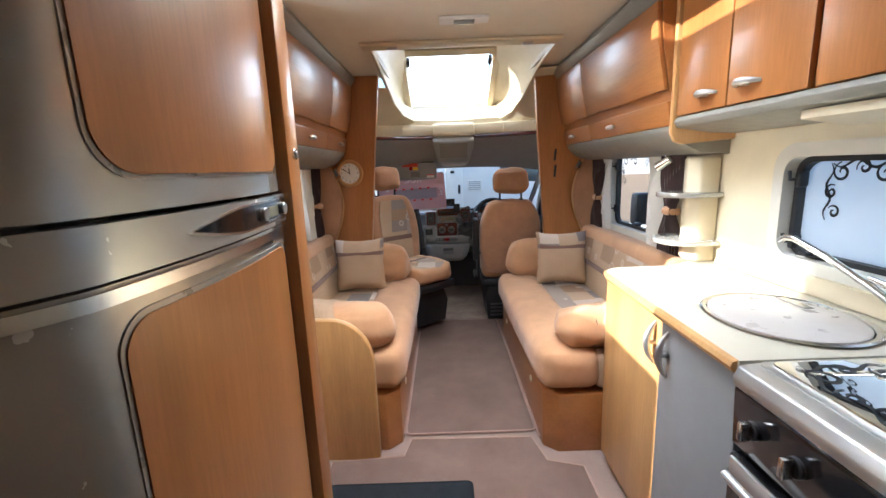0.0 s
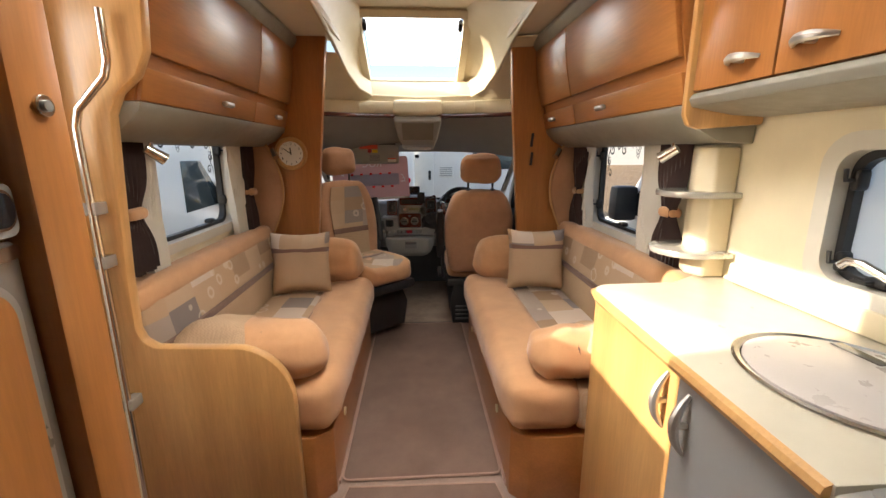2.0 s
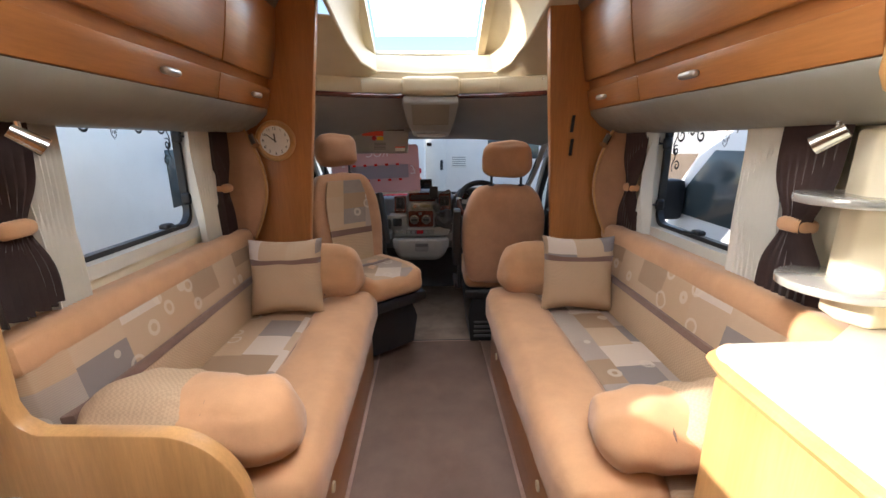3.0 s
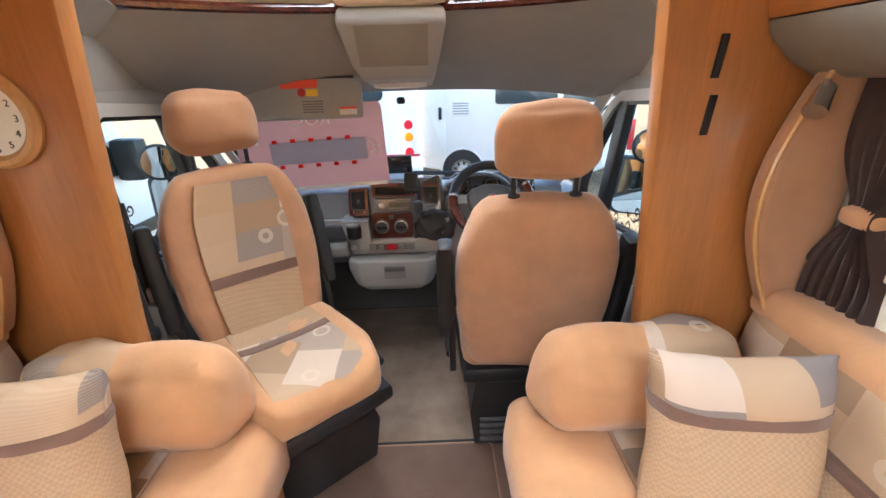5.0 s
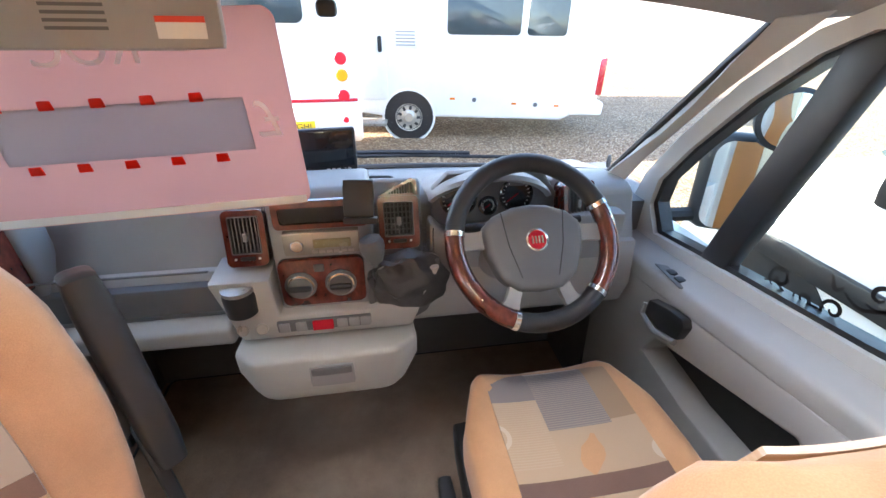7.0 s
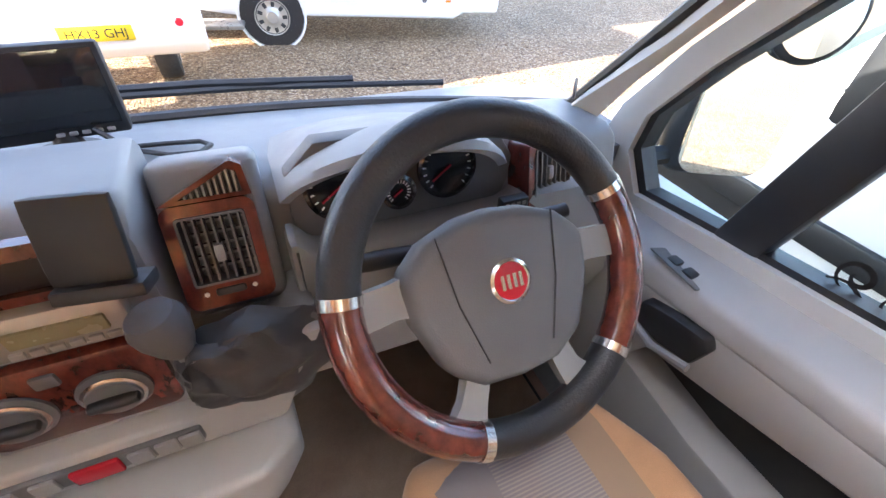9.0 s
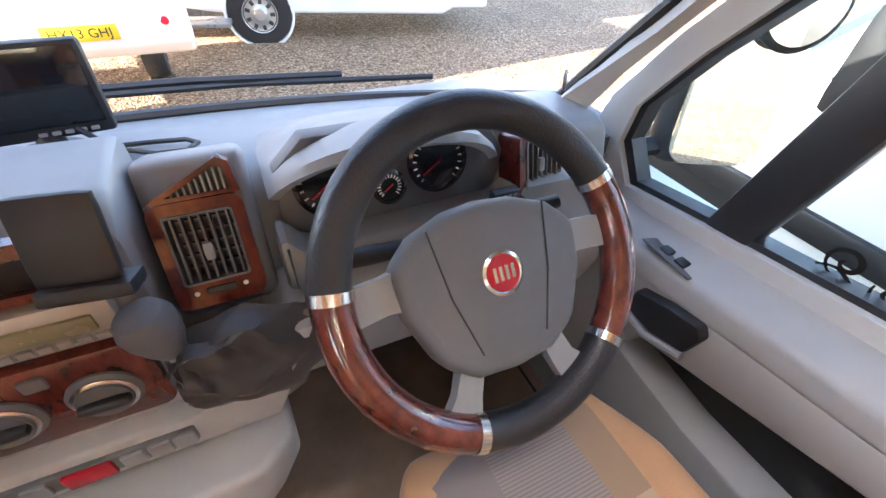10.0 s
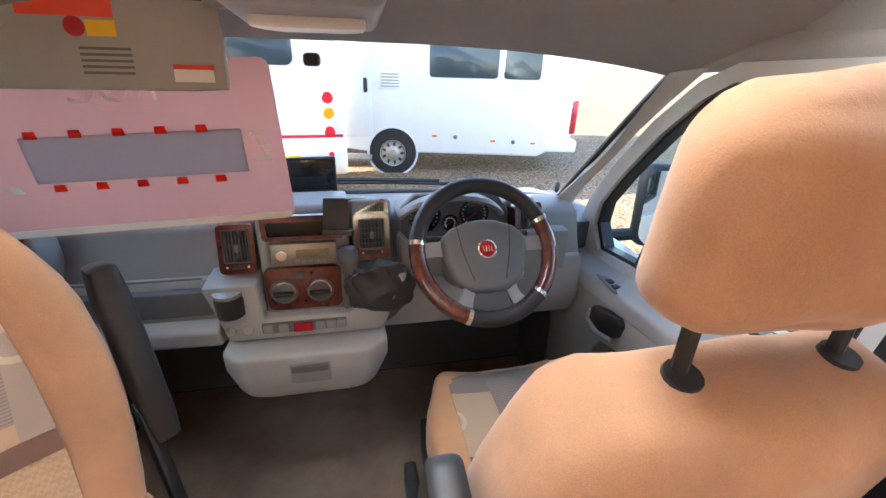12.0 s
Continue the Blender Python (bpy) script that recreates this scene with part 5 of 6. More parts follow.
    part("return_webbing", f(sheet([[(1.262, 3.42, 1.26), (1.255, 3.44, 0.9), (1.25, 3.46, 0.42)], [(1.262, 3.465, 1.26), (1.255, 3.485, 0.9), (1.25, 3.505, 0.42)]], 0.003)), "belt", bl)
    part("anchor", f(cushion(1.245, 1.28, 3.39, 3.47, 1.24, 1.31, 0.015, n=4, wrinkle=0)), "black", bl)
    part("tongue", f(cushion(1.19, 1.215, 3.325, 3.385, 0.66, 0.71, 0.01, n=4, wrinkle=0)), "black", bl)


cab_door(False)
cab_door(True)

# ---- dashboard ----
db = thing("dashboard", (0.4, 4.4, 0.45), "grey moulded dashboard with burgundy burr trims", "dashboard")
DX0, DX1 = -0.44, 1.20
part("top_pad", prism([(4.285, 0.84), (4.305, 0.905), (4.34, 0.922), (4.48, 0.912), (4.70, 0.872), (4.75, 0.60), (4.45, 0.55), (4.245, 0.76)], "x", DX0, DX1, 0.012), "dash", db)
part("lower_panel", prism([(4.24, 0.56), (4.215, 0.64), (4.235, 0.78), (4.6, 0.78), (4.75, 0.45), (4.45, 0.45)], "x", DX0, DX1, 0.012), "dash_l", db)
# solid block, no hollow: the open shelf's shade is its charcoal colour
part("shelf_recess", box(-0.42, 0.07, 4.205, 4.25, 0.675, 0.755, 0.008), "dash_d", db, "charcoal block for the shade in the open shelf")
part("shelf_lip", soft(loft([[(-0.43, 4.20, 0.675), (-0.43, 4.16, 0.655), (-0.43, 4.17, 0.60), (-0.43, 4.25, 0.58)], [(0.08, 4.20, 0.675), (0.08, 4.15, 0.655), (0.08, 4.16, 0.60), (0.08, 4.25, 0.58)]]), 0.012), "dash_l", db)
part("glove_seam", tube([(-0.40, 4.20, 0.80), (0.05, 4.20, 0.80)], 0.003, 6), "dash_d", db)
part("bulkhead", joined(box(-0.56, 1.36, 4.66, 4.74, 0.0, 0.62), box(1.205, 1.36, 4.37, 4.74, 0.0, 0.84), box(-0.56, -0.445, 4.37, 4.74, 0.0, 0.84)), "dash_d", db)
# centre stack
part("centre_housing", prism([(4.14, 0.685), (4.165, 0.95), (4.20, 0.985), (4.34, 0.985), (4.36, 0.60), (4.14, 0.62)], "x", 0.205, 0.445, 0.014), "dash", db)
part("tray_slot", box(0.235, 0.42, 4.155, 4.20, 0.915, 0.960, 0.008), "black", db)
bez = part("upper_bezel", ring_prism(round_rect(0.222, 0.435, 0.905, 0.975, 0.012), round_rect(0.236, 0.420, 0.917, 0.958, 0.008), "y", 4.150, 4.163), "burr", db)
rad = part("radio", box(0.236, 0.412, 4.143, 4.2, 0.838, 0.898, 0.005), "silver", db, "silver car radio")
part("display", box(0.305, 0.392, 4.139, 4.146, 0.858, 0.880, 0.002), "lcd", rad)
part("knob", disc(basis((0.268, 4.146, 0.866), (1, 0, 0), (0, 0, 1)), 0.015, 0.010, 20), "chrome", rad)
for i in range(6):
    part("button", box(0.300 + 0.017 * i, 0.313 + 0.017 * i, 4.139, 4.146, 0.844, 0.852, 0.001), "silver_d", rad)
cp = part("climate_panel", prism(round_rect(0.213, 0.418, 0.695, 0.828, 0.02), "y", 4.135, 4.17, 0.004), "burr", db, "burgundy burr climate panel")
for kx in (0.262, 0.358):
    k = part("knob", lathe([(0.038, 0), (0.038, 0.004), (0.030, 0.006), (0.028, 0.014), (0.0, 0.014)], 28, basis((kx, 4.134, 0.758), (1, 0, 0), (0, 0, 1))), "dash_d", cp)
    part("ring", lathe([(0.030, 0.004), (0.033, 0.009), (0.029, 0.011)], 28, basis((kx, 4.134, 0.758), (1, 0, 0), (0, 0, 1))), "chrome", k)
    part("grip", cushion(kx - 0.027, kx + 0.027, 4.108, 4.124, 0.751, 0.765, 0.006, n=3, wrinkle=0), "black", k)
part("button", box(0.298, 0.322, 4.130, 4.137, 0.795, 0.815, 0.003), "dash_d", cp)
# flanking vents
def vent_unit(x0, x1, z0, z1, y, fins, turn=0.0, lean=0.0, crown=False):
    m = Matrix.Translation((x0, y, z0)) @ Matrix.Rotation(radians(turn), 4, "Z") @ Matrix.Rotation(radians(-lean), 4, "X") @ Matrix.Translation((-x0, -y, -z0))
    v = part("vent_trim", turned(ring_prism(round_rect(x0, x1, z0, z1, 0.014), round_rect(x0 + 0.013, x1 - 0.013, z0 + 0.030, z1 - 0.014, 0.004), "y", y, y + 0.05), m), "burr", db, "burgundy burr vent surround")
    part("vent_back", turned(box(x0 + 0.010, x1 - 0.010, y + 0.03, y + 0.045, z0 + 0.02, z1 - 0.010), m), "black", v)
    part("vent_lip", turned(ring_prism(round_rect(x0 + 0.0132, x1 - 0.0132, z0 + 0.0302, z1 - 0.0142, 0.004), round_rect(x0 + 0.016, x1 - 0.016, z0 + 0.033, z1 - 0.017, 0.003), "y", y - 0.002, y + 0.028), m), "dash_d", v)
    for i in range(fins):
        xx = x0 + 0.021 + (x1 - x0 - 0.042) * i / (fins - 1)
        part("fin", turned(box(xx - 0.0013, xx + 0.0013, y + 0.003, y + 0.020, z0 + 0.033, z1 - 0.017), m), "dash_d", v)
    for i in range(5):
        zz = z0 + 0.045 + (z1 - z0 - 0.072) * i / 4
        part("fin", turned(box(x0 + 0.016, x1 - 0.016, y + 0.021, y + 0.029, zz - 0.0016, zz + 0.0016), m), "dash_d", v)
    part("slider", turned(cushion((x0 + x1) / 2 - 0.006, (x0 + x1) / 2 + 0.006, y - 0.003, y + 0.008, (z0 + z1) / 2 - 0.008, (z0 + z1) / 2 + 0.014, 0.003, n=2, wrinkle=0), m), "dash", v)
    part("thumb_wheel", turned(box((x0 + x1) / 2 - 0.017, (x0 + x1) / 2 + 0.017, y - 0.003, y + 0.01, z0 + 0.014, z0 + 0.024, 0.003), m), "black", v)
    for sx in (-0.027, 0.027):
        part("vent_mark", turned(disc(basis(((x0 + x1) / 2 + sx, y, z0 + 0.019), (1, 0, 0), (0, 0, 1)), 0.003, 0.0012, 12), m), "white_matt", v)
    if crown:
        # a small wedge-shaped outlet above the main one
        o = [(x0 + 0.002, z1 + 0.001), (x1, z1 + 0.001), (x1 - 0.004, z1 + 0.036), (x1 - 0.016, z1 + 0.042)]
        i_ = [(x0 + 0.024, z1 + 0.006), (x1 - 0.009, z1 + 0.006), (x1 - 0.011, z1 + 0.029), (x1 - 0.020, z1 + 0.033)]
        c = part("demister_vent", turned(ring_prism(o, i_, "y", y, y + 0.04), m), "burr", db, "burgundy burr wedge vent surround")
        part("vent_back", turned(prism(i_, "y", y + 0.018, y + 0.03), m), "black", c)
        for k in range(9):
            xx = x0 + 0.031 + 0.0068 * k
            top_z = z1 + 0.006 + 0.027 * min(1.0, (xx - x0 - 0.024) / (x1 - x0 - 0.044))
            part("fin", turned(box(xx - 0.0012, xx + 0.0012, y + 0.003, y + 0.018, z1 + 0.006, max(z1 + 0.009, top_z - 0.001)), m), "dash_l", c)
    # moulded shoulder that carries the outlet
    part("vent_pod", turned(box(x0 - 0.012, x1 + 0.012, y + 0.046, y + 0.13, z0 - 0.03, z1 + (0.045 if crown else 0.012), 0.014, 3), m), "dash", db)


vent_unit(0.102, 0.196, 0.812, 0.948, 4.190, 7, 0, 14)
vent_unit(0.461, 0.561, 0.832, 0.962, 4.192, 7, 0, 21, True)
vent_unit(0.948, 1.045, 0.845, 0.968, 4.205, 6, 12, 14)
vent_unit(-0.42, -0.335, 0.775, 0.945, 4.185, 6, -10)
# console shelf with cup holder and drawer
part("console", prism([(0.06, 0.80), (0.105, 0.622), (0.53, 0.622), (0.605, 0.80), (0.575, 0.80), (0.43, 0.69), (0.205, 0.69), (0.20, 0.80)], "y", 4.105, 4.24, 0.010), "dash_l", db, "light grey console surround")
dr = part("drawer", soft(loft([[(0.085 + a, 4.10 - b, z) for a, b in ((0, 0), (0.05, 0.045), (0.40, 0.045), (0.455, 0))] + [(0.53 - 0, 4.30, z), (0.10, 4.30, z)] for z in (0.612, 0.55)] +
                         [[(0.115, 4.10, 0.47), (0.15, 4.065, 0.47), (0.47, 4.065, 0.47), (0.505, 4.10, 0.47), (0.50, 4.3, 0.47), (0.12, 4.3, 0.47)], [(0.16, 4.13, 0.43), (0.19, 4.10, 0.43), (0.43, 4.10, 0.43), (0.46, 4.13, 0.43), (0.45, 4.3, 0.43), (0.17, 4.3, 0.43)]]), 0.014), "dash_l", db, "light grey bow-fronted drawer")
part("pull_recess", cushion(0.265, 0.375, 4.050, 4.062, 0.515, 0.585, 0.006, n=4, wrinkle=0), "dash", dr)
part("pull", cushion(0.27, 0.37, 4.046, 4.056, 0.555, 0.580, 0.005, n=4, wrinkle=0), "dash_d", dr)
sb = part("switch_bar", box(0.195, 0.425, 4.098, 4.11, 0.645, 0.678, 0.004), "dash_d", db)
part("hazard_switch", box(0.280, 0.332, 4.092, 4.10, 0.647, 0.676, 0.003), "red", sb, "red hazard warning switch")
for x in (0.20, 0.24, 0.340, 0.370, 0.398):
    part("switch", box(x, x + 0.026, 4.093, 4.10, 0.648, 0.675, 0.003), "dash", sb)
part("ash_cup", lathe([(0.036, -0.05), (0.038, 0.0), (0.034, 0.012), (0.010, 0.016), (0.0, 0.012)], 24, Matrix.Translation((0.125, 4.115, 0.765))), "black", db)
part("cup_lid", lathe([(0.037, 0.0), (0.037, 0.010), (0.008, 0.013), (0.0, 0.006)], 24, Matrix.Translation((0.125, 4.115, 0.776))), "silver_d", db)
for x in (0.115, 0.16):
    part("socket", disc(basis((x, 4.106, 0.66), (1, 0, 0), (0, 0.4, 1)), 0.014, 0.012, 16), "silver_d", db)
# gear lever
gl = thing("gear_lever", (0.475, 4.13, 0.72), "grey gear lever with creased leather gaiter", "gear lever")
rows = []
foot, neck = Vector((0.528, 4.168, 0.745)), Vector((0.456, 4.146, 0.818))
for i in range(16):
    u = i / 15
    c = foot.lerp(neck, u)
    rx, rz = 0.088 * (1 - u) ** 1.25 + 0.015, 0.082 * (1 - u) ** 1.25 + 0.015
    row = []
    for j in range(32):
        t = 2 * math.pi * j / 32
        crease = 1 + 0.13 * math.sin(5 * t + 5 * u) * math.sin(math.pi * u) + 0.05 * math.sin(9 * t - 8 * u) * (1 - u)
        row.append(tuple(c + Vector((rx * math.cos(t) * crease, -0.030 * math.sin(math.pi * min(1, u * 1.1)) - 0.004 * math.sin(u * 20 + 2 * t), rz * math.sin(t) * crease))))
    rows.append(row)
part("gaiter", loft(rows), "gaiter", gl, "black creased leather gaiter")
part("gaiter_frame", prism([(0.422, 0.640), (0.425, 0.785), (0.47, 0.808), (0.607, 0.816), (0.603, 0.72), (0.575, 0.655), (0.54, 0.632)], "y", 4.158, 4.176, 0.008), "dash_d", gl, "charcoal recess round the gaiter")
part("stem", tube([(0.455, 4.147, 0.81), (0.447, 4.15, 0.845)], 0.013, 12), "dash", gl)
part("knob", lathe([(0.015, -0.03), (0.022, -0.015), (0.029, 0.008), (0.030, 0.022), (0.024, 0.036), (0.0, 0.041)], 24, Matrix.Translation((0.444, 4.15, 0.852)) @ Matrix.Rotation(radians(-10), 4, "Y")), "dash_d", gl)
# instrument binnacle
bn = part("binnacle", sheet([[(0.588 + 0.325 * i / 24, y + dy * abs(i / 12 - 1) ** 2, z0 + h * math.sin(math.pi * min(1, max(0, (i + 1.4) / 26.8))) ** 0.36) for i in range(25)] for y, dy, z0, h in ((4.190, 0.05, 0.86, 0.140), (4.198, 0.05, 0.86, 0.151), (4.24, 0.03, 0.86, 0.150), (4.32, 0.0, 0.865, 0.122), (4.46, 0.0, 0.88, 0.055))], 0.014), "dash", db)
part("instrument_panel", prism([(0.60, 0.84), (0.935, 0.84), (0.935, 0.93), (0.89, 0.995), (0.64, 0.995), (0.60, 0.955)], "y", 4.262, 4.29, 0.004), "dash_d", db)
part("cowl_front", prism([(0.585, 0.74), (1.13, 0.74), (1.13, 0.88), (0.94, 0.885), (0.92, 0.862), (0.62, 0.855), (0.60, 0.885), (0.585, 0.885)], "y", 4.212, 4.27, 0.012), "dash", db)
for gx, gr in ((0.668, 0.050), (0.822, 0.046), (0.748, 0.026)):
    gm = basis((gx, 4.260, 0.932 if gr > 0.04 else 0.905), (1, 0, 0), (0, 0.22, 1))
    g = part("gauge", lathe([(gr, 0), (gr, 0.006), (gr - 0.005, 0.008), (gr - 0.006, 0.003), (0, 0.003)], 36, gm), "gloss_black", db, "round black gauge with pale ticks")
    for i in range(17):
        a = radians(225 - 270 * i / 16)
        part("tick", turned(box(gr - 0.013, gr - 0.008, -0.0008, 0.0008, 0.003, 0.0045), gm @ Matrix.Rotation(a, 4, "Z")), "white_matt", g)
    part("needle", turned(box(-0.006, gr - 0.016, -0.0012, 0.0012, 0.005, 0.0065), gm @ Matrix.Rotation(radians(215), 4, "Z")), "red", g)
kp = part("keypad", box(0.888, 0.933, 4.196, 4.212, 0.868, 0.896, 0.002), "black", db)
for i in range(8):
    part("key", box(0.893 + 0.0095 * (i % 4), 0.899 + 0.0095 * (i % 4), 4.1945, 4.198, 0.874 + 0.011 * (i // 4), 0.880 + 0.011 * (i // 4)), "silver_d", kp)
# set the stack and console back to the panel line
for ob in db.children:
    kind = ob.name.split(".")[0]
    back = {"centre_housing": 0.035, "tray_slot": 0.035, "upper_bezel": 0.035, "radio": 0.035, "climate_panel": 0.038, "console": 0.036, "switch_bar": 0.036, "ash_cup": 0.03, "cup_lid": 0.03, "socket": 0.036, "drawer": 0.015}.get(kind, 0)
    for o in (ob, *ob.children_recursive):
        o.data.transform(Matrix.Translation((0, back, 0)))
# things on top
mn = thing("monitor", (0.335, 4.5, 0.94), "small black monitor on a stand on the dashboard", "monitor")
part("screen", turned(box(-0.10, 0.10, -0.012, 0.012, -0.062, 0.062, 0.006), pose(0.312, 4.51, 0.992, -6, 0, 6)), "black", mn)
part("display", turned(box(-0.092, 0.092, -0.0145, -0.011, -0.045, 0.055, 0.001), pose(0.312, 4.51, 0.992, -6, 0, 6)), "screen", mn)
for i in range(5):
    part("button", turned(box(0.01 + 0.015 * i, 0.02 + 0.015 * i, -0.0155, -0.011, -0.056, -0.051, 0.001), pose(0.312, 4.51, 0.992, -6, 0, 6)), "steel", mn)
part("stand", tube([(0.33, 4.51, 0.945), (0.33, 4.50, 0.915)], [0.012, 0.022], 14), "black", mn)
part("foot", lathe([(0.055, 0), (0.05, 0.006), (0.02, 0.010)], 28, Matrix.Translation((0.33, 4.48, 0.9125))), "black", mn)
part("cable", tube([(0.37, 4.49, 0.945), (0.41, 4.46, 0.922), (0.46, 4.43, 0.921), (0.50, 4.42, 0.924), (0.515, 4.44, 0.924), (0.50, 4.46, 0.922), (0.45, 4.475, 0.918), (0.36, 4.48, 0.918)], 0.004, 6), "black", mn)
ph = thing("phone_holder", (0.41, 4.2, 0.9), "black phone holder clipped to the dashboard", "holder")
part("plate", turned(cushion(-0.034, 0.034, -0.006, 0.006, -0.042, 0.042, 0.005, n=4, wrinkle=0), pose(0.420, 4.16, 0.985, -18, 0, -8)), "black", ph)
part("cradle", turned(cushion(-0.038, 0.038, -0.03, 0.01, -0.012, 0.004, 0.004, n=4, wrinkle=0), pose(0.424, 4.16, 0.938, -18, 0, -8)), "black", ph)
part("arm", tube([(0.41, 4.145, 0.94), (0.415, 4.18, 0.93), (0.42, 4.21, 0.93)], 0.010, 10), "black", ph)

# ---- steering wheel ----
sw = thing("steering_wheel", (0.79, 4.035, 0.895), "steering wheel, black leather rim with burr wood sections", "steering wheel")
WM = basis((0.7955, 4.0445, 0.9125), (1, 0.03, 0), (-0.03, 0.61, 0.79))
R, RR = 0.179, 0.0215
def arc(a0, a1, n):
    return [WM @ Vector((R * math.cos(radians(a0 + (a1 - a0) * i / n)), R * math.sin(radians(a0 + (a1 - a0) * i / n)), 0)) for i in range(n + 1)]
for a0, a1, mat in ((-44, 24, "burr"), (24, 171, "leather"), (171, 248, "burr"), (248, 316, "leather")):
    part("rim_section", tube(arc(a0, a1, 26), RR, 16), mat, sw, "burgundy burr wood rim section" if mat == "burr" else "black dimpled leather rim section")
for a in (-44, 24, 171, 248):
    part("chrome_band", tube(arc(a - 1.8, a + 1.8, 4), RR + 0.0015, 16), "chrome", sw)
hub = [(-0.117, 0.034), (-0.085, 0.062), (-0.04, 0.078), (0.0, 0.082), (0.04, 0.078), (0.085, 0.062), (0.117, 0.034), (0.113, -0.02), (0.088, -0.082), (0.05, -0.108), (0.0, -0.113), (-0.05, -0.108), (-0.088, -0.082), (-0.113, -0.02)]
hb = part("hub", turned(prism([(x * 1.0, y) for x, y in hub], "z", -0.035, 0.012, 0.016, 4), WM), "dash_d", sw)
part("badge_ring", lathe([(0.024, 0), (0.0255, 0.003), (0.022, 0.005), (0.02, 0.003)], 32, WM @ Matrix.Translation((0.002, 0.0, 0.012))), "chrome", hb)
bd = part("badge", disc(WM @ Matrix.Translation((0.002, 0.0, 0.012)), 0.021, 0.004, 32), "red", hb, "round red enamel badge")
for i in range(4):
    part("badge_bar", turned(box(-0.013 + 0.0075 * i, -0.009 + 0.0075 * i, -0.008, 0.008, 0.004, 0.0052), WM @ Matrix.Translation((0.002, 0.0, 0.012))), "chrome", bd)
for sx in (-1, 1):
    part("seam", turned(tube([(sx * 0.072, 0.065, 0.0125), (sx * 0.062, -0.01, 0.0125), (sx * 0.042, -0.08, 0.0125)], 0.0012, 6), WM), "black", hb)
    part("spoke", turned(loft([[(sx * 0.075, 0.04, 0.004), (sx * 0.075, -0.015, 0.004), (sx * 0.075, -0.015, -0.02), (sx * 0.075, 0.04, -0.02)], [(sx * 0.125, 0.030, -0.004), (sx * 0.125, -0.008, -0.004), (sx * 0.125, -0.008, -0.022), (sx * 0.125, 0.03, -0.022)], [(sx * 0.172, 0.028, 0.004), (sx * 0.172, -0.012, 0.004), (sx * 0.172, -0.012, -0.012), (sx * 0.172, 0.028, -0.012)]]), WM), "dash", sw)
    part("lower_spoke", turned(loft([[(sx * 0.035, -0.085, 0.002), (sx * 0.06, -0.075, 0.002), (sx * 0.06, -0.075, -0.02), (sx * 0.035, -0.085, -0.02)], [(sx * 0.05, -0.13, -0.002), (sx * 0.08, -0.12, -0.002), (sx * 0.08, -0.12, -0.018), (sx * 0.05, -0.13, -0.018)], [(sx * 0.062, -0.168, 0.002), (sx * 0.105, -0.145, 0.002), (sx * 0.105, -0.145, -0.012), (sx * 0.062, -0.168, -0.012)]]), WM), "dash", sw)
part("column", turned(loft([[(0.07 * math.cos(t), 0.06 * math.sin(t) - 0.01, z) for t in (2 * math.pi * j / 20 for j in range(20))] for z in (-0.03, -0.10, -0.24)]), WM), "dash", sw)
for sx, ln in ((-1, 0.155), (1, 0.15)):
    part("stalk", turned(tube([(sx * 0.06, 0.045, -0.075), (sx * 0.12, 0.05, -0.065), (sx * ln, 0.052, -0.06)], [0.011, 0.012, 0.010], 10), WM), "black", sw)
part("key_lock", turned(disc(Matrix.Translation((0.11, -0.06, -0.08)), 0.016, 0.02, 16), WM), "chrome", sw)

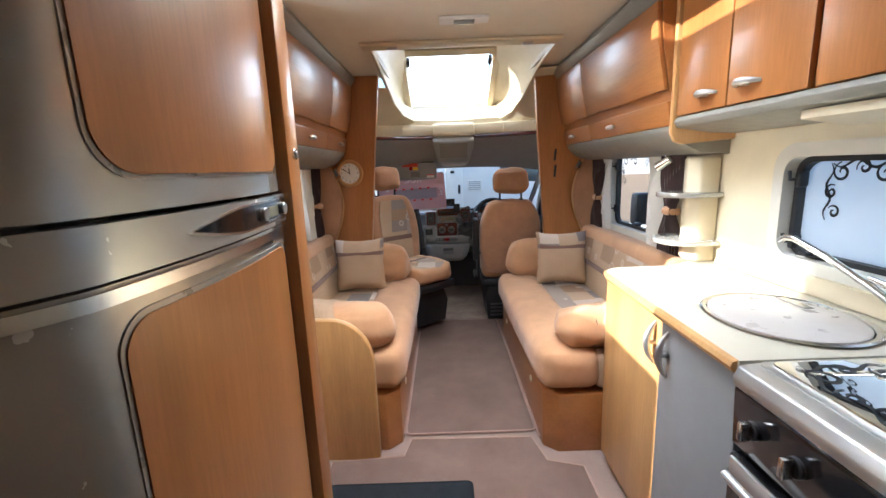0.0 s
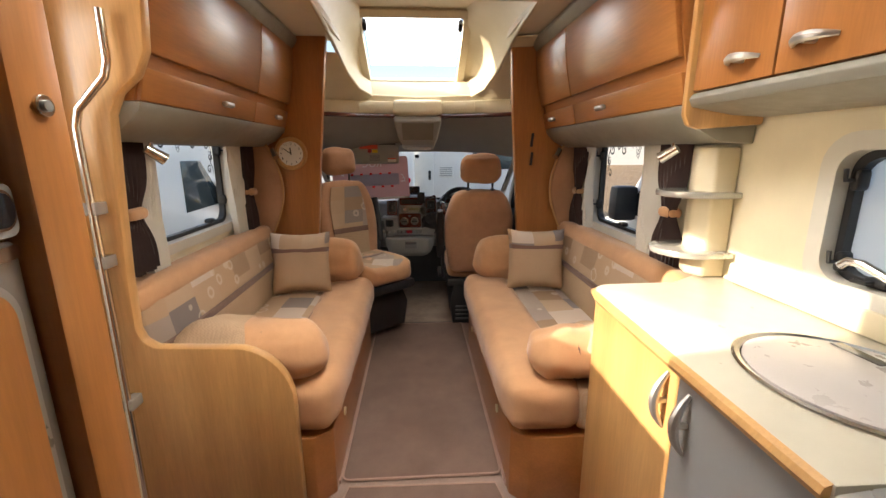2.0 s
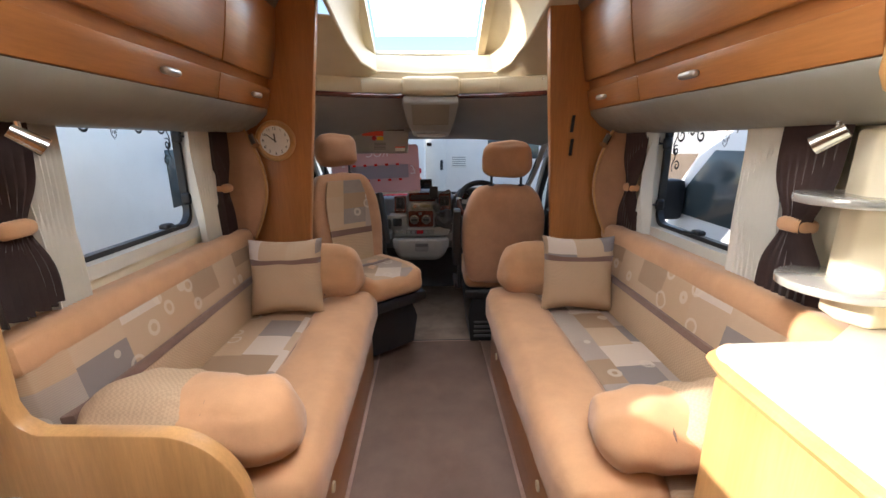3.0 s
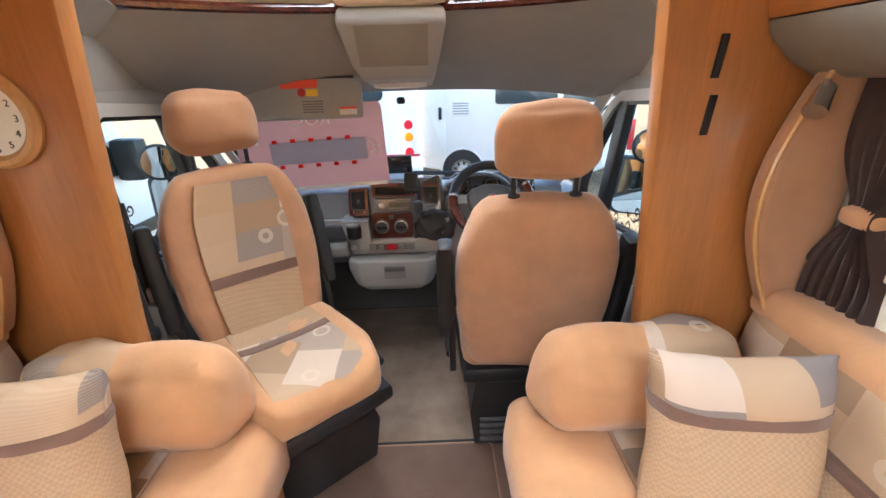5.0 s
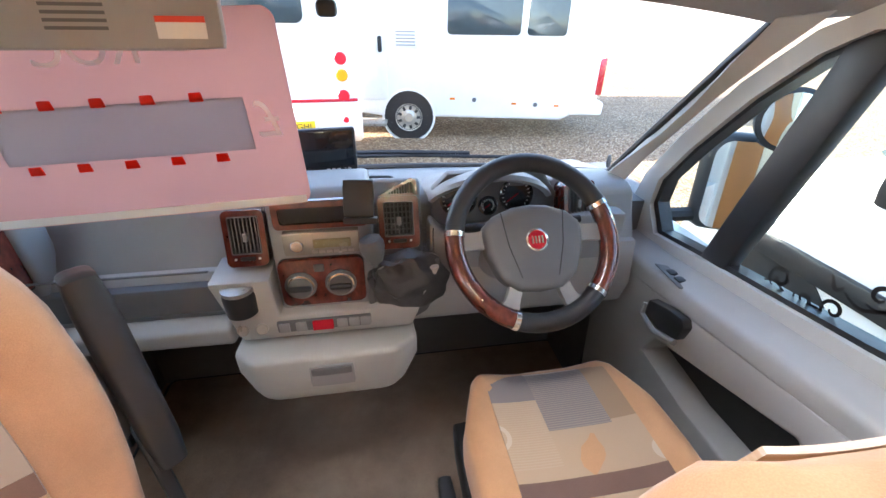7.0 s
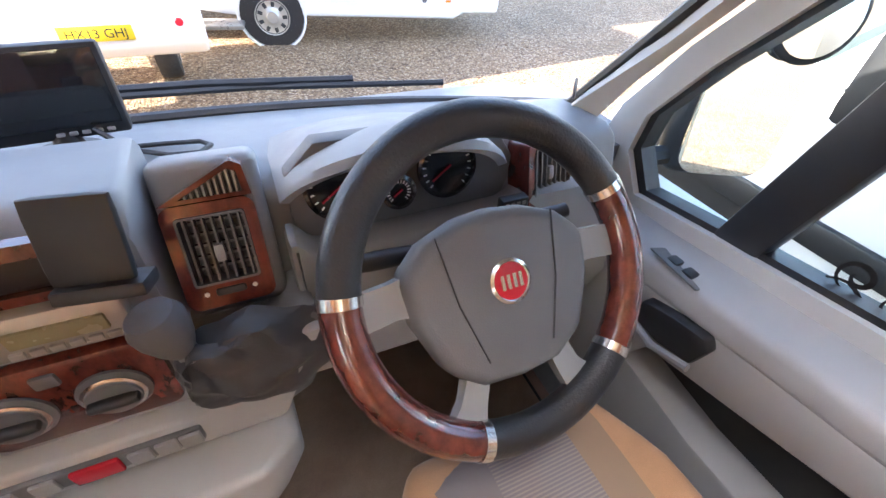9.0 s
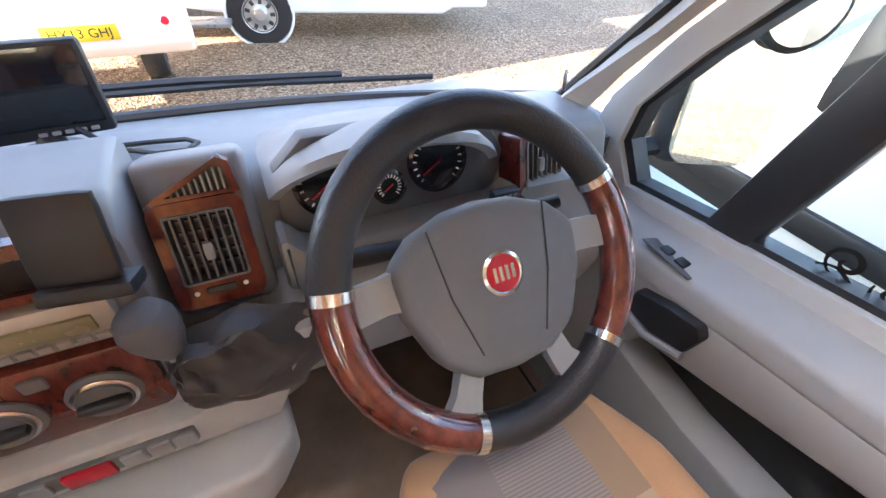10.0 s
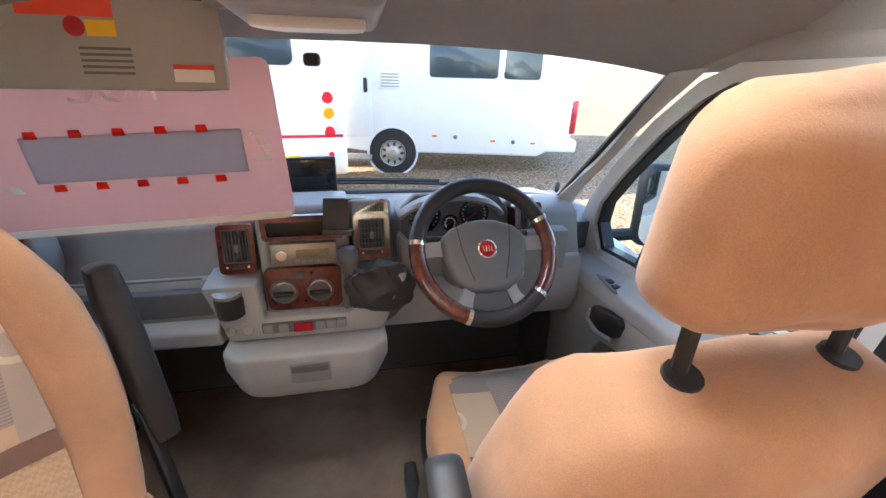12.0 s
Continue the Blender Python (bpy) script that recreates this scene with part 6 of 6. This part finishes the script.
# ---- cab seats ----
def seat(m, label, front):
    s = thing("captain_chair", m.translation, label, "chair", "swivel cab chairs")

    def P(name, bm, mat, parent=None, lab=""):
        return part(name, turned(bm, m), mat, parent or s, lab)

    def shape(bm, fn):
        for v in bm.verts:
            v.co = Vector(fn(*v.co))
        return bm
    tilt = Matrix.Translation((0, -0.235, 0.47)) @ Matrix.Rotation(radians(11), 4, "X")

    def wide(z):
        u = max(0.0, min(1.0, z / 0.64))
        return 0.80 + 0.22 * math.sin(u * 2.5 + 0.25) - 0.42 * max(0.0, u - 0.72) ** 1.3 * 2.2

    def back_shape(x, y, z):
        hollow = 0.0
        if y > 0:
            hollow = 0.030 * (abs(x) / 0.25) ** 3
        dome = -0.03 * (1 - (x / 0.27) ** 2) if y < 0 else 0.0
        return (x * wide(z), y + hollow + dome, z + (0.02 * (1 - (x / 0.25) ** 2) if z > 0.5 else 0))
    b = shape(cushion(-0.255, 0.255, -0.055, 0.06, 0, 0.64, 0.055, 0.0, 13, 0.005, None, m.translation.x), back_shape)
    back = P("backrest", turned(b, tilt), "beige2")

    def panel(z0, z1, w, off):
        rows = []
        for i in range(9):
            z = z0 + (z1 - z0) * i / 8
            row = []
            for j in range(13):
                x = -w + 2 * w * j / 12
                row.append(tilt @ Vector((x * wide(z), 0.06 + 0.030 * (abs(x) / 0.25) ** 3 + off, z)))
            rows.append(row)
        return sheet(rows, 0.006)
    P("upper_panel", panel(0.27, 0.60, 0.155, 0.005), "patch_s", back, "printed patchwork panel")
    P("band", panel(0.235, 0.275, 0.155, 0.0065), "band", back, "taupe brown stripe")
    P("lower_panel", panel(0.04, 0.24, 0.155, 0.005), "rib", back, "waffle-woven panel")
    hz = tilt @ Vector((0, 0.035, 0.800))
    hr = P("headrest", shape(cushion(-0.143, 0.143, -0.05, 0.05, -0.092, 0.105, 0.05, 0.012, 13, 0.008), lambda x, y, z: (hz[0] + x * (1.02 - 0.14 * max(0, z / 0.115) ** 2), hz[1] + y, hz[2] + z)), "beige2", None, "tan suede covered headrest")
    for sx in (-0.09, 0.09):
        P("headrest_post", tube([tilt @ Vector((sx, 0, 0.63)), tilt @ Vector((sx, 0.03, 0.77))], 0.008, 8), "black")
        P("post_collar", lathe([(0.02, 0), (0.018, 0.012)], 14, tilt @ Matrix.Translation((sx, 0, 0.648))), "black")

    def cush_shape(x, y, z):
        t = (y + 0.25) / 0.58
        w = 0.96 - 0.20 * max(0.0, t - 0.70) * 4 * (abs(x) / 0.26)
        lift = 0.035 * (abs(x) / 0.25) ** 3 if z > 0.48 else 0
        return (x * w, y, z + lift + 0.015 * math.sin(t * 2.6))
    cu = P("seat_cushion", shape(cushion(-0.247, 0.255, -0.24, 0.335, 0.395, 0.525, 0.06, 0.006, 13, 0.005), cush_shape), "beige", None, "apricot beige seat cushion with printed centre")

    def top(y0, y1, w, off):
        rows = []
        for i in range(15):
            y = y0 + (y1 - y0) * i / 14
            drop = 0.07 * max(0.0, (y - 0.27) / 0.075) ** 2
            rows.append([Vector((-w + 2 * w * j / 14, y, 0.0)) for j in range(15)])
            for p in rows[-1]:
                t = (p.y + 0.25) / 0.58
                p.z = 0.525 + 0.035 * (abs(p.x) / 0.25) ** 3 + 0.015 * math.sin(t * 2.6) + off - drop
        return sheet(rows, 0.005)
    P("centre_panel", top(-0.05, 0.318, 0.16, 0.007), "patch" if front else "patch", cu, "printed patchwork panel")
    P("rear_panel", top(-0.2, -0.02, 0.16, 0.006), "rib", cu)
    P("band", top(-0.03, 0.01, 0.16, 0.009), "band", cu, "taupe brown stripe")
    P("base_shell", cushion(-0.24, 0.24, -0.23, 0.30, 0.32, 0.40, 0.03, n=5, wrinkle=0), "black")
    P("pedestal", loft([[(-0.19, -0.22, 0.01), (0.19, -0.22, 0.01), (0.19, 0.2, 0.01), (-0.19, 0.2, 0.01)], [(-0.21, -0.24, 0.2), (0.21, -0.24, 0.2), (0.21, 0.22, 0.2), (-0.21, 0.22, 0.2)], [(-0.18, -0.2, 0.33), (0.18, -0.2, 0.33), (0.18, 0.18, 0.33), (-0.18, 0.18, 0.33)]]), "black")
    for i in range(4):
        P("pedestal_rib", box(-0.17, 0.17, -0.245, -0.228, 0.05 + 0.035 * i, 0.065 + 0.035 * i, 0.003), "dash_d")
    # armrests folded upright
    for sx in (-1, 1):
        ar = P("armrest", turned(cushion(sx * 0.295 - 0.028, sx * 0.295 + 0.028, -0.03, 0.05, 0.12, 0.50, 0.02, n=5, wrinkle=0), tilt), "black", None, "black armrest folded upright")
        P("bracket", turned(box(sx * 0.275 - 0.012, sx * 0.275 + 0.012, -0.03, 0.03, -0.05, 0.2, 0.006), tilt), "black", ar)
    P("side_lever", cushion(-0.30, -0.26, -0.1, 0.15, 0.36, 0.40, 0.015, n=4, wrinkle=0), "black")
    return s


seat(Matrix.Translation((0.852, 3.712, 0.0)), "tan covered cab seat facing the dashboard, on black pedestal", False)
seat(Matrix.Translation((-0.008, 3.445, 0.05)) @ Matrix.Rotation(radians(220), 4, "Z"), "beige patchwork cab seat swivelled towards the lounge", True)

# sun visor with stickers, and the pink price board behind it
vs = thing("sun_visor", (-0.05, 4.12, 1.45), "grey sun visor folded down with warning stickers", "visor")
VM = basis((-0.06, 4.13, 1.37), (1, 0.0, 0), (0.02, 0.12, 1))
part("panel", turned(cushion(-0.29, 0.29, -0.085, 0.085, -0.012, 0.012, 0.012, n=7, wrinkle=0.001), VM), "dash_l", vs)
part("warning_label", turned(box(-0.06, 0.10, 0.045, 0.08, 0.0118, 0.0135), VM), "orange", vs, "orange-red warning label")
part("yellow_label", turned(box(0.05, 0.10, 0.012, 0.040, 0.0118, 0.0132), VM), "yellow", vs)
part("round_label", disc(VM @ Matrix.Translation((0.03, 0.028, 0.0118)), 0.018, 0.0014, 20), "red", vs)
for i in range(5):
    part("printed_line", turned(box(0.03, 0.12, -0.012 - 0.011 * i, -0.007 - 0.011 * i, 0.0118, 0.0128), VM), "dash_d", vs)
part("airbag_label", turned(box(0.19, 0.265, -0.068, -0.035, 0.0118, 0.013), VM), "white_matt", vs)
part("airbag_label_bar", turned(box(0.19, 0.265, -0.044, -0.035, 0.0128, 0.0138), VM), "orange", vs)
part("hinge", tube([(-0.30, 4.14, 1.455), (0.26, 4.14, 1.455)], 0.008, 8), "black", vs)
part("hinge_clip", cushion(0.20, 0.25, 4.12, 4.16, 1.44, 1.47, 0.01, n=3, wrinkle=0), "dash_l", vs)
pb = thing("price_board", (-0.05, 4.16, 0.95), "pink translucent price board seen from behind, red slots", "sign")
BM = basis((-0.035, 4.175, 1.155), (1, 0.0, 0.045), (-0.045, -0.02, 1))
board = part("board", turned(ring_prism(round_rect(-0.345, 0.345, -0.195, 0.185, 0.025), round_rect(-0.19, 0.255, -0.065, 0.033, 0.004), "z", -0.002, 0.002), BM), "pink", pb)
part("white_edge", turned(box(-0.335, 0.335, -0.193, -0.176, 0.0021, 0.0032), BM), "white_matt", board)
part("window_strip", turned(box(-0.192, 0.257, -0.067, 0.035, 0.0021, 0.0027), BM), "grey_film", board, "grey translucent strip")
for zz, x0 in ((0.038, -0.165), (-0.080, -0.150)):
    for i in range(-1, 5):
        x = x0 + 0.085 * i
        part("slot_tab", turned(prism([(x - 0.013, zz - 0.007), (x + 0.013, zz - 0.007), (x + 0.011, zz + 0.010), (x - 0.011, zz + 0.010)], "z", 0.0028, 0.007, 0.002), BM), "red_film" if i >= 0 else "white_matt", board)
mir = Matrix.Diagonal((-1, 1, 1, 1))
part("pound_sign", text_bm("£", 0.10, BM @ Matrix.Translation((0.295, -0.012, 0.0045)) @ mir, 0.0004), "white_film", board, smooth=False)
part("lettering", joined(text_bm("ROC", 0.085, BM @ Matrix.Translation((0.02, 0.128, 0.0045)) @ mir, 0.0004)), "white_film", board, smooth=False)

# ---- outside ----
def gravel():
    n = Nodes("golden_gravel")
    vo = n.add("ShaderNodeTexVoronoi")
    vo.inputs["Scale"].default_value = 38
    n.wire(n.scaled((1, 1, 1)), vo.inputs["Vector"])
    sep = n.add("ShaderNodeSeparateColor")
    n.wire(vo.outputs["Color"], sep.inputs[0])
    c = n.ramp(sep.outputs[0], [(0.0, (0.17, 0.10, 0.055)), (0.3, (0.34, 0.22, 0.125)), (0.65, (0.46, 0.32, 0.19)), (1.0, (0.62, 0.49, 0.35))])
    c = n.mix(1.0, c, n.ramp(n.noise(0.9, 4), [(0.3, (0.72, 0.70, 0.66)), (0.7, (1, 1, 1))]), "MULTIPLY")
    # darkens each stone towards its edge: shade of the gaps put into colour
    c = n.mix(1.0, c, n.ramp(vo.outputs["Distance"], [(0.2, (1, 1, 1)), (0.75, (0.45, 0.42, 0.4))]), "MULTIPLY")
    n.color(c)
    n.bump(vo.outputs["Distance"], 0.9, 0.02)
    return n.surf(0.85)


M["gravel"] = gravel()
GZ = -0.55
gb = bmesh.new()
bmesh.ops.create_grid(gb, x_segments=40, y_segments=40, size=400)
for v in gb.verts:
    v.co.z = GZ
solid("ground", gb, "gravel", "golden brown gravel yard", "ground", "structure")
# loose stones nearest to the windscreen
st = bmesh.new()
rng = random.Random(7)
for i in range(2600):
    x, y = rng.uniform(-1.5, 5.0), rng.uniform(5.6, 9.8)
    r = rng.uniform(0.010, 0.022)
    vs0 = [st.verts.new((x + r * math.cos(a) * rng.uniform(0.7, 1.2), y + r * math.sin(a) * rng.uniform(0.7, 1.2), GZ)) for a in (0, 1.26, 2.51, 3.77, 5.03)]
    tp0 = st.verts.new((x, y, GZ + r * 0.8))
    for j in range(5):
        st.faces.new((vs0[j], vs0[(j + 1) % 5], tp0))
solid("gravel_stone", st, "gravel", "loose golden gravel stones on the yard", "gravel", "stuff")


def wheel(parent, x, y, side, r=0.34):
    m = basis((x, y, GZ + r), (1, 0, 0), (0, 0, 1))
    if side > 0:
        m = basis((x, y, GZ + r), (-1, 0, 0), (0, 0, 1))
    w = part("wheel", lathe([(r * 0.6, -0.2), (r * 0.95, -0.2), (r, -0.15), (r, -0.04), (r * 0.94, 0.0), (r * 0.66, 0.005)], 36, m), "rubber", parent)
    rim = part("rim", lathe([(r * 0.66, -0.02), (r * 0.64, 0.012), (r * 0.60, 0.004), (r * 0.25, 0.015), (r * 0.2, 0.03), (0, 0.032)], 36, m), "silver", w)
    for i in range(9):
        part("rim_slot", turned(box(r * 0.36, r * 0.54, -0.022, 0.022, 0.006, 0.0125, 0.004), m @ Matrix.Rotation(2 * math.pi * i / 9, 4, "Z")), "rubber", rim)
    return w


def motorhome(m, label, length, cabside=1):
    """A coachbuilt motorhome lying along x, its near side at y = 0, cab towards negative x."""
    t = thing("motorhome", m.translation, label, "vehicle", "parked vehicles")

    def P(name, bm, mat, parent=None, lab=""):
        return part(name, turned(bm, m), mat, parent or t, lab)
    z = GZ
    W = 2.25
    body = P("body", prism([(-0.2, z + 0.62), (-0.1, z + 0.45), (0.55, z + 0.36), (length - 0.6, z + 0.30), (length - 0.05, z + 0.55), (length, z + 0.9), (length, z + 2.5), (length - 0.15, z + 2.75), (-0.6, z + 2.75), (-0.95, z + 2.55), (-0.35, z + 2.0), (-0.2, z + 1.9)], "y", 0, W, 0.05, 3), "white")
    P("cab", prism([(-2.4, z + 0.35), (-2.45, z + 0.75), (-2.3, z + 1.05), (-1.55, z + 1.25), (-0.85, z + 2.05), (-0.2, z + 2.2), (-0.15, z + 0.35)], "y", 0.1, W - 0.1, 0.05, 3), "white")
    P("cab_window", prism([(-1.45, z + 1.25), (-0.85, z + 1.92), (-0.35, z + 1.95), (-0.35, z + 1.25)], "y", 0.085, 0.11, 0.02), "dark_glass")
    for wx in (-1.6, 1.0 if length < 4.5 else 1.25):
        P("wheel_arch", lathe([(0.41, -0.3), (0.43, 0.012), (0.40, 0.016), (0.38, -0.3)], 32, basis((wx, 0.0, z + 0.36), (1, 0, 0), (0, 0, 1))), "white")
        # flat black disc: the shade inside the wheel arch put into colour
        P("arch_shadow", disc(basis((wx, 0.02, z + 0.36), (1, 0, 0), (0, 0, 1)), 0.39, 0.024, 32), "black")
        tmp = wheel(t, wx, 0.0, -1)
        tmp.matrix_parent_inverse = t.matrix_basis.inverted() @ m
    for wx, ww in ((1.6, 1.1), (3.3 if length > 4.5 else 2.8, 0.6)):
        wi = P("window", prism(round_rect(wx, wx + ww, z + 1.55, z + 2.05, 0.06), "y", -0.02, 0.01, 0.006), "dark_glass", None, "dark acrylic side window")
    dr = P("door", prism(round_rect(0.05, 0.68, z + 0.62, z + 2.3, 0.05), "y", -0.018, 0.01, 0.006), "white_matt")
    P("door_handle", prism(round_rect(0.56, 0.62, z + 1.3, z + 1.52, 0.025), "y", -0.035, -0.015, 0.005), "black", dr)
    P("vent_grille", box(0.80, 1.15, -0.015, 0.01, z + 1.35, z + 1.62, 0.006), "white_matt")
    for i in range(5):
        P("vent_slat", box(0.83, 1.12, -0.02, -0.01, z + 1.39 + 0.045 * i, z + 1.41 + 0.045 * i), "dash_l")
    P("entry_step", box(0.1, 0.65, -0.28, 0.1, z + 0.26, z + 0.31, 0.01), "silver_d")
    for sx, sz in ((1.7, 0.62), (2.7, 0.55), (3.4, 0.52)):
        if sx < length - 0.3:
            P("marker_lamp", box(sx - 0.04, sx + 0.04, -0.012, 0.005, z + sz, z + sz + 0.03, 0.004), "amber")
            P("service_cap", disc(basis((sx + 0.35, 0.0, z + sz), (1, 0, 0), (0, 0, 1)), 0.035, 0.012, 16), "dash_d")
    P("rear_lamp", box(length - 0.10, length + 0.015, -0.006, 0.12, z + 0.7, z + 1.25, 0.02), "red")
    P("rear_bumper", box(length - 0.5, length + 0.08, -0.03, W, z + 0.38, z + 0.6, 0.05, 3), "white")
    return t


motorhome(Matrix.Translation((0.10, 10.35, 0)) @ Matrix.Rotation(radians(-7), 4, "Z"), "white coachbuilt motorhome parked on gravel", 4.1)


def rear_van():
    """The tail of a white motorhome that stands close ahead."""
    t = thing("motorhome", (-0.8, 8.0, GZ), "white motorhome seen from behind with yellow plate", "vehicle", "parked vehicles")
    m = Matrix.Translation((-1.90, 7.9, 0)) @ Matrix.Rotation(radians(3), 4, "Z")

    def P(name, bm, mat, parent=None, lab=""):
        return part(name, turned(bm, m), mat, parent or t, lab)
    z = GZ
    P("body", prism([(0.10, z + 0.75), (0.0, z + 0.9), (0.02, z + 2.6), (0.25, z + 2.75), (2.1, z + 2.75), (2.1, z + 0.6)], "x", 0, 2.25, 0.06, 3), "white")
    bp = P("bumper", prism([(0.35, z + 0.55), (0.02, z + 0.58), (-0.12, z + 0.70), (-0.14, z + 0.92), (-0.02, z + 1.0), (0.4, z + 1.01)], "x", -0.03, 2.28, 0.05, 3), "white")
    pl = P("number_plate", box(1.33, 1.79, -0.156, -0.140, z + 0.755, z + 0.86, 0.004), "yellow", bp, "yellow number plate")
    P("plate_text", text_bm("HX13 GHJ", 0.088, Matrix.Translation((1.56, -0.1575, z + 0.806)) @ Matrix.Rotation(radians(90), 4, "X"), 0.0006), "black", pl)
    P("trim_line", box(0.0, 2.25, -0.018, 0.02, z + 1.02, z + 1.05, 0.004), "red")
    for x in (0.14, 2.11):
        for zz, mat in ((1.08, "red"), (1.28, "amber"), (1.44, "red")):
            P("rear_lamp", disc(basis((x, 0.012, z + zz), (1, 0, 0), (0, 0, 1)), 0.06, 0.03, 24), mat)
        P("reflector", disc(basis((x, -0.125, z + 0.86), (1, 0, 0), (0, 0, 1)), 0.03, 0.02, 16), "red")
    P("rear_window", prism(round_rect(0.45, 1.8, z + 1.75, z + 2.3, 0.08), "y", -0.012, 0.05, 0.01), "dark_glass")
    P("camera_pod", cushion(1.0, 1.2, -0.08, 0.05, z + 2.55, z + 2.63, 0.03, n=4, wrinkle=0), "black")
    for x in (0.3, 1.95):
        w = wheel(t, 0, 0, -1, 0.33)
        w.matrix_parent_inverse = t.matrix_basis.inverted() @ m @ Matrix.Translation((x, 1.3, 0)) @ Matrix.Rotation(radians(90), 4, "Z")


rear_van()


def panel_van(m, label, paint, h=2.1):
    """A van or car with bonnet, windscreen and side glass; front towards positive x, near side y = 0."""
    t = thing("van", m.translation, label, "vehicle", "parked vehicles")

    def P(name, bm, mat, parent=None, lab=""):
        return part(name, turned(bm, m), mat, parent or t, lab)
    z = GZ
    P("body", prism([(-3.4, z + 0.35), (-3.4, z + h), (-3.2, z + h + 0.15), (0.2, z + h + 0.15), (0.5, z + h + 0.05), (1.25, z + 1.28), (1.95, z + 1.08), (2.15, z + 0.75), (2.15, z + 0.35)], "y", 0, 1.95, 0.08, 3), paint)
    P("side_window", prism([(0.10, z + 1.28), (0.10, z + 1.85), (0.52, z + 1.85), (1.05, z + 1.30)], "y", -0.012, 0.02, 0.01), "dark_glass")
    P("windscreen", prism([(0.56, z + h - 0.08), (1.22, z + 1.33), (1.26, z + 1.36), (0.60, z + h - 0.05)], "y", 0.15, 1.8, 0.005), "dark_glass")
    for wx in (1.35, -2.2):
        # black disc drawn for the shade behind the wheel
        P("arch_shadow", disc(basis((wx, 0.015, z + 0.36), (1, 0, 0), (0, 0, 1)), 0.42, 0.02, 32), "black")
        tmp = wheel(t, wx, 0.0, -1)
        tmp.matrix_parent_inverse = t.matrix_basis.inverted() @ m
    P("side_strip", box(-3.3, 1.9, -0.03, 0.02, z + 0.72, z + 0.84, 0.015), "black")
    P("headlamp", prism([(1.75, z + 0.85), (1.72, z + 1.06), (1.93, z + 1.02), (2.08, z + 0.85)], "y", -0.01, 0.3, 0.01), "silver")
    P("door_mirror", cushion(0.78, 0.95, -0.26, -0.02, z + 1.25, z + 1.6, 0.04, n=4, wrinkle=0), "black")
    return t


panel_van(Matrix.Translation((2.62, 3.55, 0)) @ Matrix.Rotation(radians(90), 4, "Z") @ Matrix.Diagonal((1, -1, 1, 1)), "white van with dark glass parked alongside", "white", 2.1)
panel_van(Matrix.Translation((-2.2, 5.0, 0)) @ Matrix.Rotation(radians(90), 4, "Z"), "tall white van parked beside the lounge window", "white", 2.65)
solid("backdrop", box(-60, 60, 62, 62.5, GZ, 9), "white_matt", "pale distant building line", "backdrop", "structure")
